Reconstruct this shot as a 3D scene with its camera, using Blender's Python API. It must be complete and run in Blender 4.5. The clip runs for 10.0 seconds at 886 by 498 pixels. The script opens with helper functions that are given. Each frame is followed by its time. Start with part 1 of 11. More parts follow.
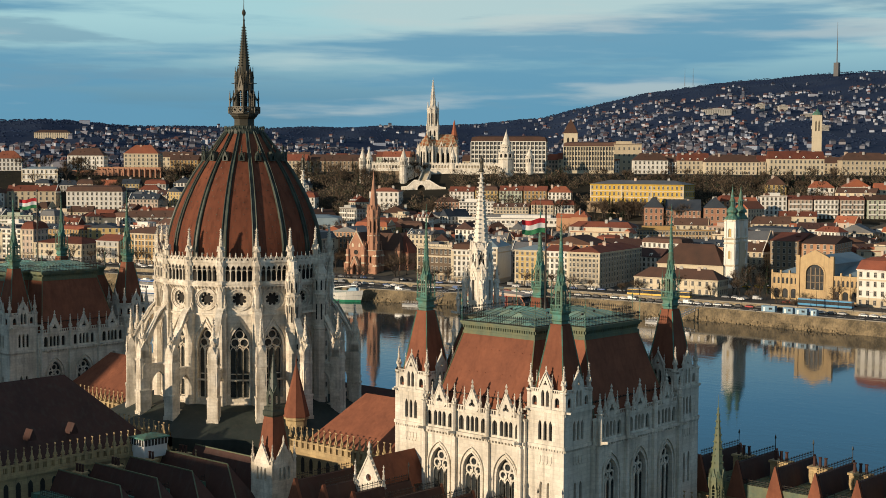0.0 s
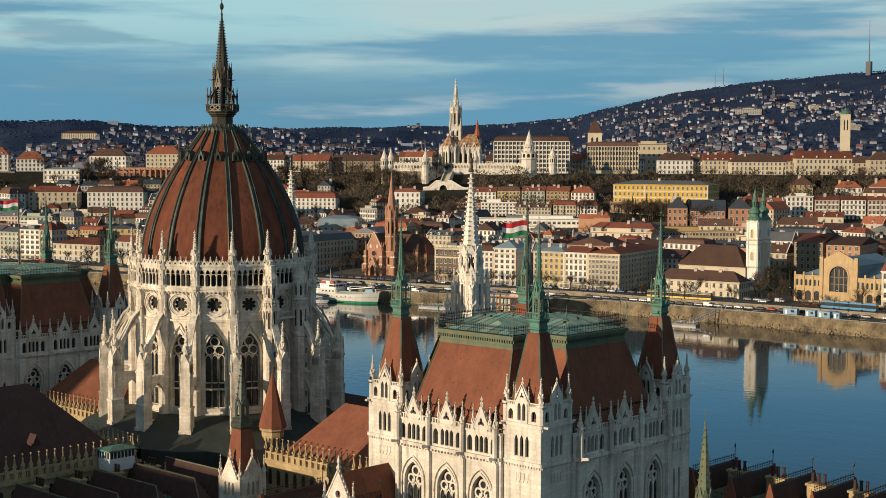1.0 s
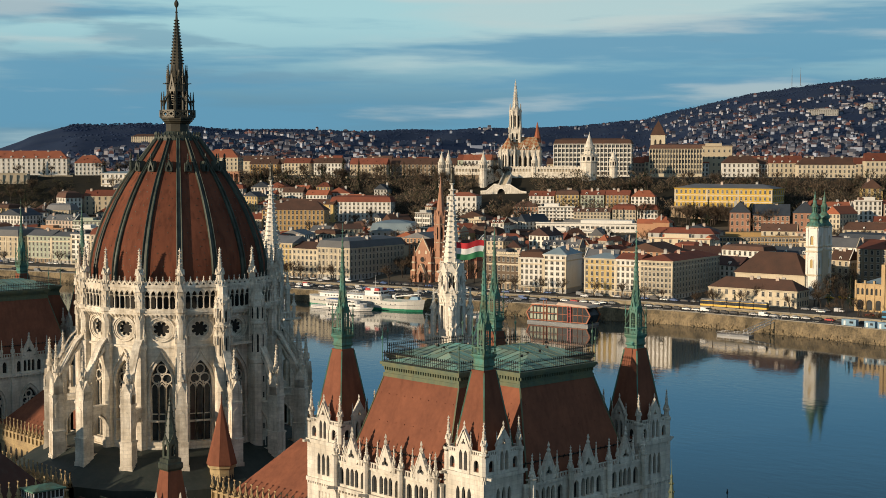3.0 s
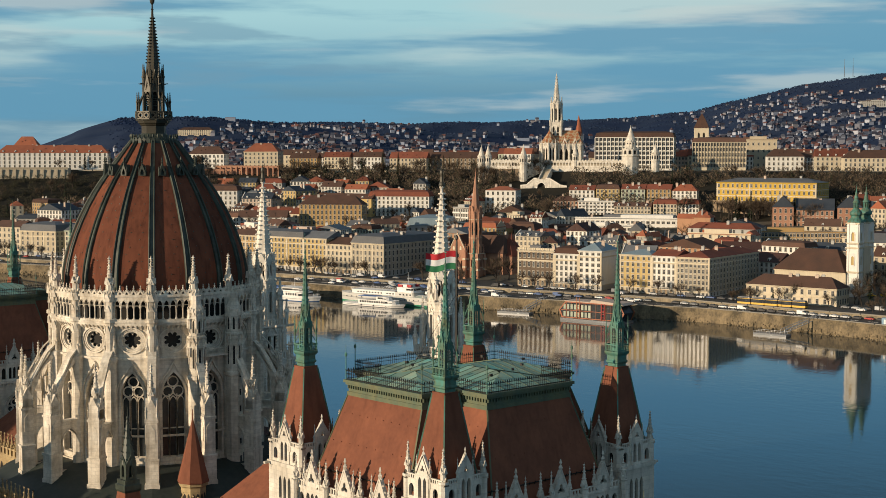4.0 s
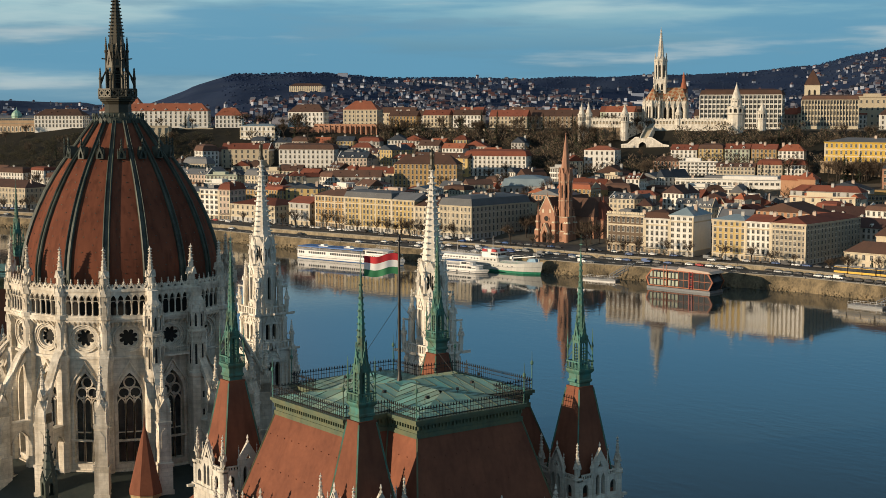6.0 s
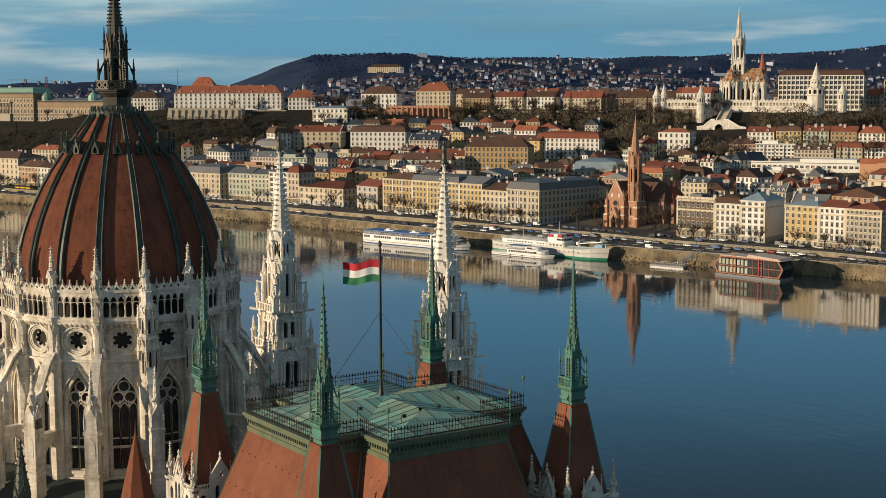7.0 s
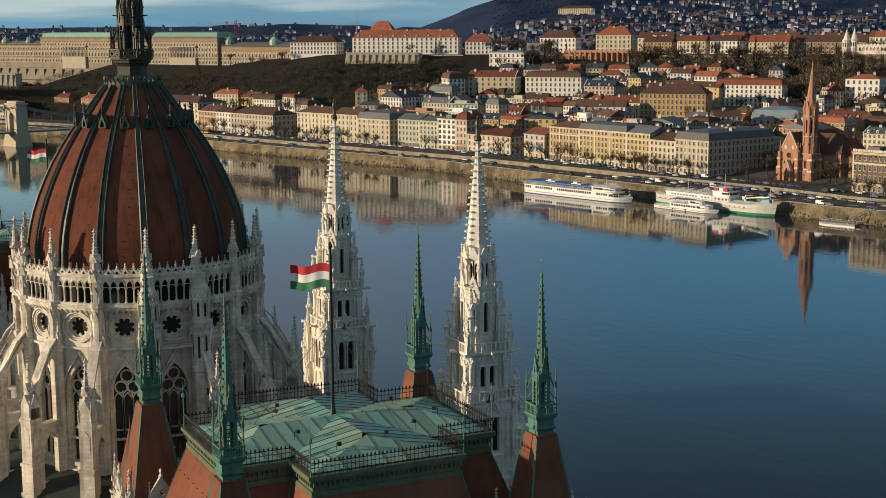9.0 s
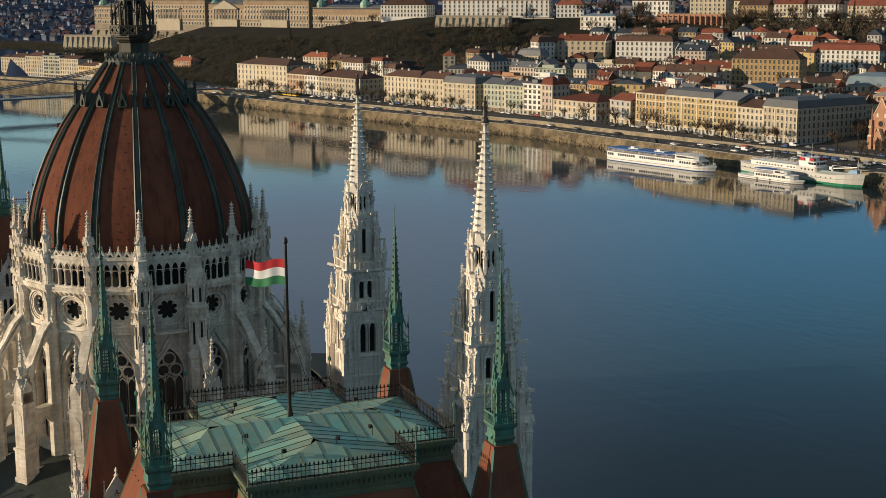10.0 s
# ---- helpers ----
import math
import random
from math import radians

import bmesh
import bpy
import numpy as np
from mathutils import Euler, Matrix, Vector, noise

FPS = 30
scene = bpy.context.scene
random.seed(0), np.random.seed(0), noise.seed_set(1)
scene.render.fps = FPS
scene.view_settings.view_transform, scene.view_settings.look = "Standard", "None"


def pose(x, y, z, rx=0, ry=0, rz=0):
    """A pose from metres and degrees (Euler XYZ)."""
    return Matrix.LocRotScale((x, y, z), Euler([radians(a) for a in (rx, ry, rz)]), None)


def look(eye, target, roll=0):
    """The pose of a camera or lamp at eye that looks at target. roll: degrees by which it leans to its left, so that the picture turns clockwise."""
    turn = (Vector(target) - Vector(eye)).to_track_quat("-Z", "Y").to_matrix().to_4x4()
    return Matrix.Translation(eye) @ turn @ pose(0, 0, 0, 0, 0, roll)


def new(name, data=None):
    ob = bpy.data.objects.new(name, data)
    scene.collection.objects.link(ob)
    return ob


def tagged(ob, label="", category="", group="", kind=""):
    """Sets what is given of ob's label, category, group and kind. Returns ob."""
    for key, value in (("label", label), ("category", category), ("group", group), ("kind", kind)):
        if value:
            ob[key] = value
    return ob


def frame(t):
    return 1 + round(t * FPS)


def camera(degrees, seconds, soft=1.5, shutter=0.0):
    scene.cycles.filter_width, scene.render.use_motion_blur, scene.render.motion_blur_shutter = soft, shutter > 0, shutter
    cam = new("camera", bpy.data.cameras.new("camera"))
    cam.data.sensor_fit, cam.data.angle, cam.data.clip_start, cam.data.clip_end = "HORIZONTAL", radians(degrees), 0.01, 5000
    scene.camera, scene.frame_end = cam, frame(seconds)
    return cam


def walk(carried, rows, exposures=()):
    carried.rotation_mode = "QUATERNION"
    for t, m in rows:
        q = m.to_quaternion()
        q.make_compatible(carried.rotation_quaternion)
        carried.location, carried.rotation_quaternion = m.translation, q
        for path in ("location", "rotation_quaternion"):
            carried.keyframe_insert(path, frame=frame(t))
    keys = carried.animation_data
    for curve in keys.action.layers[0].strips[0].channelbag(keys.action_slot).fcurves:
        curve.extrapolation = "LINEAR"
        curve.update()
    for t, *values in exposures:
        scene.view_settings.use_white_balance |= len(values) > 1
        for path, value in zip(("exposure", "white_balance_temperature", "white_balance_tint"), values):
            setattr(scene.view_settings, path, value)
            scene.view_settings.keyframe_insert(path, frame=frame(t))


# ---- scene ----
cam = camera(34.617, 10.0, 0.75)

# seconds, eye, heading from +x towards +y, tilt down, lean
PATH = [
    (0, 187.20, -158.06, 68.51, 131.855, 3.634, 0.257),
    (0.5, 186.50, -151.96, 68.40, 132.411, 3.641, 0.228),
    (1, 185.82, -145.46, 68.38, 133.108, 3.626, 0.189),
    (1.5, 184.74, -139.08, 68.31, 133.720, 3.609, 0.149),
    (2, 184.01, -132.41, 68.49, 134.418, 3.594, 0.089),
    (2.5, 183.25, -126.09, 68.93, 135.258, 3.559, 0.080),
    (4, 181.87, -105.79, 71.24, 138.255, 3.884, -0.017),
    (4.5, 181.29, -99.31, 71.85, 139.325, 4.286, -0.115),
    (5, 180.95, -92.49, 72.92, 140.552, 4.817, -0.051),
    (6.5, 178.04, -72.84, 75.51, 144.682, 6.120, -0.144),
    (7, 176.78, -66.00, 76.24, 146.500, 6.516, -0.212),
    (7.5, 175.54, -59.49, 76.99, 148.308, 6.903, -0.255),
    (8, 174.71, -52.82, 77.76, 150.402, 7.378, -0.304),
    (8.5, 173.83, -46.55, 78.59, 152.388, 8.034, -0.277),
    (9, 172.97, -39.74, 79.50, 154.576, 8.848, -0.353),
    (9.5, 172.10, -33.34, 80.41, 156.560, 9.634, -0.331),
    (10, 171.18, -26.75, 81.18, 158.679, 10.365, -0.327),
]


def aim(x, y, z, heading, down, lean):
    h, d = radians(heading), math.tan(radians(down))
    return look((x, y, z), (x + 100 * math.cos(h), y + 100 * math.sin(h), z - 100 * d), lean)


walk(cam, [(row[0], aim(*row[1:])) for row in PATH])


# ---- light ----
SUN_ELEV, SUN_SIDE = 10.5, (-0.199, -0.980)   # the low winter sun stands over the square, before the east front
world = bpy.data.worlds.new("winter_sky")
scene.world = world
world.use_nodes = True
wt = world.node_tree
wd, wl = wt.nodes, wt.links
sky = wd.new("ShaderNodeTexSky")
sky.sky_type, sky.sun_disc = "NISHITA", False
sky.sun_elevation = radians(SUN_ELEV)
sky.sun_rotation = math.atan2(SUN_SIDE[0], SUN_SIDE[1])
sky.air_density, sky.dust_density, sky.ozone_density = 1.0, 0.2, 4.0


def world_mix(a, b, factor):
    """Lay tone b over socket a by a factor that is a socket or a number."""
    n = wd.new("ShaderNodeMix")
    n.data_type = "RGBA"
    wl.new(a, n.inputs["A"])
    n.inputs["B"].default_value = (*b, 1)
    if isinstance(factor, float):
        n.inputs["Factor"].default_value = factor
    else:
        wl.new(factor, n.inputs["Factor"])
    return n.outputs["Result"]


def cloud(scale, stretch, low, high, most, shift=0.0):
    """The cover of a drawn-out cloud layer."""
    mp, ns, mr = wd.new("ShaderNodeMapping"), wd.new("ShaderNodeTexNoise"), wd.new("ShaderNodeMapRange")
    mp.inputs["Scale"].default_value = (1, 1, stretch)
    mp.inputs["Location"].default_value = (shift, shift * 0.7, shift * 1.3)
    ns.inputs["Scale"].default_value, ns.inputs["Detail"].default_value, ns.inputs["Roughness"].default_value = scale, 7, 0.52
    mr.inputs[1].default_value, mr.inputs[2].default_value, mr.inputs[4].default_value = low, high, most
    mr.interpolation_type = "SMOOTHSTEP"
    wl.new(tc.outputs["Generated"], mp.inputs[0])
    wl.new(mp.outputs[0], ns.inputs["Vector"])
    wl.new(ns.outputs[0], mr.inputs[0])
    return mr.outputs[0]


tc, sep, rise = wd.new("ShaderNodeTexCoord"), wd.new("ShaderNodeSeparateXYZ"), wd.new("ShaderNodeMapRange")
wl.new(tc.outputs["Generated"], sep.inputs[0])
wl.new(sep.outputs["Z"], rise.inputs[0])
rise.inputs[1].default_value, rise.inputs[2].default_value = 0.03, 0.10
rise.interpolation_type = "SMOOTHSTEP"
# a veil of high cloud, thicker overhead, over a blue bank near the horizon, with darker and paler streaks
tone = world_mix(sky.outputs[0], (1.0, 2.8, 4.3), 0.85)
tone = world_mix(tone, (3.9, 6.4, 6.8), rise.outputs[0])
tone = world_mix(tone, (4.8, 6.3, 6.4), cloud(2.4, 9, 0.47, 0.62, 0.8))
tone = world_mix(tone, (1.3, 3.3, 4.8), cloud(2.8, 11, 0.47, 0.60, 0.9, 3.1))
# torn smaller clouds, grey-blue and pale
tone = world_mix(tone, (1.7, 3.3, 4.4), cloud(5.5, 8, 0.56, 0.66, 0.6, 7.7))
tone = world_mix(tone, (5.6, 6.3, 6.2), cloud(4.2, 10, 0.55, 0.68, 0.55, 12.4))
# overhead the sky is clear and deep
top = wd.new("ShaderNodeMapRange")
wl.new(sep.outputs["Z"], top.inputs[0])
top.inputs[1].default_value, top.inputs[2].default_value = 0.105, 0.17
top.interpolation_type = "SMOOTHSTEP"
tone = world_mix(tone, (1.4, 3.9, 6.3), top.outputs[0])
zen = wd.new("ShaderNodeMapRange")
wl.new(sep.outputs["Z"], zen.inputs[0])
zen.inputs[1].default_value, zen.inputs[2].default_value = 0.17, 0.34
zen.interpolation_type = "SMOOTHSTEP"
tone = world_mix(tone, (1.05, 1.68, 2.35), zen.outputs[0])
high = wd.new("ShaderNodeMapRange")
wl.new(sep.outputs["Z"], high.inputs[0])
high.inputs[1].default_value, high.inputs[2].default_value = 0.36, 0.8
high.interpolation_type = "SMOOTHSTEP"
vault = wd.new("ShaderNodeMapRange")
wl.new(sep.outputs["Y"], vault.inputs[0])
vault.inputs[1].default_value, vault.inputs[2].default_value = -0.6, 0.6
# the vault is pale on the sun's side and deep blue away from it
bright = wd.new("ShaderNodeMix")
bright.data_type = "RGBA"
bright.inputs["A"].default_value, bright.inputs["B"].default_value = (4.2, 4.7, 4.9, 1), (1.5, 2.3, 3.1, 1)
wl.new(vault.outputs[0], bright.inputs["Factor"])
over = wd.new("ShaderNodeMix")
over.data_type = "RGBA"
wl.new(tone, over.inputs["A"])
wl.new(bright.outputs["Result"], over.inputs["B"])
wl.new(high.outputs[0], over.inputs["Factor"])
tone = over.outputs["Result"]
# a paler veil towards the south
veil = wd.new("ShaderNodeMapRange")
wl.new(sep.outputs["X"], veil.inputs[0])
veil.inputs[1].default_value, veil.inputs[2].default_value, veil.inputs[3].default_value, veil.inputs[4].default_value = -0.80, -0.945, 0.0, 1.0
veil.interpolation_type = "SMOOTHSTEP"
lift = wd.new("ShaderNodeMath")
lift.operation = "MULTIPLY"
wl.new(veil.outputs[0], lift.inputs[0])
wl.new(top.outputs[0], lift.inputs[1])
tone = world_mix(tone, (3.1, 4.0, 5.3), lift.outputs[0])
# and a deeper blue towards the north
deep = wd.new("ShaderNodeMapRange")
wl.new(sep.outputs["X"], deep.inputs[0])
deep.inputs[1].default_value, deep.inputs[2].default_value, deep.inputs[3].default_value, deep.inputs[4].default_value = -0.84, -0.64, 0.0, 0.3
deep.interpolation_type = "SMOOTHSTEP"
sink = wd.new("ShaderNodeMath")
sink.operation = "MULTIPLY"
wl.new(deep.outputs[0], sink.inputs[0])
wl.new(zen.outputs[0], sink.inputs[1])
tone = world_mix(tone, (0.72, 1.2, 1.75), sink.outputs[0])
wl.new(tone, wd["Background"].inputs[0])
wd["Background"].inputs[1].default_value = 0.098
sun = new("sun", bpy.data.lights.new("sun", "SUN"))
sun.data.energy, sun.data.angle, sun.data.color = 5.0, radians(0.6), (1.0, 0.80, 0.57)
sun.matrix_world = look((SUN_SIDE[0] * 300, SUN_SIDE[1] * 300, 300 * math.tan(radians(SUN_ELEV))), (0, 0, 0))

# ---- building kit ----
class Geo:
    """Vertices and faces of one mesh; m places what is added, s is the material slot of what is added."""

    def __init__(self):
        self.v, self.f, self.k, self.m, self.s = [], [], [], Matrix(), 0

    def add(self, pts, faces):
        n, m = len(self.v), self.m
        self.v += [tuple(m @ Vector(p)) for p in pts]
        self.f += [tuple(n + i for i in f) for f in faces]
        self.k += [self.s] * len(faces)

    def box(self, x0, x1, y0, y1, z0, z1):
        self.add([(x0, y0, z0), (x1, y0, z0), (x1, y1, z0), (x0, y1, z0), (x0, y0, z1), (x1, y0, z1), (x1, y1, z1), (x0, y1, z1)],
                 [(0, 3, 2, 1), (4, 5, 6, 7), (0, 1, 5, 4), (1, 2, 6, 5), (2, 3, 7, 6), (3, 0, 4, 7)])

    def loft(self, rings, caps=True):
        n = len(rings[0])
        pts = [p for r in rings for p in r]
        faces = [(i * n + j, i * n + (j + 1) % n, (i + 1) * n + (j + 1) % n, (i + 1) * n + j) for i in range(len(rings) - 1) for j in range(n)]
        if caps:
            faces += [tuple(range(n - 1, -1, -1)), tuple(range((len(rings) - 1) * n, len(rings) * n))]
        self.add(pts, faces)

    def turned(self, cx, cy, prof, n=8, turn=0.0):
        """Rings of n corners with (radius, height) down a profile."""
        self.loft([[(cx + r * math.cos(turn + 2 * math.pi * i / n), cy + r * math.sin(turn + 2 * math.pi * i / n), z) for i in range(n)] for r, z in prof])

    def square(self, cx, cy, prof):
        """A square tower, (half width, height) down a profile."""
        self.loft([[(cx - h, cy - h, z), (cx + h, cy - h, z), (cx + h, cy + h, z), (cx - h, cy + h, z)] for h, z in prof])

    def prism(self, poly, y0, y1):
        """A polygon in x and z, drawn out from y0 to y1."""
        n = len(poly)
        self.add([(x, y0, z) for x, z in poly] + [(x, y1, z) for x, z in poly],
                 [tuple(range(n)), tuple(range(2 * n - 1, n - 1, -1))] + [((i + 1) % n, i, n + i, n + (i + 1) % n) for i in range(n)])

    def bar(self, a, b, w, h=None):
        """A straight bar from a to b of square or flat section."""
        a, b = Vector(a), Vector(b)
        d = (b - a).normalized()
        u = d.cross(Vector((0, 0, 1)))
        u = (u.normalized() if u.length > 1e-4 else Vector((1, 0, 0))) * w / 2
        t = u.cross(d).normalized() * (h or w) / 2
        self.loft([[tuple(p + u + t), tuple(p - u + t), tuple(p - u - t), tuple(p + u - t)] for p in (a, b)])

    def gable_ring(self, poly, inner, y0, y1):
        """A frame between two outlines with the same number of corners, in x and z."""
        n = len(poly)
        pts = [(x, y, z) for y in (y0, y1) for p in (poly, inner) for x, z in p]
        faces = []
        for i in range(n):
            j = (i + 1) % n
            faces += [(i, j, n + j, n + i), (2 * n + j, 2 * n + i, 3 * n + i, 3 * n + j), (j, i, 2 * n + i, 2 * n + j), (n + i, n + j, 3 * n + j, 3 * n + i)]
        self.add(pts, faces)


def arch(cx, w, spring, apex, n=5):
    """The curve of a pointed or round arch, from its left spring to its right one."""
    h, pts = apex - spring, []
    if h > w / 2:
        a = (h * h - w * w / 4) / w
        for i in range(n + 1):
            z = h * math.sin(math.pi / 2 * i / n)
            pts.append((a - math.sqrt(max(0.0, (w / 2 + a) ** 2 - z * z)), z))
    else:
        pts = [(-w / 2 * math.cos(math.pi / 2 * i / n), h * math.sin(math.pi / 2 * i / n)) for i in range(n + 1)]
    pts[-1] = (0.0, h)
    pts += [(-x, z) for x, z in pts[-2::-1]]
    return [(cx + x, spring + z) for x, z in pts]


def panel(g, x0, x1, z0, z1, openings, y0, y1, n=4):
    """A wall in the plane of x and z with arched openings (middle, width, sill, spring, apex) right through it."""
    at = x0
    for cx, w, sill, spring, apex in openings:
        l, r = cx - w / 2, cx + w / 2
        if l > at + 1e-4:
            g.box(at, l, y0, y1, z0, z1)
        if sill > z0 + 1e-4:
            g.box(l, r, y0, y1, z0, sill)
        if spring >= apex - 1e-4:
            g.box(l, r, y0, y1, apex, z1)
        else:
            g.prism([(r, z1), (l, z1)] + arch(cx, w, spring, apex, n), y0, y1)
        at = r
    if x1 > at + 1e-4:
        g.box(at, x1, y0, y1, z0, z1)


def window_outline(cx, w, sill, spring, apex, n=4):
    return [(cx - w / 2, sill)] + arch(cx, w, spring, apex, n) + [(cx + w / 2, sill)]


def hood(g, cx, w, sill, spring, apex, t, y0, y1, n=4):
    """A moulded frame round an opening."""
    k = (apex - spring + t) / max(apex - spring, 1e-3)
    g.gable_ring(window_outline(cx, w + 2 * t, sill - t, spring, spring + (apex - spring) * k, n), window_outline(cx, w, sill, spring, apex, n), y0, y1)


def pinnacle(g, cx, cy, z0, h, r, n=8, crockets=3):
    """A little stone spire on its shaft, with gablets, crockets and a cross flower."""
    s, r = z0 + h * 0.38, r * 0.85
    g.turned(cx, cy, [(r * 0.82, z0), (r * 0.82, s - h * 0.05), (r * 1.12, s - h * 0.03), (r * 1.12, s), (r * 0.7, s + h * 0.02), (r * 0.12, z0 + h * 0.93)], n)
    base = g.m.copy()
    if n >= 6 and r > 0.2:
        for k in range(4):
            g.m = base @ Matrix.Translation((cx, cy, 0)) @ spin(90 * k)
            g.add([(-r * 0.7, r * 1.05, s - h * 0.06), (r * 0.7, r * 1.05, s - h * 0.06), (0, r * 1.05, s + h * 0.1), (0, r * 0.3, s + h * 0.09)], [(0, 2, 1), (1, 2, 3), (2, 0, 3), (0, 1, 3)])
        g.m = base
    for i in range(crockets):
        u = (i + 0.6) / (crockets + 0.4)
        z, q = s + (h * 0.55) * u, r * (0.72 - 0.6 * u) + r * 0.3
        t = h * 0.5 / crockets
        g.turned(cx, cy, [(q * 0.5, z - t * 0.32), (q, z), (q * 0.45, z + t * 0.22)], 4, (i % 2) * math.pi / 4)
    z = z0 + h * 0.93
    g.turned(cx, cy, [(r * 0.1, z - h * 0.03), (r * 0.5, z), (r * 0.1, z + h * 0.03), (r * 0.06, z + h * 0.07)], 4)


def railing(g, a, b, z, h=1.15, gap=0.33):
    """Wrought-iron cresting with rails, spiked bars and little tracery."""
    a, b = Vector((*a, z)), Vector((*b, z))
    n = max(2, int((b - a).length / gap))
    for q, w in ((0.12, 0.05), (0.55, 0.045), (0.86, 0.06)):
        g.bar(a + Vector((0, 0, q * h)), b + Vector((0, 0, q * h)), w)
    for i in range(n + 1):
        p = a.lerp(b, i / n)
        g.turned(p.x, p.y, [(0.03, z), (0.03, z + h * 0.86), (0.085, z + h * 0.95), (0.02, z + h * 1.12)], 4)


def mesh_of(name, g, *mats):
    me = bpy.data.meshes.new(name)
    if isinstance(g, Geo):
        me.from_pydata(g.v, [], g.f)
        if len(mats) > 1:
            me.polygons.foreach_set("material_index", g.k)
    else:
        g.to_mesh(me)
        g.free()
    for m in mats:
        me.materials.append(m)
    return me


def part(name, g, material, parent, label="", m=None):
    """One mesh object under a thing or a part; material may be a list, g may be a mesh that is shared."""
    mats = material if isinstance(material, (list, tuple)) else [material]
    ob = new(name, g if isinstance(g, bpy.types.Mesh) else mesh_of(name, g, *mats))
    ob.parent = parent
    if m is not None:
        ob.matrix_basis = m
    return tagged(ob, label)


def thing(name, label, category, m=None, group="", kind=""):
    ob = new(name)
    if m is not None:
        ob.matrix_basis = m
    return tagged(ob, label, category, group, kind)


def solid(name, g, material, label, category="", kind="", group="", m=None):
    mats = material if isinstance(material, (list, tuple)) else [material]
    ob = new(name, g if isinstance(g, bpy.types.Mesh) else mesh_of(name, g, *mats))
    if m is not None:
        ob.matrix_basis = m
    return tagged(ob, label, category, group, kind)


def smooth(ob):
    ob.data.polygons.foreach_set("use_smooth", [True] * len(ob.data.polygons))
    return ob


def spin(deg):
    return Matrix.Rotation(radians(deg), 4, "Z")

# ---- materials ----
def material(name, base, other=None, rough=0.8, metal=0.0, scale=0.3, fine=6.0, bump=0.0, mix=0.5, per=0.0, stretch=(1, 1, 1), spec=0.5, streaks=0.0, streak_tint=(0.08, 0.07, 0.06), ashlar=0.0):
    """Two tones mottled at a large and a small scale; per: how much repeats differ; streaks: dirt that runs down; ashlar: how far stone blocks and their joints show."""
    m = bpy.data.materials.new(name)
    m.use_nodes = True
    nt = m.node_tree
    nd, ln = nt.nodes, nt.links
    b = nd["Principled BSDF"]
    b.inputs["Roughness"].default_value, b.inputs["Metallic"].default_value = rough, metal
    b.inputs["Specular IOR Level"].default_value = spec
    other = other or tuple(c * 0.75 for c in base)
    co = nd.new("ShaderNodeNewGeometry")
    mp = nd.new("ShaderNodeMapping")
    mp.inputs["Scale"].default_value = stretch
    ln.new(co.outputs["Position"], mp.inputs["Vector"])
    n1, n2 = nd.new("ShaderNodeTexNoise"), nd.new("ShaderNodeTexNoise")
    n1.inputs["Scale"].default_value, n1.inputs["Detail"].default_value = scale, 5
    n2.inputs["Scale"].default_value, n2.inputs["Detail"].default_value = fine, 4
    for n in (n1, n2):
        ln.new(mp.outputs[0], n.inputs["Vector"])
    add = nd.new("ShaderNodeMath")
    add.operation = "MULTIPLY_ADD"
    add.inputs[1].default_value = 0.45
    ln.new(n2.outputs[0], add.inputs[0])
    ln.new(n1.outputs[0], add.inputs[2])
    ramp = nd.new("ShaderNodeMapRange")
    ramp.inputs[1].default_value, ramp.inputs[2].default_value = 0.72 - 0.5 * mix, 0.72 + 0.5 * mix
    ln.new(add.outputs[0], ramp.inputs[0])
    col = nd.new("ShaderNodeMix")
    col.data_type = "RGBA"
    col.inputs["A"].default_value, col.inputs["B"].default_value = (*base, 1), (*other, 1)
    ln.new(ramp.outputs[0], col.inputs["Factor"])
    out = col.outputs["Result"]
    if streaks:
        ms = nd.new("ShaderNodeMapping")
        ms.inputs["Scale"].default_value = (1.3, 1.3, 0.11)
        ln.new(co.outputs["Position"], ms.inputs["Vector"])
        ns = nd.new("ShaderNodeTexNoise")
        ns.inputs["Scale"].default_value, ns.inputs["Detail"].default_value = 1.0, 6
        ln.new(ms.outputs[0], ns.inputs["Vector"])
        rs = nd.new("ShaderNodeMapRange")
        rs.inputs[1].default_value, rs.inputs[2].default_value, rs.inputs[4].default_value = 0.5, 0.75, streaks
        ln.new(ns.outputs[0], rs.inputs[0])
        c2 = nd.new("ShaderNodeMix")
        c2.data_type = "RGBA"
        c2.inputs["B"].default_value = (*streak_tint, 1)
        ln.new(rs.outputs[0], c2.inputs["Factor"])
        ln.new(out, c2.inputs["A"])
        out = c2.outputs["Result"]
    if ashlar:
        # squared blocks in courses, each a little different, with thin dark joints
        dot, sz, cb, bk = nd.new("ShaderNodeVectorMath"), nd.new("ShaderNodeSeparateXYZ"), nd.new("ShaderNodeCombineXYZ"), nd.new("ShaderNodeTexBrick")
        dot.operation = "DOT_PRODUCT"
        dot.inputs[1].default_value = (0.81, 0.59, 0)
        ln.new(co.outputs["Position"], dot.inputs[0])
        ln.new(co.outputs["Position"], sz.inputs[0])
        ln.new(dot.outputs["Value"], cb.inputs["X"])
        ln.new(sz.outputs["Z"], cb.inputs["Y"])
        ln.new(cb.outputs[0], bk.inputs["Vector"])
        bk.inputs["Color1"].default_value, bk.inputs["Color2"].default_value = (1.06, 1.05, 1.03, 1), (1 - 0.5 * ashlar, 1 - 0.52 * ashlar, 1 - 0.56 * ashlar, 1)
        bk.inputs["Mortar"].default_value = (1 - ashlar, 1 - ashlar, 1 - ashlar, 1)
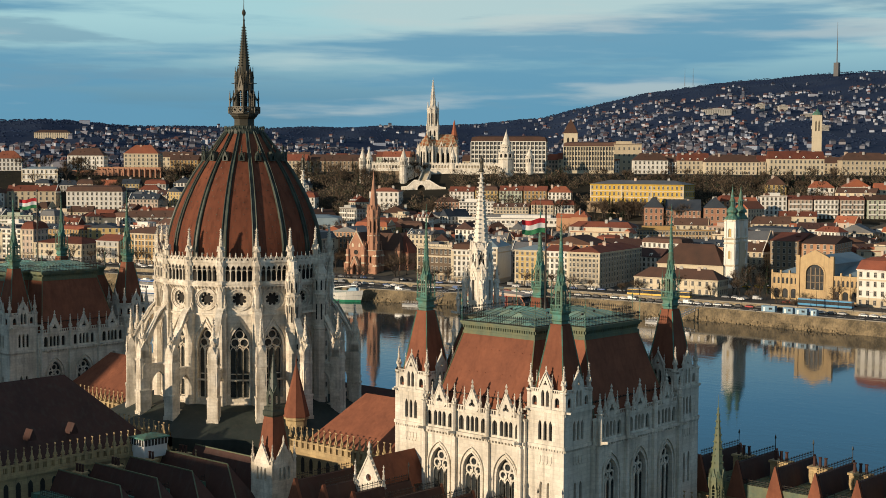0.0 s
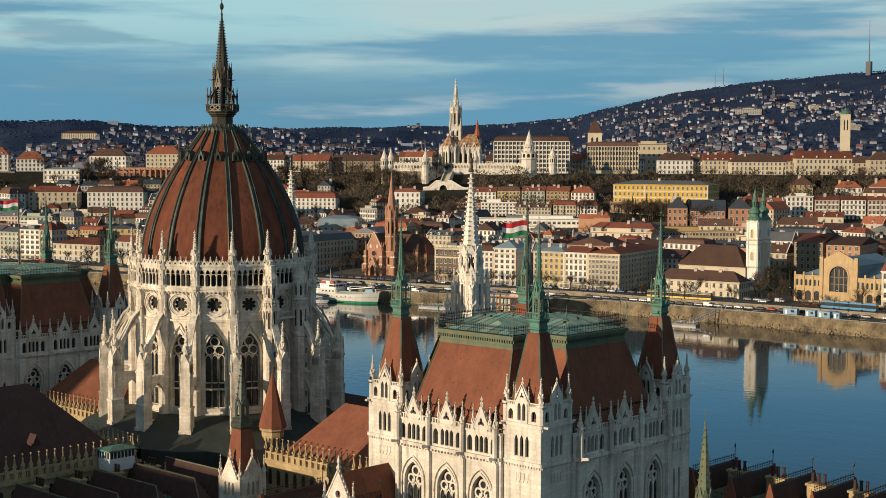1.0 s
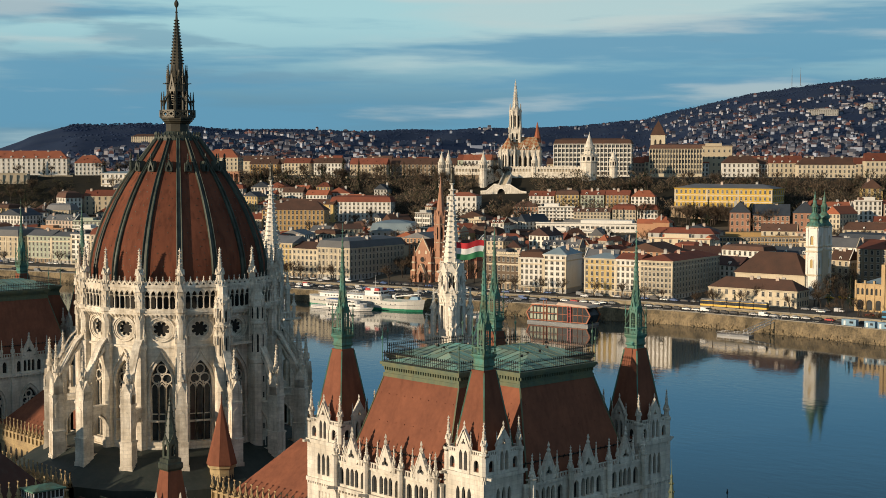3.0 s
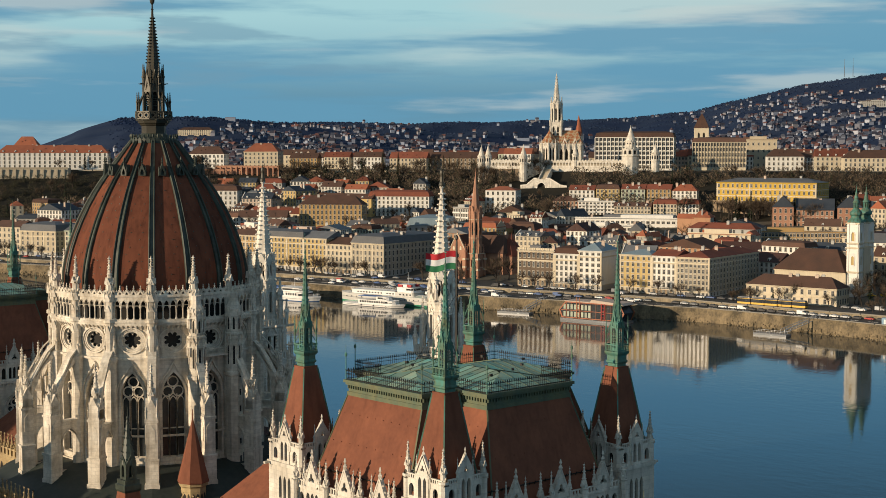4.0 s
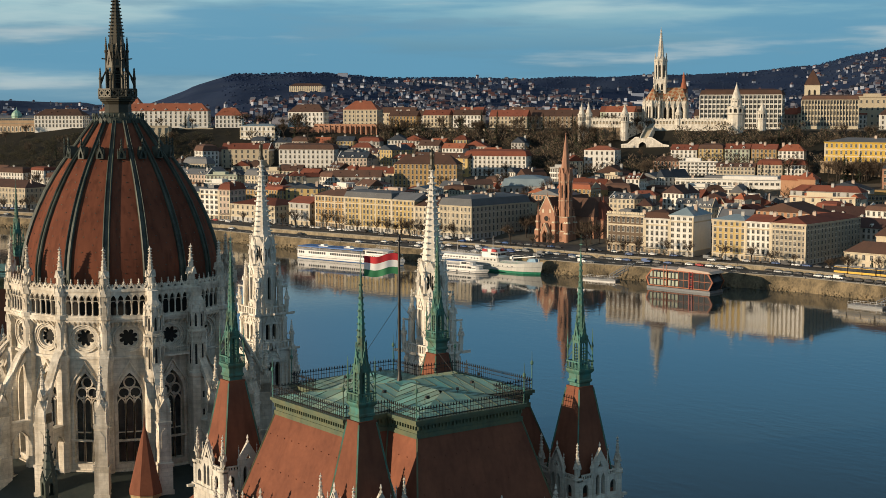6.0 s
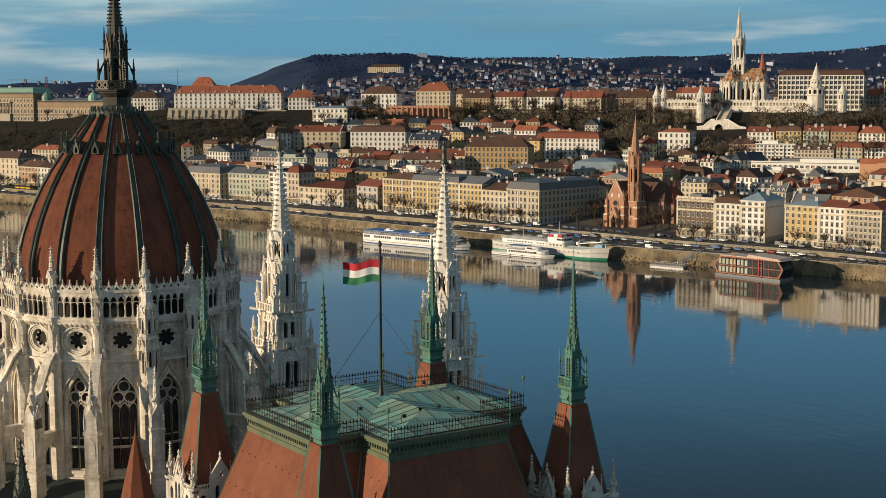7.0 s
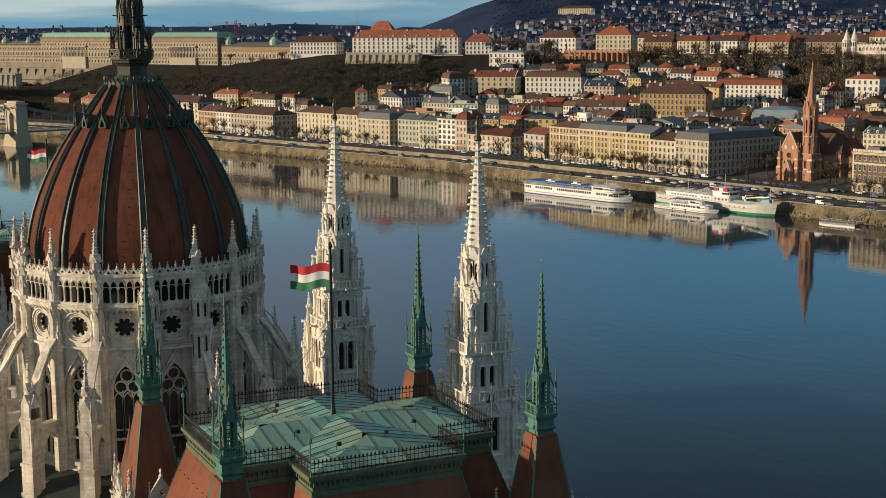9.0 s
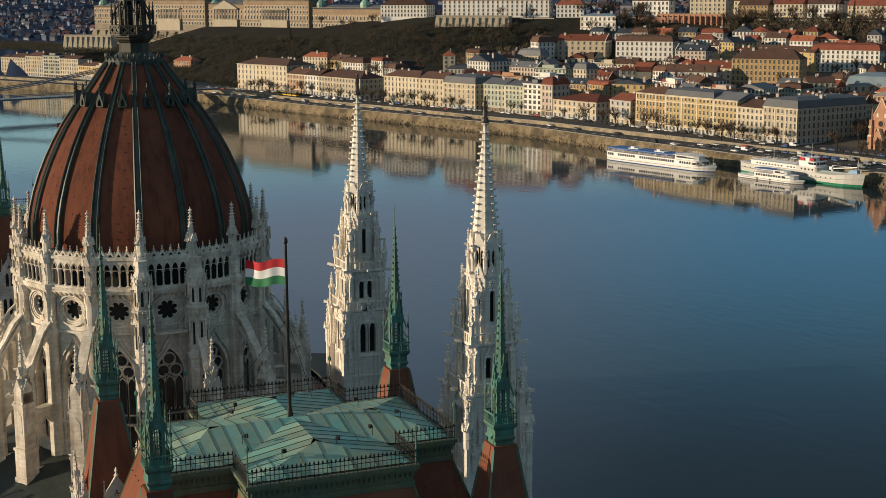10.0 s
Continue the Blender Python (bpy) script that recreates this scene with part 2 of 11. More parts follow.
        bk.inputs["Scale"].default_value, bk.inputs["Mortar Size"].default_value, bk.inputs["Mortar Smooth"].default_value = 1.0, 0.022, 0.3
        bk.inputs["Brick Width"].default_value, bk.inputs["Row Height"].default_value = 1.15, 0.52
        mb = nd.new("ShaderNodeMix")
        mb.data_type, mb.blend_type = "RGBA", "MULTIPLY"
        mb.inputs["Factor"].default_value = 1.0
        ln.new(out, mb.inputs["A"])
        ln.new(bk.outputs["Color"], mb.inputs["B"])
        out = mb.outputs["Result"]
    if per:
        oi = nd.new("ShaderNodeObjectInfo")
        hv = nd.new("ShaderNodeHueSaturation")
        rg = nd.new("ShaderNodeMapRange")
        rg.inputs[3].default_value, rg.inputs[4].default_value = 1 - per, 1 + per
        ln.new(oi.outputs["Random"], rg.inputs[0])
        ln.new(rg.outputs[0], hv.inputs["Value"])
        ln.new(out, hv.inputs["Color"])
        out = hv.outputs[0]
    ln.new(out, b.inputs["Base Color"])
    if bump:
        bp = nd.new("ShaderNodeBump")
        bp.inputs["Strength"].default_value, bp.inputs["Distance"].default_value = 0.6, bump
        ln.new(add.outputs[0], bp.inputs["Height"])
        ln.new(bp.outputs[0], b.inputs["Normal"])
    return m


def island_tones(name, tones, rough=0.85, fine=3.0):
    """One material whose separate pieces take one of several tones by chance."""
    m = bpy.data.materials.new(name)
    m.use_nodes = True
    nd, ln = m.node_tree.nodes, m.node_tree.links
    b = nd["Principled BSDF"]
    b.inputs["Roughness"].default_value = rough
    b.inputs["Specular IOR Level"].default_value = 0.15
    ge = nd.new("ShaderNodeNewGeometry")
    rp = nd.new("ShaderNodeValToRGB")
    rp.color_ramp.interpolation = "CONSTANT"
    el = rp.color_ramp.elements
    while len(el) < len(tones):
        el.new(0.5)
    for i, c in enumerate(tones):
        el[i].position, el[i].color = i / len(tones), (*c, 1)
    ln.new(ge.outputs["Random Per Island"], rp.inputs[0])
    ns = nd.new("ShaderNodeTexNoise")
    ns.inputs["Scale"].default_value = fine
    ln.new(ge.outputs["Position"], ns.inputs["Vector"])
    mr = nd.new("ShaderNodeMapRange")
    mr.inputs[3].default_value, mr.inputs[4].default_value = 0.7, 1.25
    ln.new(ns.outputs[0], mr.inputs[0])
    hv = nd.new("ShaderNodeHueSaturation")
    ln.new(mr.outputs[0], hv.inputs["Value"])
    ln.new(rp.outputs[0], hv.inputs["Color"])
    ln.new(hv.outputs[0], b.inputs["Base Color"])
    return m


STONE = material("pale_limestone", (0.82, 0.76, 0.655), (0.50, 0.44, 0.35), 0.85, scale=0.45, fine=2.4, bump=0.06, mix=0.42, streaks=0.6, streak_tint=(0.17, 0.145, 0.11), ashlar=0.22)
STONE_WHITE = material("restored_white_limestone", (0.85, 0.805, 0.72), (0.67, 0.62, 0.535), 0.85, scale=0.4, fine=2.5, bump=0.04, mix=0.45, streaks=0.5, streak_tint=(0.34, 0.30, 0.245), ashlar=0.14)
STONE_CLEAN = material("white_limestone", (0.76, 0.715, 0.63), (0.55, 0.505, 0.425), 0.85, scale=0.3, fine=2.5, bump=0.03, mix=0.4, streaks=0.6, streak_tint=(0.17, 0.15, 0.12), ashlar=0.2)
SANDSTONE = material("yellow_sandstone", (0.50, 0.38, 0.20), (0.33, 0.24, 0.13), 0.9, scale=0.4, fine=3, bump=0.03, streaks=0.4, ashlar=0.3)
RUST_ROOF = material("brown_red_copper_sheet", (0.25, 0.098, 0.058), (0.158, 0.064, 0.042), 0.75, spec=0.05, scale=0.35, fine=2.2, bump=0.03, mix=0.55, per=0.1, streaks=0.45, streak_tint=(0.105, 0.042, 0.028))
DOME_RED = material("dome_copper_sheet", (0.205, 0.074, 0.043), (0.098, 0.037, 0.025), 0.75, spec=0.04, scale=0.3, fine=1.1, bump=0.02, mix=0.62, per=0.12, stretch=(1, 1, 0.35), streaks=0.65, streak_tint=(0.045, 0.021, 0.015))
COPPER = material("green_copper", (0.06, 0.225, 0.19), (0.085, 0.115, 0.062), 0.6, scale=0.7, fine=3.0, bump=0.02, mix=0.4, streaks=0.75, streak_tint=(0.05, 0.055, 0.03))
COPPER_ROOF = material("weathered_green_copper_roof", (0.12, 0.36, 0.31), (0.30, 0.35, 0.235), 0.55, scale=0.3, fine=1.4, mix=0.5, per=0.28, streaks=0.3, streak_tint=(0.19, 0.14, 0.07))
COPPER_OLIVE = material("olive_copper", (0.15, 0.15, 0.072), (0.075, 0.115, 0.078), 0.6, scale=0.5, fine=2.5, bump=0.02, mix=0.45, streaks=0.5, streak_tint=(0.06, 0.055, 0.03))
BRONZE = material("dark_bronze", (0.036, 0.031, 0.02), (0.066, 0.057, 0.036), 0.5, 0.2, scale=0.5, fine=3, bump=0.02, streaks=0.4, streak_tint=(0.024, 0.024, 0.02))
RIB = material("dark_green_rib", (0.022, 0.027, 0.020), (0.062, 0.078, 0.058), 0.5, scale=0.5, fine=2.5, mix=0.4, streaks=0.35, streak_tint=(0.10, 0.145, 0.115))
VERDIGRIS = material("grey_verdigris", (0.046, 0.060, 0.045), (0.024, 0.029, 0.022), 0.6, scale=0.8, fine=3.5, mix=0.4, streaks=0.4, streak_tint=(0.075, 0.10, 0.08))
SLATE = material("dark_slate_roof", (0.026, 0.034, 0.03), (0.045, 0.054, 0.048), 0.6, scale=0.3, fine=2, bump=0.03, streaks=0.3, spec=0.2)
BROWN_ROOF = material("dark_brown_roof", (0.05, 0.028, 0.025), (0.078, 0.038, 0.031), 0.7, scale=0.3, fine=2, bump=0.03, streaks=0.4, spec=0.2)
IRON = material("black_iron", (0.018, 0.018, 0.017), (0.04, 0.035, 0.03), 0.5, 0.5, scale=2, fine=9)
# near-black stands in for the shade inside rooms and behind openings
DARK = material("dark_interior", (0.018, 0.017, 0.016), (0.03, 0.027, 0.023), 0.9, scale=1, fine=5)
GLASS = material("dark_leaded_glass", (0.02, 0.024, 0.026), (0.05, 0.055, 0.055), 0.18, scale=0.8, fine=2.5, mix=0.4)
WHITE = material("white_paint", (0.75, 0.75, 0.73), (0.62, 0.62, 0.6), 0.5, scale=0.3, fine=2, per=0.05)
FRAME_PAINT = material("window_frame_paint", (0.55, 0.51, 0.43), (0.42, 0.39, 0.33), 0.7, scale=0.2, fine=2, per=0.2)
GROUND = material("city_ground", (0.125, 0.11, 0.09), (0.07, 0.066, 0.052), 0.95, scale=0.02, fine=0.3, mix=0.5, spec=0.12)
# distance haze over the hills is put into this blue base colour
HAZY_WOODS = material("haze_blue_woods", (0.014, 0.027, 0.066), (0.027, 0.041, 0.076), 0.95, scale=0.012, fine=0.12, mix=0.4, bump=0.5, spec=0.12)
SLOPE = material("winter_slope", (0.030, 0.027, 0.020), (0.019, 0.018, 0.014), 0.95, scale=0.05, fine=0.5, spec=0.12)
SLOPE_TWIG = island_tones("dark_slope_twigs", [(0.155, 0.115, 0.08), (0.09, 0.071, 0.053), (0.048, 0.041, 0.032), (0.048, 0.054, 0.033), (0.12, 0.09, 0.064), (0.038, 0.034, 0.028)], 0.95)
# the southern slope's shade is put into these darker green tones
SHADE_SCRUB = island_tones("shade_toned_scrub", [(0.042, 0.04, 0.026), (0.026, 0.027, 0.018), (0.032, 0.036, 0.02), (0.055, 0.046, 0.034), (0.02, 0.02, 0.015)], 0.95)
ASPHALT = material("asphalt", (0.088, 0.083, 0.077), (0.06, 0.058, 0.055), 0.9, scale=0.05, fine=1.5, spec=0.12)
QUAY_STONE = material("quay_stone", (0.26, 0.20, 0.12), (0.085, 0.07, 0.046), 0.9, scale=0.14, fine=1.1, bump=0.3, mix=0.32, streaks=0.65, spec=0.12)
WALL_STONE = material("warm_wall_stone", (0.36, 0.295, 0.195), (0.18, 0.148, 0.10), 0.9, scale=0.2, fine=1.2, bump=0.2, mix=0.34, streaks=0.6, spec=0.12)
PAVING = material("pale_paving", (0.27, 0.245, 0.20), (0.19, 0.175, 0.145), 0.9, scale=0.1, fine=1.5)
TILE_RED = material("red_tile_roof", (0.21, 0.07, 0.043), (0.135, 0.05, 0.036), 0.85, scale=0.15, fine=1.6, per=0.25, mix=0.5, spec=0.12)
TILE_BROWN = material("brown_tile_roof", (0.12, 0.066, 0.048), (0.078, 0.05, 0.04), 0.85, scale=0.15, fine=1.6, per=0.25, mix=0.5, spec=0.12)
TILE_GREY = material("grey_sheet_roof", (0.13, 0.133, 0.138), (0.09, 0.093, 0.097), 0.6, scale=0.15, fine=1.2, per=0.25)
TILE_SLATE = material("blue_black_slate_roof", (0.035, 0.045, 0.06), (0.055, 0.065, 0.08), 0.6, scale=0.15, fine=1.4, spec=0.12)
TILE_BLUE = material("pale_blue_sheet_roof", (0.22, 0.285, 0.315), (0.165, 0.22, 0.25), 0.5, scale=0.15, fine=1.2, per=0.1)
TILE_ORANGE = material("orange_tile_roof", (0.36, 0.11, 0.05), (0.25, 0.08, 0.042), 0.85, scale=0.15, fine=1.6, per=0.12)
PLASTERS = {}
for tone, c in (("cream", (0.61, 0.525, 0.38)), ("white", (0.77, 0.745, 0.68)), ("ochre", (0.44, 0.28, 0.11)), ("yellow", (0.49, 0.355, 0.145)), ("beige", (0.50, 0.42, 0.295)), ("grey", (0.46, 0.45, 0.42)),
                ("terracotta", (0.42, 0.23, 0.13)), ("green", (0.42, 0.46, 0.36)), ("pink", (0.52, 0.41, 0.33)), ("stone", (0.44, 0.38, 0.28)), ("brown", (0.27, 0.2, 0.13)), ("gold", (0.55, 0.36, 0.06))):
    PLASTERS[tone] = material("plaster_" + tone, c, tuple(q * 0.82 for q in c), 0.9, scale=0.12, fine=1.0, per=0.1, mix=0.6, streaks=0.22, streak_tint=tuple(q * 0.45 for q in c))
DARK_STUCCO = material("dark_brown_stucco", (0.15, 0.108, 0.072), (0.115, 0.083, 0.057), 0.9, scale=0.12, fine=1.0, mix=0.6, streaks=0.22)
WIN_GLASS = material("window_glass", (0.022, 0.025, 0.028), (0.05, 0.052, 0.054), 0.2, scale=0.15, fine=0.6, mix=0.3, spec=0.3)
BRICK = material("red_church_brick", (0.44, 0.235, 0.145), (0.31, 0.155, 0.10), 0.9, scale=0.2, fine=1.8, mix=0.6, streaks=0.3)
TWIG = material("bare_twigs", (0.14, 0.102, 0.07), (0.08, 0.06, 0.044), 0.95, scale=0.3, fine=2.0, per=0.25, spec=0.12)
BARK = material("tree_bark", (0.07, 0.055, 0.045), (0.04, 0.035, 0.03), 0.95, scale=0.5, fine=4.0, spec=0.12)
EVERGREEN = material("evergreen_needles", (0.025, 0.042, 0.025), (0.04, 0.055, 0.03), 0.95, scale=0.4, fine=2.0, per=0.2, spec=0.12)
TYRE = material("black_rubber", (0.02, 0.02, 0.02), None, 0.8)
PAINTS = [material("car_paint_" + n, c, tuple(q * 0.9 for q in c), 0.3, scale=0.5, fine=3) for n, c in
          (("white", (0.75, 0.75, 0.74)), ("silver", (0.45, 0.46, 0.47)), ("black", (0.03, 0.03, 0.035)), ("grey", (0.16, 0.17, 0.18)), ("red", (0.4, 0.03, 0.03)), ("blue", (0.05, 0.11, 0.28)))]
SHIP_WHITE = material("ship_white", (0.78, 0.77, 0.74), (0.66, 0.64, 0.6), 0.4, scale=0.2, fine=1.5, streaks=0.2, streak_tint=(0.45, 0.36, 0.26))
SHIP_GREY = material("ship_grey_paint", (0.56, 0.555, 0.51), (0.47, 0.46, 0.42), 0.45, scale=0.2, fine=1.5, streaks=0.35, streak_tint=(0.36, 0.27, 0.18))
SHIP_GREEN = material("ship_green", (0.02, 0.22, 0.12), None, 0.5)
SHIP_BLUE = material("ship_blue", (0.03, 0.13, 0.38), None, 0.5)
TRAM_YELLOW = material("tram_yellow", (0.72, 0.42, 0.02), None, 0.35)
CABIN_BLUE = material("cabin_blue", (0.20, 0.34, 0.45), (0.13, 0.25, 0.36), 0.5, scale=0.5, fine=3, streaks=0.3)
BUS_BLUE = material("bus_blue", (0.03, 0.25, 0.48), None, 0.35)
ORANGE = material("orange_cladding", (0.36, 0.11, 0.045), (0.27, 0.09, 0.04), 0.6)
# wall and roof tones of the far villas carry the blue of distance haze
HAZY_WALLS = island_tones("hazy_house_walls", [(0.24, 0.275, 0.35), (0.13, 0.15, 0.20), (0.34, 0.38, 0.47), (0.16, 0.165, 0.20), (0.26, 0.25, 0.27), (0.10, 0.12, 0.17), (0.40, 0.42, 0.48)])
HAZY_ROOFS = island_tones("hazy_house_roofs", [(0.07, 0.05, 0.06), (0.035, 0.038, 0.055), (0.06, 0.07, 0.095), (0.13, 0.065, 0.06), (0.03, 0.033, 0.05), (0.09, 0.095, 0.12)])

# ---- the domed hall ----
def levels(g, old, new):
    """Set the storeys of a drawn part at their true heights."""
    g.v = [(x, y, float(np.interp(z, old, new))) for x, y, z in g.v]
    return g


def drum_levels(g):
    """Sill and arch of the great windows, string course, roses, corbels, gallery, crest, pinnacle tips."""
    return levels(g, (20, 26.8, 36.4, 39.7, 40.5, 40.85, 45.4, 46.3, 46.5, 49.75, 50.34, 51.6, 52.2, 56.6), (20, 29.4, 37.9, 41.2, 43.0, 43.35, 47.5, 48.4, 48.65, 51.25, 52.0, 52.75, 53.4, 57.4))


def buttress_levels(g):
    return levels(g, (14, 22.6, 25.6, 31.4, 33.4, 39.8, 43.6, 44.5), (14, 27.0, 30.2, 35.4, 37.4, 43.3, 45.2, 45.9))


def dome_bay():
    """One of the sixteen sides of the drum: wall, string courses, gallery and crest."""
    g, R, W = Geo(), 14.2, 5.65
    h = W / 2
    panel(g, -h, h, 20, 40.5, [(0, 3.2, 26.8, 36.4, 39.7)], R - 1.1, R, 6)
    hood(g, 0, 3.2, 26.8, 36.4, 39.7, 0.32, R, R + 0.14, 6)
    hood(g, 0, 4.1, 26.2, 36.6, 40.25, 0.14, R, R + 0.3, 6)
    g.box(-h, h, R, R + 0.16, 40.5, 40.62)
    g.box(-h, h, R, R + 0.34, 40.62, 40.85)
    g.box(-h, h, R, R + 0.22, 30.1, 30.4)
    # wall with the round opening
    c = [(1.42 * math.sin(math.pi * i / 10), 43.4 - 1.42 * math.cos(math.pi * i / 10)) for i in range(11)]
    for s in (1, -1):
        poly = [(0, 40.85)] + [(s * x, z) for x, z in c] + [(0, 45.6), (s * h, 45.6), (s * h, 40.85)]
        g.prism(poly if s < 0 else poly[::-1], R - 0.9, R)
    ring = [(math.cos(2 * math.pi * i / 24), math.sin(2 * math.pi * i / 24)) for i in range(24)]
    for ro, ri, y0, y1 in ((2.02, 1.82, R, R + 0.24), (1.72, 1.58, R - 0.05, R + 0.1), (1.5, 1.32, R - 0.2, R + 0.04)):
        g.gable_ring([(ro * x, 43.4 + ro * z) for x, z in ring], [(ri * x, 43.4 + ri * z) for x, z in ring], y0, y1)
    # corbel table below the gallery
    g.box(-h, h, R - 0.9, R + 0.2, 45.45, 45.65)
    for i in range(7):
        x = -h + 0.55 + (W - 1.1) * (i + 0.5) / 7
        g.loft([[(x - w, R - 0.1, z), (x + w, R - 0.1, z), (x + w, R + d, z), (x - w, R + d, z)] for w, d, z in ((0.08, 0.06, 44.95), (0.14, 0.2, 45.2), (0.16, 0.55, 45.6), (0.18, 0.62, 45.75))])
        g.prism([(x + 0.14, 45.75), (x + 0.2, 45.6), (x + 0.33, 45.68), (x + 0.46, 45.6), (x + 0.52, 45.75)], R + 0.1, R + 0.5)
    g.box(-h, h, R - 0.9, R + 0.66, 45.75, 46.05)
    g.box(-h, h, R - 0.9, R + 0.8, 46.05, 46.3)
    # arcade of the gallery: five slender arches on round shafts
    n, lo, hi = 5, 46.3, 50.1
    step = (W - 1.15) / n
    ops = [(-h + 0.575 + step * (i + 0.5), step * 0.74, 46.5, 49.0, 49.75) for i in range(n)]
    panel(g, -h, h, 48.75, hi, [(c, w, 48.75, a, b) for c, w, _, a, b in ops], R + 0.25, R + 0.55, 4)
    g.box(-h, h, R + 0.2, R + 0.62, lo, 46.5)
    for i in range(n + 1):
        x = -h + 0.575 + step * i
        g.turned(x, R + 0.4, [(0.2, 46.5), (0.2, 46.62), (0.1, 46.75), (0.1, 48.35), (0.19, 48.62), (0.2, 48.76)], 6)
    for c, w, _, a, b in ops:
        hood(g, c, w, 48.9, a, b, 0.07, R + 0.55, R + 0.62, 4)
    g.box(-h, h, R - 1.0, R + 0.72, hi, hi + 0.24)
    # crest of small crocketed gables
    m, z = 6, hi + 0.24
    for i in range(m):
        x, w = -h + W * (i + 0.5) / m, W / m * 0.5
        g.gable_ring([(x - w, z), (x + w, z), (x + w, z + 0.3), (x, z + 1.25), (x - w, z + 0.3)][::-1], [(x - w * 0.4, z + 0.12), (x + w * 0.4, z + 0.12), (x + w * 0.4, z + 0.3), (x, z + 0.75), (x - w * 0.4, z + 0.3)][::-1], R + 0.3, R + 0.55)
        g.turned(x, R + 0.42, [(0.05, z + 1.15), (0.15, z + 1.4), (0.05, z + 1.5), (0.1, z + 1.62), (0.02, z + 1.8)], 4)
        for s in (-1, 1):
            for u in (0.35, 0.7):
                g.turned(x + s * w * (1 - u), R + 0.42, [(0.03, z + 0.3 + 0.95 * u), (0.12, z + 0.42 + 0.95 * u), (0.03, z + 0.55 + 0.95 * u)], 4)
        g.turned(-h + W * i / m, R + 0.42, [(0.1, z), (0.1, z + 0.7), (0.02, z + 1.15)], 4)
    return mesh_of("wall_bay", drum_levels(g), STONE)


def dome_window():
    g = Geo()
    R = 13.55
    for x in (-0.52, 0.52):
        g.box(x - 0.09, x + 0.09, R - 0.1, R + 0.12, 26.8, 36.6)
    g.box(-1.6, 1.6, R - 0.1, R + 0.12, 31.2, 31.35)
    ring = [(math.cos(2 * math.pi * i / 12), math.sin(2 * math.pi * i / 12)) for i in range(12)]
    for cx, cz, r in ((-0.72, 37.0, 0.62), (0.72, 37.0, 0.62), (0, 38.35, 0.62)):
        g.gable_ring([(cx + (r + 0.18) * x, cz + (r + 0.18) * z) for x, z in ring], [(cx + r * x, cz + r * z) for x, z in ring], R - 0.1, R + 0.16)
    for x in (-1.06, 0, 1.06):
        g.gable_ring(window_outline(x, 1.06, 26.8, 35.4, 36.4), window_outline(x, 0.84, 26.9, 35.4, 36.2), R - 0.1, R + 0.12)
    return mesh_of("window", drum_levels(g), STONE)


def pane_mesh(cx, w, sill, spring, apex, y, mat=None, n=4):
    g = Geo()
    g.prism(window_outline(cx, w, sill, spring, apex, n), y - 0.06, y)
    return mesh_of("pane", g, mat or GLASS)


def rose_mesh():
    g, R, n = Geo(), 13.8, 48
    out = [(1.44 * math.cos(2 * math.pi * i / n), 43.4 + 1.44 * math.sin(2 * math.pi * i / n)) for i in range(n)]
    lob = []
    for i in range(n):
        a = 2 * math.pi * i / n
        r = 0.78 + 0.42 * abs(math.sin(4 * a)) ** 0.6
        lob.append((r * math.cos(a), 43.4 + r * math.sin(a)))
    g.gable_ring(out, lob, R - 0.15, R + 0.05)
    return mesh_of("rose_window", drum_levels(g), STONE)


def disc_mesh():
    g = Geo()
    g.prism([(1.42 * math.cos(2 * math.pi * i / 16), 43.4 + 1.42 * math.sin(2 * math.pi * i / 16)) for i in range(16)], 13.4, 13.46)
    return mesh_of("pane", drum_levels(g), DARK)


def corner_pier():
    """The pier between two bays, with shafts, gablets and small pinnacles stage by stage."""
    g, r = Geo(), 14.75
    g.turned(0, r, [(0.85, 20), (0.85, 40.3), (1.0, 40.5), (1.0, 40.9), (0.72, 41.1), (0.72, 46.0), (0.95, 46.1), (0.95, 46.5), (0.62, 46.7), (0.62, 49.9), (0.8, 50.05), (0.8, 50.5)], 8, math.pi / 8)
    for s in (-1, 1):
        pinnacle(g, s * 0.7, r + 0.3, 41.2, 3.2, 0.3, 6, 3)
        g.turned(s * 0.42, r + 0.5, [(0.1, 46.5), (0.1, 49.4), (0.16, 49.6), (0.16, 49.9)], 5)
    for a in range(-1, 2):
        g.m = Matrix.Translation((0, r, 0)) @ spin(45 * a)
        g.prism([(-0.34, 47.9), (0.34, 47.9), (0, 48.9)], 0.52, 0.7)
        g.prism([(-0.36, 44.6), (0.36, 44.6), (0, 45.7)], 0.62, 0.8)
        g.prism([(-0.4, 49.6), (0.4, 49.6), (0, 51.1)], 0.6, 0.84)
        g.turned(0, 0.74, [(0.04, 51.0), (0.13, 51.2), (0.03, 51.45)], 4)
    g.m = Matrix()
    return mesh_of("corner_pier", drum_levels(g), STONE)


def pier_pinnacle():
    g = Geo()
    pinnacle(g, 0, 14.75, 51.6, 5.8, 0.7, 8, 8)
    return mesh_of("pinnacle", g, STONE)


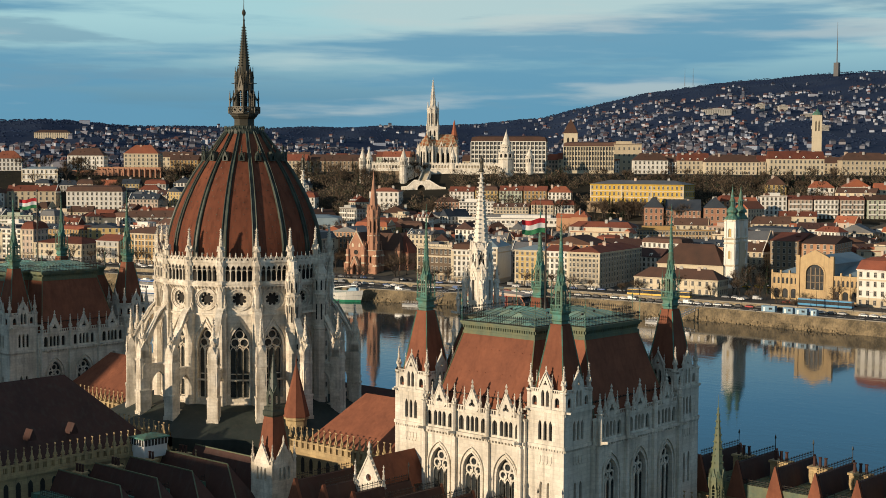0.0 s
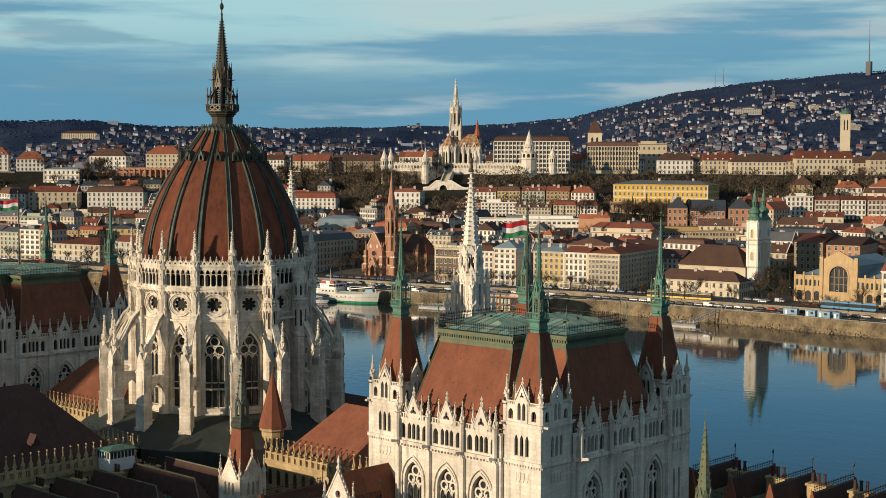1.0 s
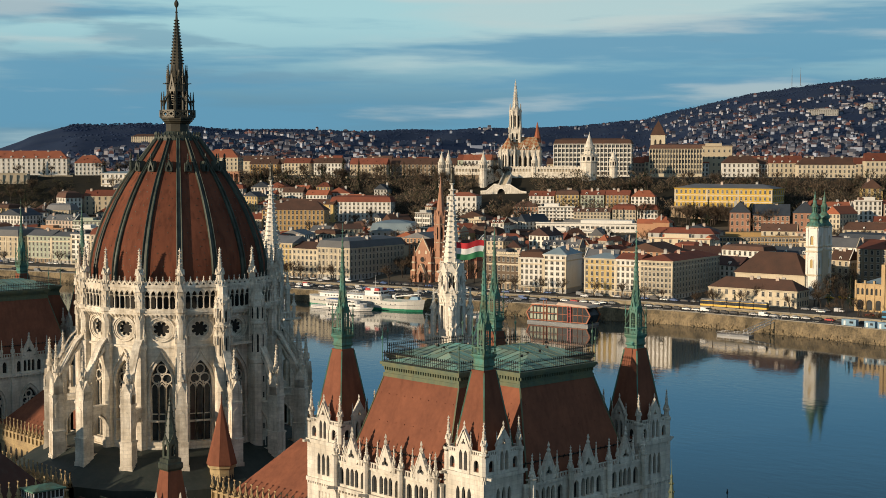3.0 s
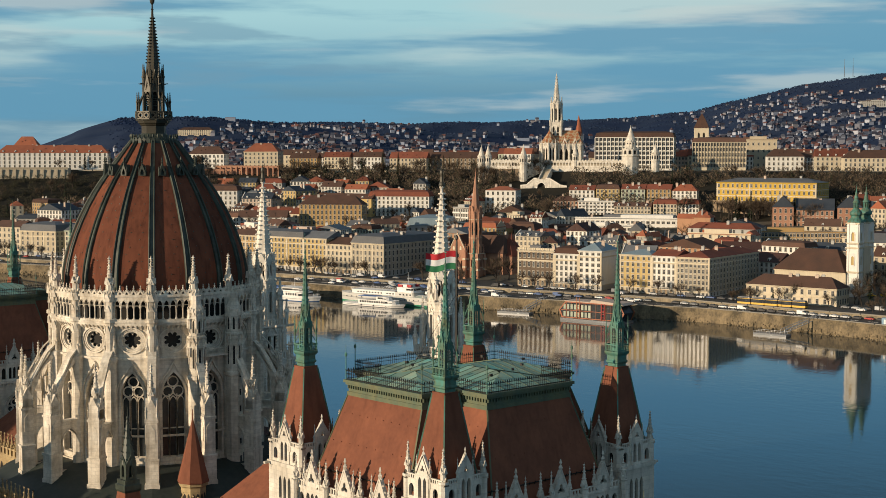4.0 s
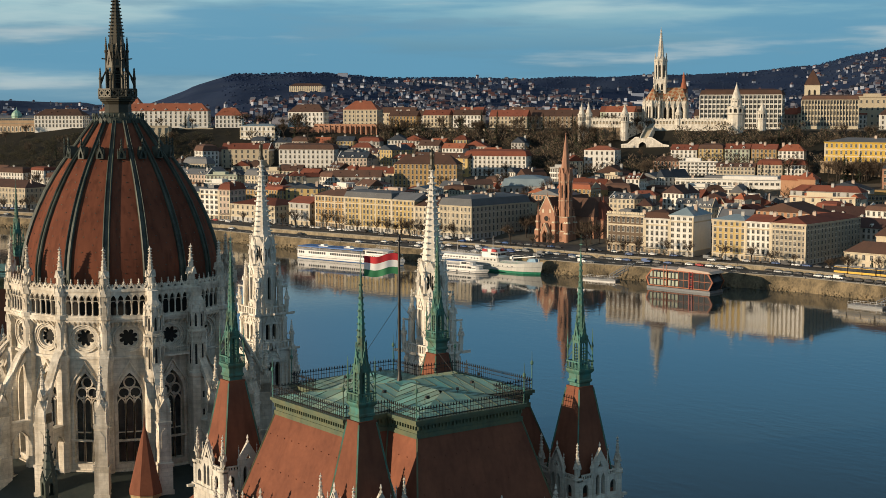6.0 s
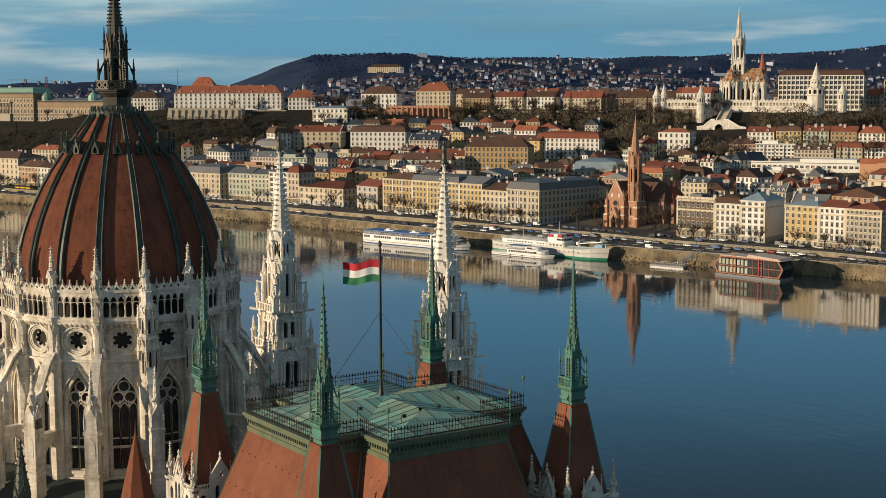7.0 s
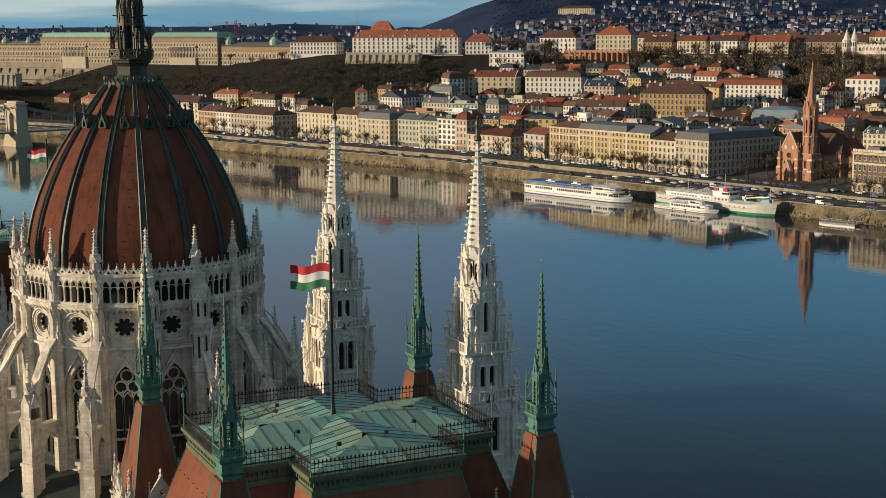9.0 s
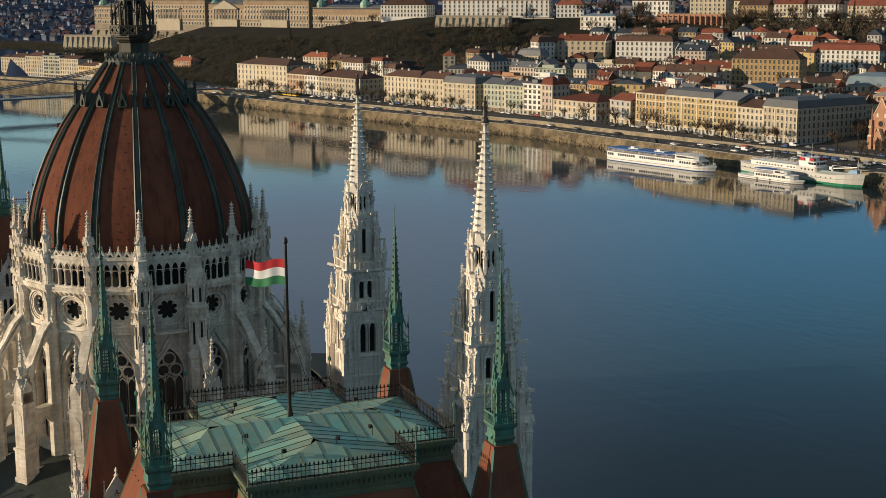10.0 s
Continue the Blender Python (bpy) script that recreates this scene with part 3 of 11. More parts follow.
def flying_buttress():
    """Pier, sloping arm and pierced wall, in the plane of the radius; x is the radius here."""
    g, t = Geo(), 0.42
    for r, z0, z1 in ((1.0, 14, 22.6), (0.88, 22.6, 25.6), (0.98, 25.6, 25.95), (0.78, 25.95, 31.4), (0.9, 31.4, 31.75)):
        g.box(19.3 - r * 1.05, 19.3 + r * 1.05, -r, r, z0, z1)
    for a, r in ((0, 0.8), (90, 0.775)):
        g.m = Matrix.Translation((19.3, 0, 0)) @ spin(a)
        g.prism([(-0.8, 31.75), (0.8, 31.75), (0.8, 33.0), (0, 34.7), (-0.8, 33.0)], -r, r)
        for s in (-1, 1):
            g.prism([(-0.5, 28.0), (0.5, 28.0), (0.5, 30.2), (0, 30.9), (-0.5, 30.2)], s * 0.8 - 0.06, s * 0.8 + 0.06)
    g.m = Matrix()
    for sx in (-1, 1):
        for sy in (-1, 1):
            pinnacle(g, 19.3 + sx * 0.72, sy * 0.72, 32.0, 2.6, 0.2, 4, 2)
    # pierced lower wall between pier and drum
    panel(g, 14.2, 18.6, 18, 30.2, [(16.55, 2.9, 23.4, 26.6, 29.2)], -t, t, 6)
    hood(g, 16.55, 2.9, 23.4, 26.6, 29.2, 0.2, -t - 0.1, t + 0.1, 6)
    g.box(14.2, 18.7, -t - 0.14, t + 0.14, 30.2, 30.55)
    # the upper arch carries the sloping arm
    g.box(17.9, 18.6, -t, t, 30.55, 34.0)
    g.prism([(18.6, 33.2), (18.6, 35.2), (14.2, 43.6), (14.2, 39.2)] + [(14.2 + 3.7 * math.sin(q), 39.2 - 5.4 * (1 - math.cos(q))) for q in (0.35, 0.7, 1.05, 1.35)], -t, t)
    # coping of the arm
    for k in range(9):
        u, v = k / 9, (k + 0.94) / 9
        x0, z0, x1, z1 = 19.0 - 4.8 * u, 34.9 + 9.1 * u, 19.0 - 4.8 * v, 34.9 + 9.1 * v
        g.prism([(x1, z1), (x1, z1 - 0.5), (x0, z0 - 0.5), (x0, z0)], -t - 0.16, t + 0.16)
    return mesh_of("flying_buttress", buttress_levels(g), STONE)


def buttress_pinnacle():
    g = Geo()
    pinnacle(g, 19.3, 0, 36.9, 6.4, 0.62, 8, 7)
    return mesh_of("pinnacle", g, STONE)


DOME_PROFILE = [(13.05, 51.0), (13.1, 52.6), (13.05, 54.2), (12.75, 56.0), (12.25, 57.9), (11.55, 59.9), (10.7, 61.9), (9.75, 63.8), (8.65, 65.7), (7.45, 67.5), (6.3, 69.0), (4.95, 70.8), (3.9, 72.2), (3.2, 73.1)]


def dome_panel():
    """One of the sixteen copper fields between the ribs, with its seams and rows of rivets."""
    bm, n = bmesh.new(), 4
    rows = []
    for r, z in DOME_PROFILE:
        row = []
        for i in range(n + 1):
            a = math.pi / 16 * (2 * i / n - 1)
            flat = math.cos(math.pi / 16) / math.cos(a)
            q = r * (0.75 * flat + 0.25)
            row.append(bm.verts.new((q * math.sin(a), q * math.cos(a), z)))
        rows.append(row)
    for a, b in zip(rows, rows[1:]):
        for i in range(n):
            bm.faces.new((a[i + 1], a[i], b[i], b[i + 1])).smooth = True
    return mesh_of("dome_panel", bm, DOME_RED)


def dome_rivets():
    """Small snow hooks in rows on one field."""
    g = Geo()
    for (r, z), (r2, z2) in zip(DOME_PROFILE[:10], DOME_PROFILE[1:]):
        for k in range(2):
            u = 0.25 + 0.5 * k
            q, zz = (r + (r2 - r) * u) * 0.985, z + (z2 - z) * u
            m = max(1, int(q / 4.2))
            for i in range(m):
                a = math.pi / 16 * 1.5 * ((i + 0.5 + 0.25 * (k % 2)) / m - 0.55)
                g.box(q * math.sin(a) - 0.06, q * math.sin(a) + 0.06, q * math.cos(a) - 0.1, q * math.cos(a) + 0.08, zz - 0.06, zz + 0.05)
    return mesh_of("snow_hooks", g, RIB)


def dome_rib():
    """A broad flat rib with a raised roll along each edge."""
    g = Geo()
    for s in (-1, 1):
        rings = []
        for r, z in DOME_PROFILE:
            w = 0.11 * (0.5 + 0.5 * r / 13)
            o = s * 0.36 * (0.42 + 0.58 * r / 13)
            rings.append([(o - w, r - 0.3, z), (o + w, r - 0.3, z), (o + w, r + 0.2, z + 0.08), (o, r + 0.3, z + 0.12), (o - w, r + 0.2, z + 0.08)])
        g.loft(rings)
    rings = []
    for r, z in DOME_PROFILE:
        w = 0.46 * (0.42 + 0.58 * r / 13)
        rings.append([(-w, r - 0.25, z), (w, r - 0.25, z), (w, r + 0.08, z + 0.03), (-w, r + 0.08, z + 0.03)])
    g.loft(rings)
    return mesh_of("rib", g, RIB)


def dome_crest():
    """The gabled finial that stands in each field where the cap begins."""
    g = Geo()
    g.gable_ring([(-0.85, 68.2), (0.85, 68.2), (0.85, 68.8), (0, 70.3), (-0.85, 68.8)][::-1], [(-0.4, 68.35), (0.4, 68.35), (0.4, 68.85), (0, 69.5), (-0.4, 68.85)][::-1], 6.9, 7.35)
    g.prism([(-0.85, 68.2), (0.85, 68.2), (0.85, 68.8), (0, 70.2), (-0.85, 68.8)], 5.6, 6.9)
    for s in (-1, 1):
        for u in (0.25, 0.55, 0.82):
            g.turned(s * 0.85 * (1 - u), 7.15, [(0.04, 68.8 + 1.5 * u), (0.17, 68.95 + 1.5 * u), (0.04, 69.15 + 1.5 * u)], 4)
        g.turned(s * 0.85, 7.15, [(0.13, 68.2), (0.13, 69.0), (0.18, 69.1), (0.03, 69.9)], 5)
    g.turned(0, 7.15, [(0.1, 70.1), (0.1, 70.5), (0.27, 70.7), (0.1, 70.9), (0.2, 71.15), (0.03, 71.7)], 6)
    return mesh_of("crest_finial", g, VERDIGRIS)


def lantern(parent):
    """The open bronze lantern with its gallery, two tiers of pinnacles and crocketed spire."""
    g = Geo()
    g.turned(0, 0, [(3.35, 72.7), (3.45, 72.95), (3.2, 73.3), (2.45, 73.8), (1.85, 74.2)], 16)
    part("collar", g, VERDIGRIS, parent, "grey-green copper collar")
    g = Geo()
    g.turned(0, 0, [(1.9, 74.1), (1.78, 74.3), (1.78, 75.3), (1.95, 75.4), (2.05, 75.6), (2.3, 75.75), (2.32, 75.95), (2.55, 76.05), (2.55, 76.25)], 8, math.pi / 8)
    part("lantern_base", g, BRONZE, parent)
    g = Geo()
    g.prism([(-0.27, 72.8), (0.27, 72.8), (0.3, 73.3), (0.08, 73.55), (0, 73.95), (-0.08, 73.55), (-0.3, 73.3)], 3.25, 3.42)
    g.turned(0, 3.36, [(0.08, 73.6), (0.15, 73.85), (0.03, 74.15)], 4)
    acroterion = mesh_of("acroterion", g, VERDIGRIS)
    for i in range(32):
        part("acroterion", acroterion, None, parent, "", spin(11.25 * i))
    # gallery: one pierced panel a side
    g = Geo()
    h = 2.5 * math.tan(math.pi / 8)
    g.box(-h, h, 2.38, 2.52, 76.25, 76.42)
    g.box(-h, h, 2.36, 2.54, 77.25, 77.42)
    ring = [(math.cos(math.pi * i / 6), math.sin(math.pi * i / 6)) for i in range(12)]
    for k in range(2):
        x = -h + 2 * h * (k + 0.5) / 2
        g.gable_ring([(x + 0.46 * a, 76.83 + 0.42 * b) for a, b in ring], [(x + 0.34 * a * (0.75 + 0.25 * math.cos(4 * math.pi * i / 6)), 76.83 + 0.31 * b * (0.75 + 0.25 * math.cos(4 * math.pi * i / 6))) for i, (a, b) in enumerate(ring)], 2.4, 2.5)
    for x in (-h, 0, h):
        g.box(x - 0.06, x + 0.06, 2.38, 2.52, 76.42, 77.25)
    rail = mesh_of("balustrade", g, BRONZE)
    # one arched side with its gable and louvres, one corner with its pinnacle and strut
    g = Geo()
    h = 1.4 * math.tan(math.pi / 8)
    panel(g, -h, h, 76.25, 81.3, [(0, 0.62, 76.5, 79.5, 80.5)], 1.22, 1.4)
    g.gable_ring([(-h * 1.05, 80.2), (h * 1.05, 80.2), (0, 83.0)][::-1], [(-h * 0.5, 80.5), (h * 0.5, 80.5), (0, 81.9)][::-1], 1.36, 1.5)
    for k in range(5):
        g.box(-0.31, 0.31, 1.26, 1.36, 78.2 + 0.34 * k, 78.3 + 0.34 * k)
    for s in (-1, 1):
        for u in (0.3, 0.6, 0.9):
            g.turned(s * h * (1 - u), 1.44, [(0.03, 80.2 + 2.8 * u), (0.1, 80.35 + 2.8 * u), (0.03, 80.5 + 2.8 * u)], 4)
    g.turned(0, 1.44, [(0.05, 82.9), (0.14, 83.15), (0.03, 83.5)], 4)
    side = mesh_of("lantern_side", g, BRONZE)
    g = Geo()
    g.turned(0, 2.42, [(0.14, 76.2), (0.14, 78.6), (0.2, 78.7), (0.2, 78.85), (0.13, 78.95), (0.03, 80.2)], 6)
    for k in range(4):
        g.turned(0, 2.42, [(0.06, 79.0 + 0.3 * k), (0.17 - 0.03 * k, 79.1 + 0.3 * k), (0.05, 79.2 + 0.3 * k)], 4, 0.78 * (k % 2))
    g.bar((0, 2.4, 78.3), (0, 1.5, 79.9), 0.1, 0.16)
    g.bar((0, 2.4, 77.8), (0, 1.95, 78.9), 0.08, 0.1)
    g.turned(0, 1.5, [(0.15, 76.25), (0.15, 82.2), (0.22, 82.3), (0.22, 82.5), (0.14, 82.6), (0.03, 84.3)], 6)
    for k in range(5):
        g.turned(0, 1.5, [(0.06, 82.7 + 0.3 * k), (0.18 - 0.025 * k, 82.8 + 0.3 * k), (0.05, 82.9 + 0.3 * k)], 4, 0.78 * (k % 2))
    g.bar((0, 1.55, 81.35), (0, 2.15, 81.42), 0.1, 0.12)
    corner = mesh_of("lantern_pinnacle", g, BRONZE)
    for i in range(8):
        part("balustrade", rail, None, parent, "pierced bronze balustrade", spin(45 * i + 22.5))
        part("lantern_side", side, None, parent, "louvred bronze arch", spin(45 * i + 22.5))
        part("lantern_pinnacle", corner, None, parent, "", spin(45 * i))
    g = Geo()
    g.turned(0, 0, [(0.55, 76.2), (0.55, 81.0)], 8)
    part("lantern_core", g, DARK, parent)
    g = Geo()
    g.turned(0, 0, [(1.45, 81.0), (1.15, 82.2), (1.0, 83.6), (0.9, 84.5), (0.2, 91.0), (0.14, 92.0), (0.22, 92.1), (0.12, 92.3), (0.1, 92.8), (0.3, 93.1), (0.36, 93.4), (0.28, 93.7), (0.08, 94.0), (0.05, 95.0), (0.03, 97.2)], 8, math.pi / 8)
    for i in range(8):
        a = math.pi / 4 * i + math.pi / 8
        for k in range(15):
            u = (k + 0.5) / 15
            r, z = 0.92 - 0.74 * u, 84.2 + 6.9 * u
            g.m = Matrix.Rotation(a, 4, "Z")
            g.turned(r + 0.1, 0, [(0.04, z - 0.1), (0.14, z + 0.02), (0.03, z + 0.12)], 4)
    part("spire", g, BRONZE, parent)


def domed_hall():
    hall = thing("domed_hall", "sixteen-sided stone drum under a brown-red ribbed copper dome", "dome", Matrix.Translation((-1.3, 1.2, -0.2)) @ spin(1.0))
    bay, win, rose, disc, pier, ppin = dome_bay(), dome_window(), rose_mesh(), disc_mesh(), corner_pier(), pier_pinnacle()
    pane = pane_mesh(0, 3.2, 29.4, 37.9, 41.2, 13.4)
    but, bpin, pan, hooks, rib, crest = flying_buttress(), buttress_pinnacle(), dome_panel(), dome_rivets(), dome_rib(), dome_crest()
    for i in range(16):
        a = 22.5 * i
        w = part("wall_bay", bay, None, hall, "", spin(a - 90))
        part("window", win, None, w, "three-light traceried window")
        part("pane", pane, None, w)
        part("rose_window", rose, None, w, "eight-lobed stone rose")
        part("pane", disc, None, w)
        p = part("corner_pier", pier, None, hall, "", spin(a + 11.25 - 90))
        part("pinnacle", ppin, None, p)
        b = part("flying_buttress", but, None, hall, "", spin(a + 11.25))
        part("pinnacle", bpin, None, b)
        field = part("dome_panel", pan, None, hall, "brown-red copper field", spin(a - 90))
        tagged(part("snow_hooks", hooks, None, field), kind="stuff")
        part("rib", rib, None, hall, "dark green double rib", spin(a + 11.25 - 90))
        part("crest_finial", crest, None, hall, "grey-green gabled finial", spin(a - 90) @ Matrix.Translation((0, 7.0, 68.2)) @ Matrix.Diagonal((0.58, 0.8, 0.78, 1)) @ Matrix.Translation((0, -7.0, -68.2)))
    # near-black core: shade behind the gallery and windows is put into its colour
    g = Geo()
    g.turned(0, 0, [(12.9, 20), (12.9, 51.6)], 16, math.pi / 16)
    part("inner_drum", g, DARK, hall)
    g = Geo()
    g.turned(0, 0, [(14.4, 52.0), (12.9, 52.4), (12.9, 51.2), (13.8, 51.2)], 16, math.pi / 16)
    part("gallery_roof", g, SLATE, hall)
    # two stair turrets on the side towards the north hall, a balcony between them
    for a in (-11.25, 11.25):
        g = Geo()
        g.turned(0, 15.7, [(1.25, 20), (1.25, 38.6), (1.4, 38.8), (1.4, 39.2), (1.15, 39.4), (1.15, 43.6), (1.3, 43.8), (1.3, 44.0), (1.05, 44.1), (1.05, 47.4), (1.2, 47.6), (1.2, 47.8), (0.7, 49.0), (0.7, 50.2)], 8, math.pi / 8)
        for k in range(6):
            z = 25.5 + 2.6 * k
            g.s = 1
            g.box(-0.13, 0.13, 16.7, 16.9, z, z + 0.9)
            g.s = 0
        for k in range(8):
            g.m = Matrix.Translation((0, 15.7, 0)) @ spin(45 * k)
            for q, z0, z1 in ((1.05, 40.0, 42.2), (0.96, 44.6, 46.4)):
                g.s = 1
                g.prism(window_outline(0, 0.3, z0, z1 - 0.4, z1), q, q + 0.04)
                g.s = 0
                hood(g, 0, 0.3, z0, z1 - 0.4, z1, 0.1, q, q + 0.1)
                g.prism([(-0.46, z1 + 0.15), (0.46, z1 + 0.15), (0, z1 + 1.5)], q - 0.1, q + 0.2)
                g.turned(0, q + 0.1, [(0.04, z1 + 1.4), (0.13, z1 + 1.65), (0.03, z1 + 1.95)], 4)
                pinnacle(g, 0.5, q + 0.12, z1 - 1.2, 3.4, 0.2, 4, 3)
        part("stair_turret", drum_levels(g), [STONE, DARK], hall, "", spin(a - 90))
    g = Geo()
    g.box(-1.9, 1.9, 14.4, 15.6, 40.7, 40.95)
    railing(g, (-1.9, 15.5), (1.9, 15.5), 40.95, 1.1, 0.3)
    part("balcony", drum_levels(g), STONE, hall, "small stone balcony below a rose window", spin(-90))
    lantern(hall)
    # roofs round the foot of the drum
    g = Geo()
    g.turned(0, 0, [(15.4, 28.4), (17.6, 27.8), (24.4, 24.6), (24.4, 20.0), (13.0, 20.0)], 16, math.pi / 16)
    part("foot_roof", g, SLATE, hall, "dark metal roof round the drum")
    g = Geo()
    g.turned(0, 0, [(24.0, 0), (24.0, 20.2)], 16, math.pi / 16)
    part("lower_wall", g, STONE, hall)
    return hall


domed_hall()

# ---- the chamber halls with their corner towers ----
def face_matrix(k, d):
    """The frame of one of four sides: x along it, y outwards at distance d, z up."""
    return spin(90 * k) @ Matrix.Translation((0, d, 0))


SLIM = 0.744   # the towers are 6.1 m wide


def tower_shaft():
    """Square stone shaft with a band of lancets and a turret stage of gables and corner pinnacles."""
    g, H = Geo(), 4.1
    g.square(0, 0, [(H - 0.5, 0), (H - 0.5, 31.2)])
    for k in range(4):
        g.m = face_matrix(k, 0)
        y = H
        panel(g, -H, H - 0.5, 0, 31.3, [(-0.8, 0.7, 22.5, 26.3, 26.9), (0.8, 0.7, 22.5, 26.3, 26.9)], y - 0.5, y)
        g.box(-H - 0.12, H + 0.12, y - 0.3, y + 0.22, 31.3, 31.75)
        for i in range(14):
            x = -H + 2 * H * (i + 0.5) / 14
            g.box(x - 0.12, x + 0.12, y, y + 0.2, 31.0, 31.3)
        panel(g, -H, H - 0.5, 31.75, 36.0, [(-1.15, 0.72, 32.3, 34.2, 34.9), (0, 0.72, 32.3, 34.2, 34.9), (1.15, 0.72, 32.3, 34.2, 34.9)], y - 0.5, y)
        g.box(-H - 0.1, H + 0.1, y - 0.4, y + 0.25, 36.0, 36.4)
        for i in range(4):
            x = -1.2 + 0.8 * i
            g.prism([(x - 0.28, 30.3), (x - 0.28, 29.5), (x, 29.1), (x + 0.28, 29.5), (x + 0.28, 30.3)], y, y + 0.1)
        # turret stage
        for a in (-H + 0.4, 1.2):
            panel(g, a, a + H - 1.6, 36.4, 38.9, [(a + 1.25, 1.0, 36.8, 37.8, 38.4)], y - 0.45, y - 0.1)
            g.box(a - 0.1, a + H - 1.5, y - 0.5, y - 0.02, 38.9, 39.1)
            for i in range(6):
                g.box(a + 0.1 + 0.42 * i, a + 0.28 + 0.42 * i, y - 0.3, y - 0.12, 39.1, 39.5)
            g.box(a - 0.1, a + H - 1.5, y - 0.36, y - 0.06, 39.5, 39.65)
        panel(g, -1.25, 1.25, 36.4, 39.8, [(-0.5, 0.68, 36.8, 38.8, 39.5), (0.5, 0.68, 36.8, 38.8, 39.5)], y - 0.5, y + 0.1)
        tre = [(0.42 * math.cos(a) * (0.75 + 0.35 * math.cos(3 * (a - math.pi / 2))), 40.55 + 0.42 * math.sin(a) * (0.75 + 0.35 * math.cos(3 * (a - math.pi / 2)))) for a in [2 * math.pi * i / 18 + math.pi / 2 for i in range(18)]]
        outer = []
        for i in range(18):
            a = 2 * math.pi * i / 18 + math.pi / 2
            dx, dz = math.cos(a), math.sin(a)
            # edge of the gable along this ray from the eye of the trefoil
            r = 9.0
            for nx, nz, c in ((0, -1, 0.75), (0.83, 0.555, 1.12), (-0.83, 0.555, 1.12)):
                q = dx * nx + dz * nz
                if q > 1e-6:
                    r = min(r, c / q)
            outer.append((dx * r, 40.55 + dz * r))
        g.gable_ring(outer[::-1], tre[::-1], y - 0.4, y + 0.05)
        for s in (-1, 1):
            pinnacle(g, s * 1.38, y - 0.1, 38.2, 4.0, 0.25, 6, 4)
            g.bar((s * 1.3, y - 0.1, 39.8), (0, y - 0.1, 42.2), 0.3, 0.16)
        g.turned(0, y - 0.15, [(0.08, 42.0), (0.3, 42.5), (0.08, 42.8), (0.2, 43.0), (0.05, 43.4)], 4)
        g.turned(H - 0.5, y - 0.5, [(0.66, 35.6), (0.66, 39.0), (0.8, 39.2), (0.8, 39.45)], 8, math.pi / 8)
        pinnacle(g, H - 0.5, y - 0.5, 38.9, 4.8, 0.55, 8, 6)
        for a in (0, 1):
            g.prism([(H - 1.0, 38.9), (H, 38.9), (H - 0.5, 40.0)], y - 0.1, y + 0.12)
        g.box(H - 0.75, H - 0.25, y - 0.1, y + 1.2, 36.05, 36.3)
    g.v = [(x * SLIM, y * SLIM, z if z < 36.4 else 36.4 + (z - 36.4) * 0.8) for x, y, z in g.v]
    return mesh_of("shaft", g, STONE_CLEAN)


# near-black box that gives the lancets their shade by colour
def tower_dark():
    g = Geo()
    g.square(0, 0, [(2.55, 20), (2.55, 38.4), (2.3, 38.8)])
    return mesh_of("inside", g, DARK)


def tower_roof(sides):
    """Two lit or shaded slopes of the steep roof come from one mesh."""
    g = Geo()
    g.square(0, 0, [(2.62, 36.6), (2.4, 38.0), (0.95, 47.0), (0.95, 47.2)])
    return mesh_of("tower_roof", g, RUST_ROOF)


def tower_hips():
    g = Geo()
    for sx in (-1, 1):
        for sy in (-1, 1):
            g.bar((sx * 2.4, sy * 2.4, 38.0), (sx * 0.95, sy * 0.95, 47.0), 0.14)
    g.square(0, 0, [(2.0, 36.2), (2.75, 36.4), (2.75, 36.5), (2.0, 36.9)])
    return mesh_of("hip_flashing", g, COPPER)


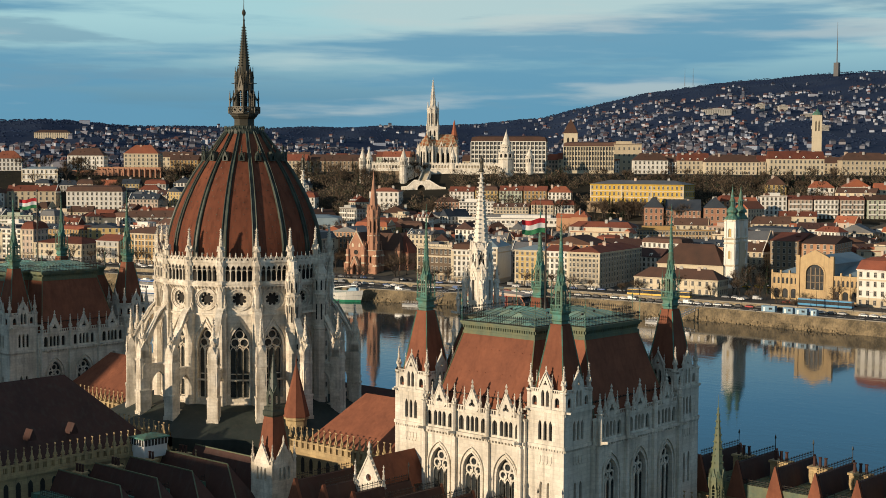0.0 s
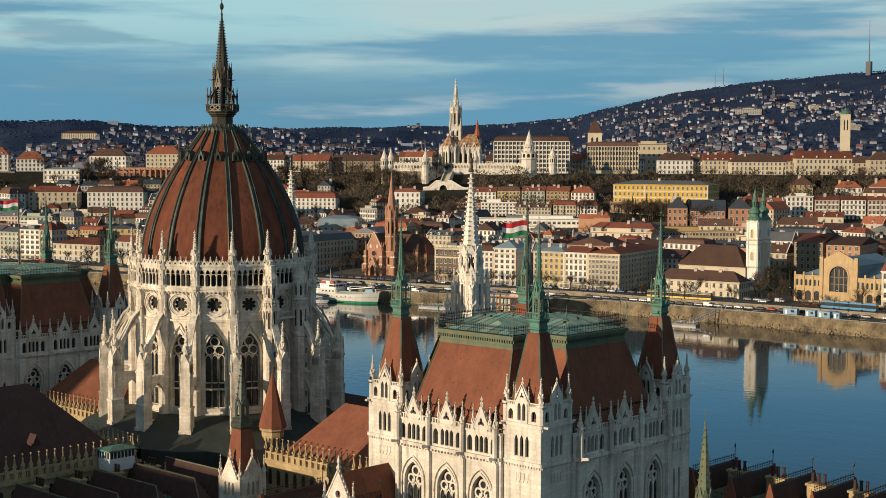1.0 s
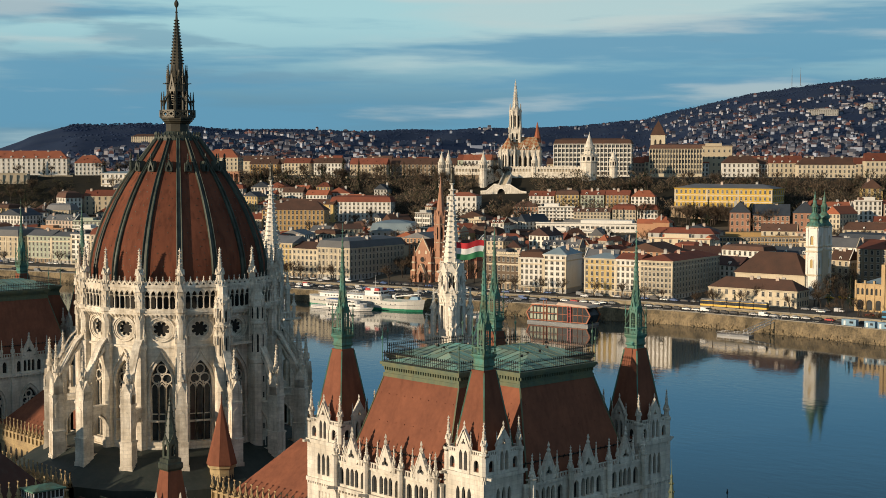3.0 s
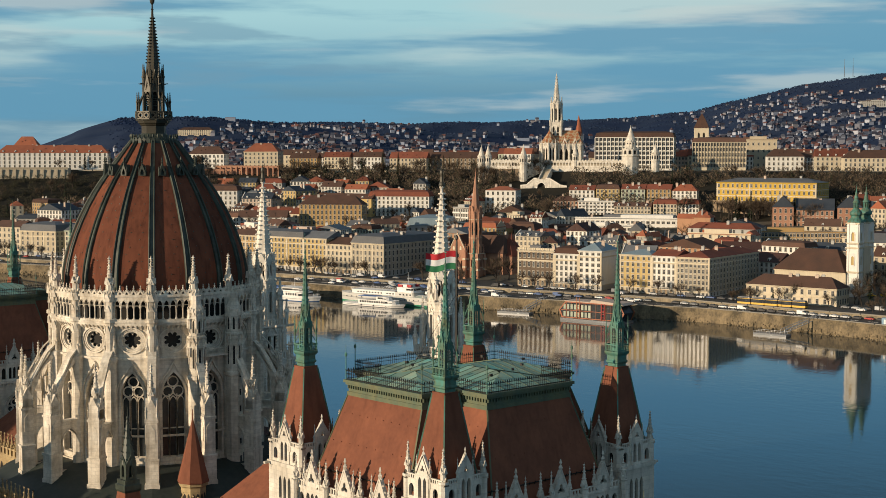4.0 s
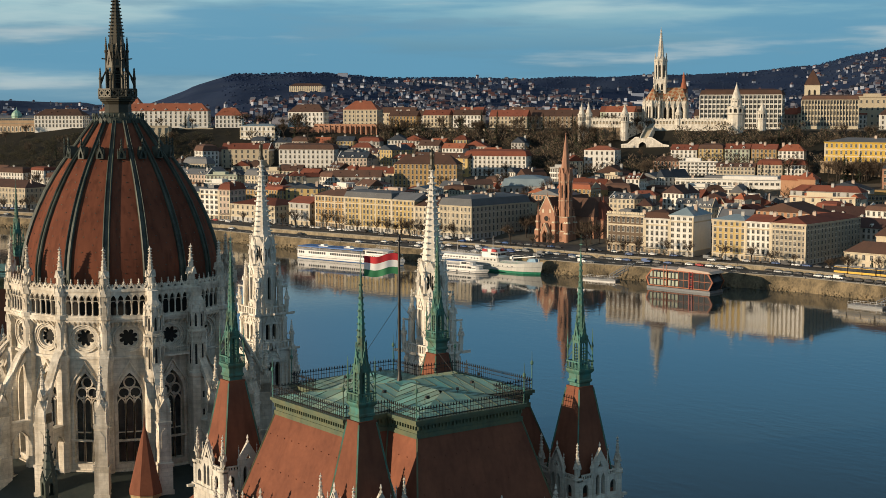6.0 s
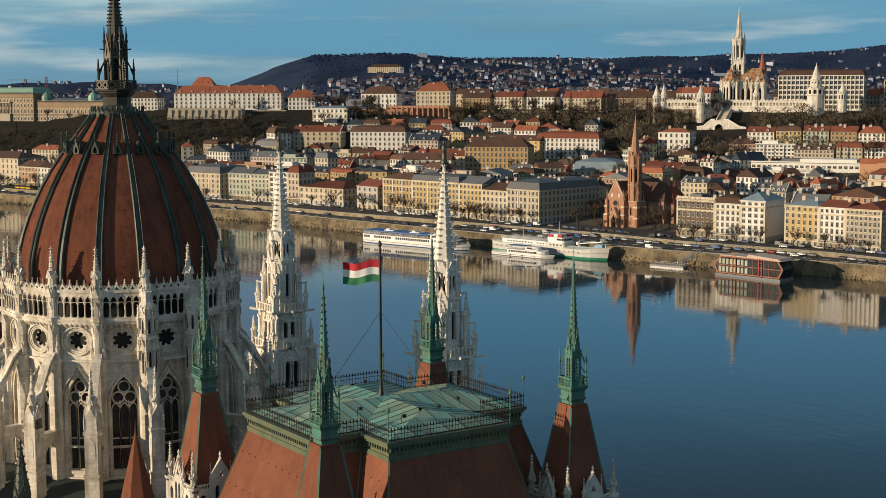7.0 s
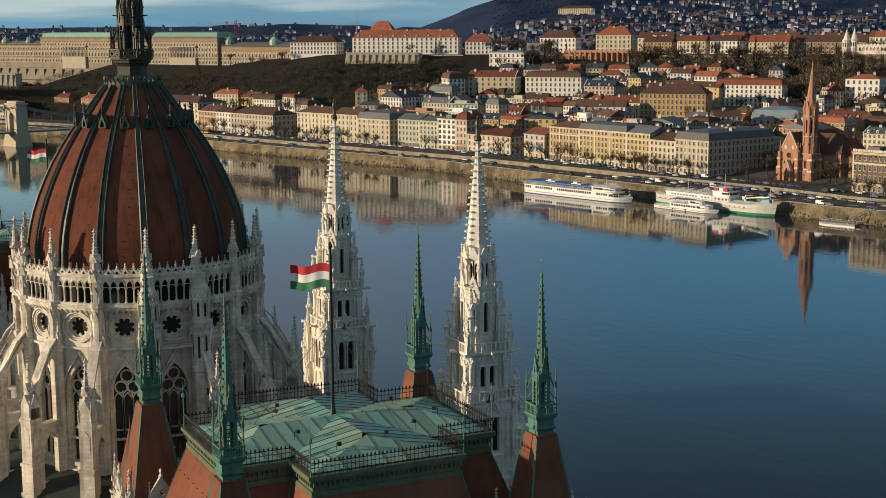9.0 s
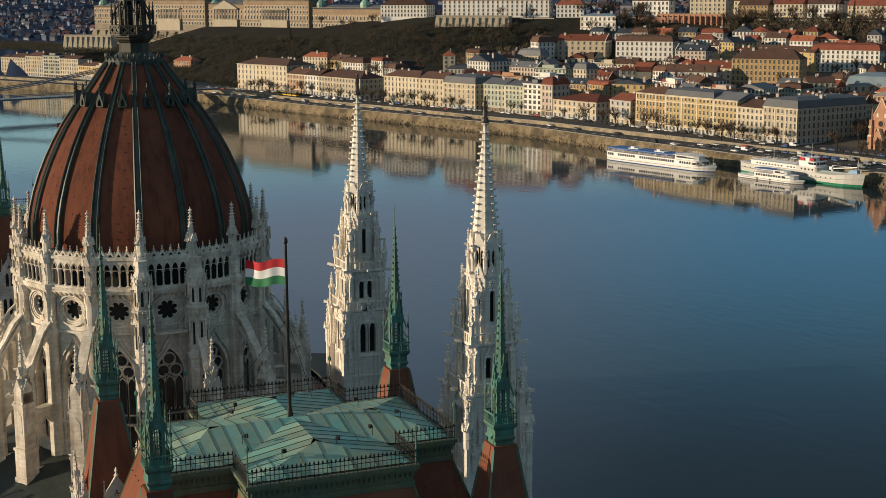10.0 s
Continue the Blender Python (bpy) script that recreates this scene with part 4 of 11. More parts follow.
def tower_lantern():
    """Green copper gallery, open belfry with corner pinnacles, gables and a crocketed spirelet."""
    g = Geo()
    g.square(0, 0, [(1.05, 46.6), (1.12, 46.9), (1.0, 47.0), (1.0, 47.5), (1.2, 47.65), (1.2, 47.8), (1.08, 47.9), (1.08, 48.4), (1.3, 48.6), (1.38, 48.75), (1.38, 48.9)])
    for k in range(4):
        g.m = face_matrix(k, 0)
        for i in range(6):
            x = -0.85 + 1.7 * i / 5
            g.box(x - 0.09, x + 0.09, 1.0, 1.2, 48.45, 48.6)
        g.box(-1.36, 1.36, 1.26, 1.34, 49.6, 49.72)
        g.box(-1.36, 1.36, 1.27, 1.33, 49.0, 49.06)
        for i in range(9):
            x = -1.2 + 2.4 * i / 8
            g.box(x - 0.04, x + 0.04, 1.27, 1.33, 48.9, 49.6)
        panel(g, -0.74, 0.64, 48.9, 52.1, [(0, 0.8, 49.3, 51.0, 51.8)], 0.64, 0.74)
        for i in range(5):
            g.bar((-0.4, 0.66, 49.75 + 0.3 * i), (0.4, 0.66, 49.75 + 0.3 * i), 0.12, 0.05)
        g.box(-0.05, 0.05, 0.66, 0.74, 49.3, 51.7)
        g.gable_ring([(-0.62, 51.5), (0.62, 51.5), (0, 53.7)][::-1], [(-0.3, 51.75), (0.3, 51.75), (0, 52.9)][::-1], 0.7, 0.82)
        for s in (-1, 1):
            for u in (0.2, 0.45, 0.7):
                g.turned(s * 0.62 * (1 - u), 0.76, [(0.02, 51.6 + 2.2 * u), (0.08, 51.7 + 2.2 * u), (0.02, 51.85 + 2.2 * u)], 4)
        g.turned(0, 0.76, [(0.04, 53.6), (0.12, 53.85), (0.03, 54.3)], 4)
        g.turned(1.2, 1.2, [(0.1, 48.9), (0.1, 51.0), (0.16, 51.1), (0.16, 51.25), (0.1, 51.35), (0.02, 52.9)], 6)
        for i in range(3):
            g.turned(1.2, 1.2, [(0.05, 51.5 + 0.35 * i), (0.13 - 0.02 * i, 51.6 + 0.35 * i), (0.04, 51.7 + 0.35 * i)], 4)
        g.bar((1.18, 1.18, 50.7), (0.72, 0.72, 51.9), 0.08, 0.16)
        g.bar((1.18, 1.18, 49.9), (0.74, 0.74, 50.6), 0.07, 0.1)
    g.m = Matrix()
    g.square(0, 0, [(0.78, 52.0), (0.78, 52.15), (0.5, 52.4)])
    g.turned(0, 0, [(0.72, 52.2), (0.6, 53.2), (0.13, 59.7), (0.1, 59.8), (0.2, 60.0), (0.1, 60.25), (0.04, 60.6), (0.02, 62.2)], 8, math.pi / 8)
    for i in range(8):
        g.m = Matrix.Rotation(math.pi / 4 * i + math.pi / 8, 4, "Z")
        for k in range(11):
            u = (k + 0.5) / 11
            z = 53.2 + 6.3 * u
            g.turned(0.6 - 0.46 * u + 0.05, 0, [(0.02, z - 0.08), (0.09, z), (0.02, z + 0.1)], 4)
    g.m = Matrix()
    g.box(-0.28, 0.28, -0.02, 0.02, 61.2, 61.27)
    return mesh_of("copper_lantern", g, COPPER)


def side_wall(length):
    """One side between two towers: three great windows, an arcaded band and three gables with pinnacles."""
    g, h = Geo(), length / 2
    bay = length / 3
    cs = [-bay, 0, bay]
    e = h + 0.25
    panel(g, -e, e, 0, 31.3, [(c, 3.1, 19.5, 26.5, 29.1) for c in cs], -0.9, 0, 6)
    for c in cs:
        hood(g, c, 3.1, 19.5, 26.5, 29.1, 0.3, 0, 0.14, 6)
        hood(g, c, 3.9, 19.0, 26.7, 29.8, 0.14, 0, 0.26, 6)
    for x in (-h + 0.35, -bay / 2, bay / 2, h - 0.35):
        g.box(x - 0.3, x + 0.3, 0, 0.5, 0, 30.8)
        g.prism([(x - 0.3, 30.8), (x + 0.3, 30.8), (x, 31.3)], 0, 0.5)
        g.turned(x, 0.45, [(0.3, 31.3), (0.3, 35.2), (0.42, 35.4)], 6)
        pinnacle(g, x, 0.3, 34.4, 3.8, 0.4, 6, 5)
        g.bar((x, 0.3, 31.5), (x, 1.7, 31.75), 0.3, 0.35)
    g.box(-e, e, -0.3, 0.35, 31.3, 31.7)
    for i in range(32):
        x = -h + length * (i + 0.5) / 32
        g.box(x - 0.12, x + 0.12, 0, 0.3, 31.0, 31.3)
    ops = []
    for c in cs:
        ops += [(c - 1.95, 0.85, 32.0, 33.4, 34.0), (c - 0.78, 0.62, 32.0, 33.6, 34.1), (c, 0.62, 32.0, 33.6, 34.1), (c + 0.78, 0.62, 32.0, 33.6, 34.1), (c + 1.95, 0.85, 32.0, 33.4, 34.0)]
    panel(g, -e, e, 31.7, 34.5, ops, -0.4, 0, 3)
    g.box(-e, e, -0.45, 0.15, 34.5, 34.75)
    # low pierced parapet
    for i in range(40):
        x = -h + length * (i + 0.5) / 40
        g.box(x - 0.09, x + 0.09, -0.1, 0.05, 34.75, 35.25)
    g.box(-e, e, -0.12, 0.08, 35.25, 35.36)
    for c in cs:
        tre = [(c + 0.55 * math.cos(a) * (0.75 + 0.35 * math.cos(3 * (a - math.pi / 2))), 35.75 + 0.55 * math.sin(a) * (0.75 + 0.35 * math.cos(3 * (a - math.pi / 2)))) for a in [2 * math.pi * i / 18 + math.pi / 2 for i in range(18)]]
        outer = []
        for i in range(18):
            a = 2 * math.pi * i / 18 + math.pi / 2
            dx, dz = math.cos(a), math.sin(a)
            r = 9.0
            for nx, nz, cc in ((0, -1, 1.0), (0.88, 0.475, 0.98), (-0.88, 0.475, 0.98), (1, 0, 1.2), (-1, 0, 1.2)):
                q = dx * nx + dz * nz
                if q > 1e-6:
                    r = min(r, cc / q)
            outer.append((c + dx * r, 35.75 + dz * r))
        g.gable_ring(outer[::-1], tre[::-1], -0.35, 0.12)
        for s in (-1, 1):
            g.bar((c + s * 1.25, 0.0, 35.2), (c, 0.0, 37.85), 0.34, 0.16)
            pinnacle(g, c + s * 1.4, 0.0, 34.5, 3.5, 0.27, 6, 4)
            for k in range(4):
                u = (k + 0.5) / 4
                g.turned(c + s * 1.25 * (1 - u), 0.0, [(0.03, 35.3 + 2.6 * u), (0.13, 35.45 + 2.6 * u), (0.03, 35.6 + 2.6 * u)], 4)
        g.turned(c, 0.0, [(0.08, 37.6), (0.3, 38.1), (0.08, 38.4), (0.2, 38.6), (0.05, 39.0)], 4)
    return mesh_of("side_wall", g, STONE_CLEAN)


def tracery():
    g = Geo()
    for x in (-0.52, 0.52):
        g.box(x - 0.12, x + 0.12, -0.55, -0.38, 19.5, 26.7)
    ring = [(math.cos(2 * math.pi * i / 12), math.sin(2 * math.pi * i / 12)) for i in range(12)]
    for cx, cz, r in ((-0.76, 26.75, 0.42), (0.76, 26.75, 0.42), (0, 27.85, 0.46)):
        g.gable_ring([(cx + (r + 0.26) * x, cz + (r + 0.26) * z) for x, z in ring], [(cx + r * x, cz + r * z) for x, z in ring], -0.55, -0.36)
    for x in (-1.04, 0, 1.04):
        g.gable_ring(window_outline(x, 1.04, 19.5, 25.4, 26.4), window_outline(x, 0.78, 19.6, 25.4, 26.2), -0.55, -0.38)
    return mesh_of("tracery", g, STONE_CLEAN)


def cross(hx, hy, wx, wy, z):
    """A cross-shaped outline: arms reach hx, hy; wx, wy are their half widths."""
    return [(hx, -wy, z), (hx, wy, z), (wx, wy, z), (wx, hy, z), (-wx, hy, z), (-wx, wy, z), (-hx, wy, z), (-hx, -wy, z), (-wx, -wy, z), (-wx, -hy, z), (wx, -hy, z), (wx, -wy, z)]


def chamber_hall(m):
    cx, ly, lx = 11.9, 19.9, 17.6
    hall = thing("chamber_hall", "white stone hall with great windows under a steep brown-red roof", "hall", m)
    we, ns = side_wall(lx), side_wall(ly)
    tr = tracery()
    bars = pane_mesh(0, 3.1, 19.5, 26.5, 29.1, -0.6)
    for k, (mesh, d, L) in enumerate(((we, 16.6, lx), (ns, 15.6, ly), (we, 16.6, lx), (ns, 15.6, ly))):
        w = part("side_wall", mesh, None, hall, "", face_matrix(k, d))
        # near-black sheets put the shade behind arcade and trefoils into colour
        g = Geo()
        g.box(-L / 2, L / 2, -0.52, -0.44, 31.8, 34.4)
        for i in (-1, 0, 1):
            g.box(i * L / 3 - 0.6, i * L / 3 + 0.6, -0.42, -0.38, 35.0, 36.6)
        part("passage", g, DARK, w, "near-black sheet standing in for shade behind the arcade")
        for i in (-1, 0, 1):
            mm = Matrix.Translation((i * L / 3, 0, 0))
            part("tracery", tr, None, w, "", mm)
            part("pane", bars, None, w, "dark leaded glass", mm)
    # near-black box in place of the shade inside the hall
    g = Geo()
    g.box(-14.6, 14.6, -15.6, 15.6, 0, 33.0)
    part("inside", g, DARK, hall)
    # steep slopes
    top, low = cross(10.9, 11.2, 6.25, 6.25, 44.5), cross(14.7, 15.6, 8.4, 8.9, 33.4)
    for i in range(12):
        j = (i + 1) % 12
        g = Geo()
        a, b, c, d = Vector(low[i]), Vector(low[j]), Vector(top[j]), Vector(top[i])
        g.add([a, b, c, d], [(0, 1, 2, 3)])
        n = (b - a).cross(d - a).normalized()
        if n.z < 0:
            n = -n
        w = (b - a).length
        for u in np.arange(0.9, w - 0.5, 1.7):
            for v in (0.28, 0.55, 0.82):
                p = (a.lerp(b, u / w)).lerp(d.lerp(c, u / w), v)
                g.bar(p, p + n * 0.1, 0.08)
        part("roof_slope", g, RUST_ROOF, hall, "brown-red sheet copper slope")
    for a, b in zip(low, top):
        g = Geo()
        g.bar(a, b, 0.16)
        part("hip_flashing", g, COPPER_OLIVE, hall, "dull green copper flashing")
    # green cornice
    for o, z0, z1 in ((0.12, 44.3, 44.75), (0.0, 44.75, 45.5), (0.25, 45.5, 45.75), (0.42, 45.75, 46.05)):
        g = Geo()
        ring = cross(10.9 + o, 11.2 + o, 6.25 + o, 6.25 + o, 0)
        g.loft([[(x, y, z) for x, y, _ in ring] for z in (z0, z1)])
        part("cornice", g, COPPER_OLIVE, hall, "olive green copper cornice")
    ring = cross(11.0, 11.3, 6.35, 6.35, 0)
    for i in range(12):
        a, b = Vector(ring[i]), Vector(ring[(i + 1) % 12])
        n = max(3, int((b - a).length / 0.4))
        g = Geo()
        for q in range(n):
            p = a.lerp(b, (q + 0.5) / n)
            g.box(p.x - 0.07, p.x + 0.07, p.y - 0.07, p.y + 0.07, 45.1, 45.5)
        tagged(part("bracket_row", g, COPPER_OLIVE, hall, "row of olive copper brackets"), kind="stuff")
    # low copper roof, its slopes falling from the crossing, standing seams
    ridge = 47.3
    arms = [(10.7, 6.1, 0), (11.0, 6.1, 90), (10.7, 6.1, 180), (11.0, 6.1, 270)]
    for L, w, a in arms:
        for s in (-1, 1):
            xs = [0.0] + [1.2 + (L - 1.6) * k / 8 for k in range(8)] + [L]

            def span(x):
                """The upper and lower end of a seam on this slope, at x along the ridge."""
                y0, y1 = (0.0 if x < L - 4.2 else w * (x - L + 4.2) / 4.2), min(w, x)
                return [(x, s * y, ridge - (ridge - 46.15) * y / w) for y in (y0, y1)]

            for x, x2 in zip(xs, xs[1:]):
                g = Geo()
                g.m = spin(a)
                (p, q), (p2, q2) = span(x), span(x2)
                g.add([p, q, q2, p2], [(0, 1, 2, 3) if s > 0 else (3, 2, 1, 0)])
                part("copper_sheet", g, COPPER_ROOF, hall, "patchy green copper sheet")
                g = Geo()
                g.m = spin(a)
                g.bar(p, q, 0.06, 0.08)
                part("standing_seam", g, COPPER_OLIVE, hall, "dark olive seam")
        for k in range(7):
            g = Geo()
            g.m = spin(a)
            y = -w + 2 * w * (k + 0.5) / 7
            g.bar((L - 4.2 * (1 - abs(y) / w), y, 46.15 + (ridge - 46.15) * (1 - abs(y) / w)), (L, y, 46.15), 0.06, 0.08)
            part("standing_seam", g, COPPER_OLIVE, hall, "dark olive seam")
        for k in range(8):
            g = Geo()
            g.m = spin(a)
            ys = [-w + 2 * w * max(0.0, min(7.0, k - 0.5 + j)) / 7 for j in (0, 1)]
            rim = [(L - 4.2 * (1 - abs(y) / w), y, 46.15 + (ridge - 46.15) * (1 - abs(y) / w)) for y in ys]
            g.add(rim + [(L, ys[1], 46.15), (L, ys[0], 46.15)], [(3, 2, 1, 0)])
            part("copper_sheet", g, COPPER_ROOF, hall, "patchy green copper sheet")
    ring = cross(11.1, 11.4, 6.45, 6.45, 0)
    for i in range(12):
        g = Geo()
        railing(g, ring[i][:2], ring[(i + 1) % 12][:2], 46.05)
        part("roof_railing", g, IRON, hall, "black wrought-iron roof cresting")
    for i in (0, 1, 3, 4, 6, 7, 9, 10):
        g = Geo()
        x, y, _ = ring[i]
        g.turned(x, y, [(0.06, 46), (0.05, 48.6), (0.15, 48.7), (0.15, 48.95), (0.03, 49.1), (0.02, 50.0)], 6)
        part("lightning_rod", g, COPPER, hall)
    # walks and crestings at the foot of the slopes
    for k, d, L in ((0, 15.0, lx), (1, 14.2, ly), (2, 15.0, lx), (3, 14.2, ly)):
        g = Geo()
        g.m = face_matrix(k, d)
        g.bar((-L / 2, -0.5, 36.5), (L / 2, -0.5, 36.5), 0.1)
        for i in range(26):
            x = -L / 2 + L * i / 25
            g.bar((x, -0.6, 36.1), (x, -0.35, 36.7), 0.07)
        part("snow_guard", g, IRON, hall)
    return hall


def corner_towers(m):
    towers = []
    sh, ins, rf, hp, la = tower_shaft(), tower_dark(), tower_roof(4), tower_hips(), tower_lantern()
    for x, y in ((-11.8, -13.0), (11.9, -13.0), (-11.8, 13.0), (11.9, 13.0)):
        t = thing("corner_tower", "white stone corner tower with brown-red roof and green copper spire", "tower", m @ Matrix.Translation((x, y, 0)), "corner towers of the chamber halls")
        part("shaft", sh, None, t)
        part("inside", ins, None, t)
        part("tower_roof", rf, None, t, "steep brown-red sheet copper roof")
        part("hip_flashing", hp, None, t, "green copper flashing")
        part("copper_lantern", la, None, t, "green copper belfry and spirelet", Matrix.Diagonal((0.72, 0.72, 1, 1)))
        towers.append(t)
    return towers


NORTH, SOUTH = Matrix.Translation((64.1, 2.0, 0)), Matrix.Translation((-66.5, 2.0, 0))
for centre in (NORTH, SOUTH):
    chamber_hall(centre)
    corner_towers(centre)

# ---- white spire towers, wings, small turrets and roofs of the parliament ----
def gablet(g, cx, y, z, w, h, t=0.2):
    """A pierced, crocketed gable over a window."""
    g.gable_ring([(cx - w, z), (cx + w, z), (cx, z + h)][::-1], [(cx - w * 0.62, z + h * 0.12), (cx + w * 0.62, z + h * 0.12), (cx, z + h * 0.72)][::-1], y - t / 2, y + t / 2)
    n = max(3, int(h / 0.6))
    for s in (-1, 1):
        for k in range(n):
            u = (k + 0.5) / n
            g.turned(cx + s * w * (1 - u), y, [(0.03, z + h * u), (0.15, z + h * u + 0.14), (0.03, z + h * u + 0.32)], 4)
    g.turned(cx, y, [(0.06, z + h * 0.95), (0.2, z + h + 0.25), (0.06, z + h + 0.4), (0.14, z + h + 0.6), (0.03, z + h + 0.95)], 4)


def spire_tower_meshes():
    out = {}
    g = Geo()
    g.square(0, 0, [(3.3, 0), (3.3, 27.6)])
    for k in range(4):
        g.m = face_matrix(k, 0)
        panel(g, -3.3, 2.6, 27.6, 34.9, [(-0.72, 0.95, 28.6, 32.0, 33.2), (0.72, 0.95, 28.6, 32.0, 33.2)], 2.6, 3.3)
        hood(g, 0, 2.9, 28.2, 32.2, 34.2, 0.16, 3.3, 3.45)
        for s in (-1, 1):
            g.box(s * 3.2 - 0.45, s * 3.2 + 0.45, 2.9, 3.9, 0, 33.0)
            g.prism([(s * 3.2 - 0.45, 33.0), (s * 3.2 + 0.45, 33.0), (s * 3.2, 34.2)], 2.9, 3.9)
        g.turned(3.9, 3.9, [(0.42, 18), (0.42, 30.0), (0.6, 30.2)], 6)
        pinnacle(g, 3.9, 3.9, 29.0, 6.6, 0.72, 8, 5)
        for z in (21.0, 25.0):
            g.box(-3.45, 3.45, 3.25, 3.5, z, z + 0.3)
        for s in (-1, 1):
            g.prism([(s * 3.2 - 0.6, 26.0), (s * 3.2 + 0.6, 26.0), (s * 3.2, 28.0)], 2.9, 4.05)
            pinnacle(g, s * 3.2, 4.0, 26.2, 5.6, 0.42, 6, 4)
            for i in (0.9, 1.5, 2.1):
                g.box(s * i - 0.09, s * i + 0.09, 3.28, 3.42, 25.3, 28.1)
        g.box(-0.09, 0.09, 3.05, 3.3, 28.6, 33.2)
        gablet(g, 0, 3.4, 33.0, 1.9, 3.4)
        for i in range(7):
            g.box(-2.3 + 0.72 * i, -2.1 + 0.72 * i, 3.28, 3.42, 21.4, 24.8)
        for s in (-1, 1):
            g.prism(window_outline(s * 2.2, 0.55, 29.0, 32.0, 32.8), 3.28, 3.36)
            g.turned(s * 2.2, 3.55, [(0.1, 29.0), (0.26, 29.2), (0.2, 30.6), (0.14, 30.9)], 6)
            pinnacle(g, s * 2.2, 3.5, 31.0, 3.0, 0.3, 4, 4)
            pinnacle(g, s * 3.2, 3.7, 33.4, 4.2, 0.5, 6, 6)
    out["lower_stage"] = g

    def gallery(z, r, n=6):
        h = Geo()
        h.square(0, 0, [(r - 0.5, z - 0.7), (r - 0.2, z - 0.45), (r, z - 0.3), (r, z)])
        for k in range(4):
            h.m = face_matrix(k, 0)
            h.box(-r, r, r - 0.16, r + 0.02, z + 1.0, z + 1.16)
            for i in range(2 * n):
                x = -r + 2 * r * (i + 0.5) / (2 * n)
                h.box(x - 0.1, x + 0.1, r - 0.15, r, z, z + 1.0)
            h.box(r - 0.35, r + 0.1, r - 0.35, r + 0.1, z, z + 1.3)
            h.bar((r, r, z - 0.2), (r + 0.85, r + 0.85, z), 0.3, 0.38)
            h.bar((0, r, z - 0.2), (0, r + 1.0, z), 0.26, 0.34)
            pinnacle(h, r - 0.1, r - 0.1, z + 1.0, 3.6, 0.5, 6, 4)
            for i in range(n):
                x = -r + 0.6 + (2 * r - 1.2) * i / (n - 1)
                h.prism([(x - 0.26, z - 0.7), (x + 0.26, z - 0.7), (x, z - 1.35)], r - 0.75, r - 0.3)
        return h

    out["lower_gallery"] = gallery(35.2, 3.5)
    g = Geo()
    for k in range(4):
        g.m = face_matrix(k, 0)
        panel(g, -2.55, 2.0, 35.2, 40.6, [(-0.62, 0.75, 36.6, 38.6, 39.4), (0.62, 0.75, 36.6, 38.6, 39.4)], 2.0, 2.55)
        hood(g, 0, 2.4, 36.3, 38.7, 40.2, 0.14, 2.55, 2.68)
        for s in (-1, 1):
            g.box(s * 2.3 - 0.28, s * 2.3 + 0.28, 2.4, 3.0, 35.2, 39.4)
            pinnacle(g, s * 2.3, 2.75, 38.6, 3.4, 0.46, 6, 4)
            g.box(s * 2.3 - 0.34, s * 2.3 + 0.34, 2.4, 3.1, 37.2, 37.5)
            g.prism([(s * 2.3 - 0.34, 36.2), (s * 2.3 + 0.34, 36.2), (s * 2.3, 37.1)], 2.95, 3.12)
            g.turned(s * 1.55, 2.7, [(0.08, 36.6), (0.2, 36.8), (0.16, 38.0), (0.1, 38.2)], 6)
            pinnacle(g, s * 1.55, 2.7, 38.3, 2.2, 0.22, 4, 4)
        gablet(g, 0, 2.7, 39.2, 1.35, 2.6, 0.16)
        for i in range(9):
            g.box(-2.0 + 0.5 * i - 0.07, -2.0 + 0.5 * i + 0.07, 2.52, 2.62, 35.3, 36.3)
    out["middle_stage"] = g
    out["upper_gallery"] = gallery(41.0, 2.95, 5)
    g = Geo()
    for k in range(8):
        g.m = spin(45 * k)
        h = 2.05 * math.tan(math.pi / 8)
        panel(g, -h, h, 41.0, 48.8, [(0, 0.62, 43.2, 46.4, 47.3)], 1.6, 2.05)
        g.prism([(-h, 48.4), (h, 48.4), (0, 50.2)], 1.75, 2.15)
        g.box(-h - 0.05, h + 0.05, 2.0, 2.25, 48.5, 48.8)
        g.box(-h - 0.04, h + 0.04, 2.0, 2.2, 42.5, 42.75)
        hood(g, 0, 0.62, 43.2, 46.4, 47.3, 0.12, 2.05, 2.18)
        gablet(g, 0, 2.14, 46.9, 0.6, 1.7, 0.12)
    for k in range(4):
        g.m = face_matrix(k, 0)
        g.turned(2.05, 2.05, [(0.5, 41), (0.5, 45.2), (0.62, 45.4)], 6)
        pinnacle(g, 2.05, 2.05, 44.6, 5.0, 0.62, 8, 7)
        for dx, dy in ((2.5, 1.6), (1.6, 2.5)):
            pinnacle(g, dx, dy, 42.2, 4.2, 0.3, 6, 5)
        g.bar((2.2, 2.2, 45.2), (3.0, 3.0, 45.35), 0.2, 0.24)
        g.bar((2.0, 2.0, 44.4), (1.4, 1.4, 47.0), 0.25, 0.4)
    out["belfry"] = g
    g = Geo()
    for k in range(8):
        g.m = spin(45 * k)
        h = 1.75 * math.tan(math.pi / 8)
        panel(g, -h, h, 48.8, 52.4, [(-0.32, 0.36, 49.6, 51.2, 51.7), (0.32, 0.36, 49.6, 51.2, 51.7)], 1.4, 1.75)
        g.prism([(-h, 52.2), (h, 52.2), (0, 53.6)], 1.45, 1.85)
        g.m = spin(45 * k + 22.5)
        g.bar((0, 1.8, 48.9), (0, 2.7, 49.1), 0.22, 0.3)
        pinnacle(g, 0, 1.95, 49.0, 5.0, 0.4, 6, 7)
        g.bar((0, 1.8, 52.0), (0, 2.45, 52.15), 0.16, 0.2)
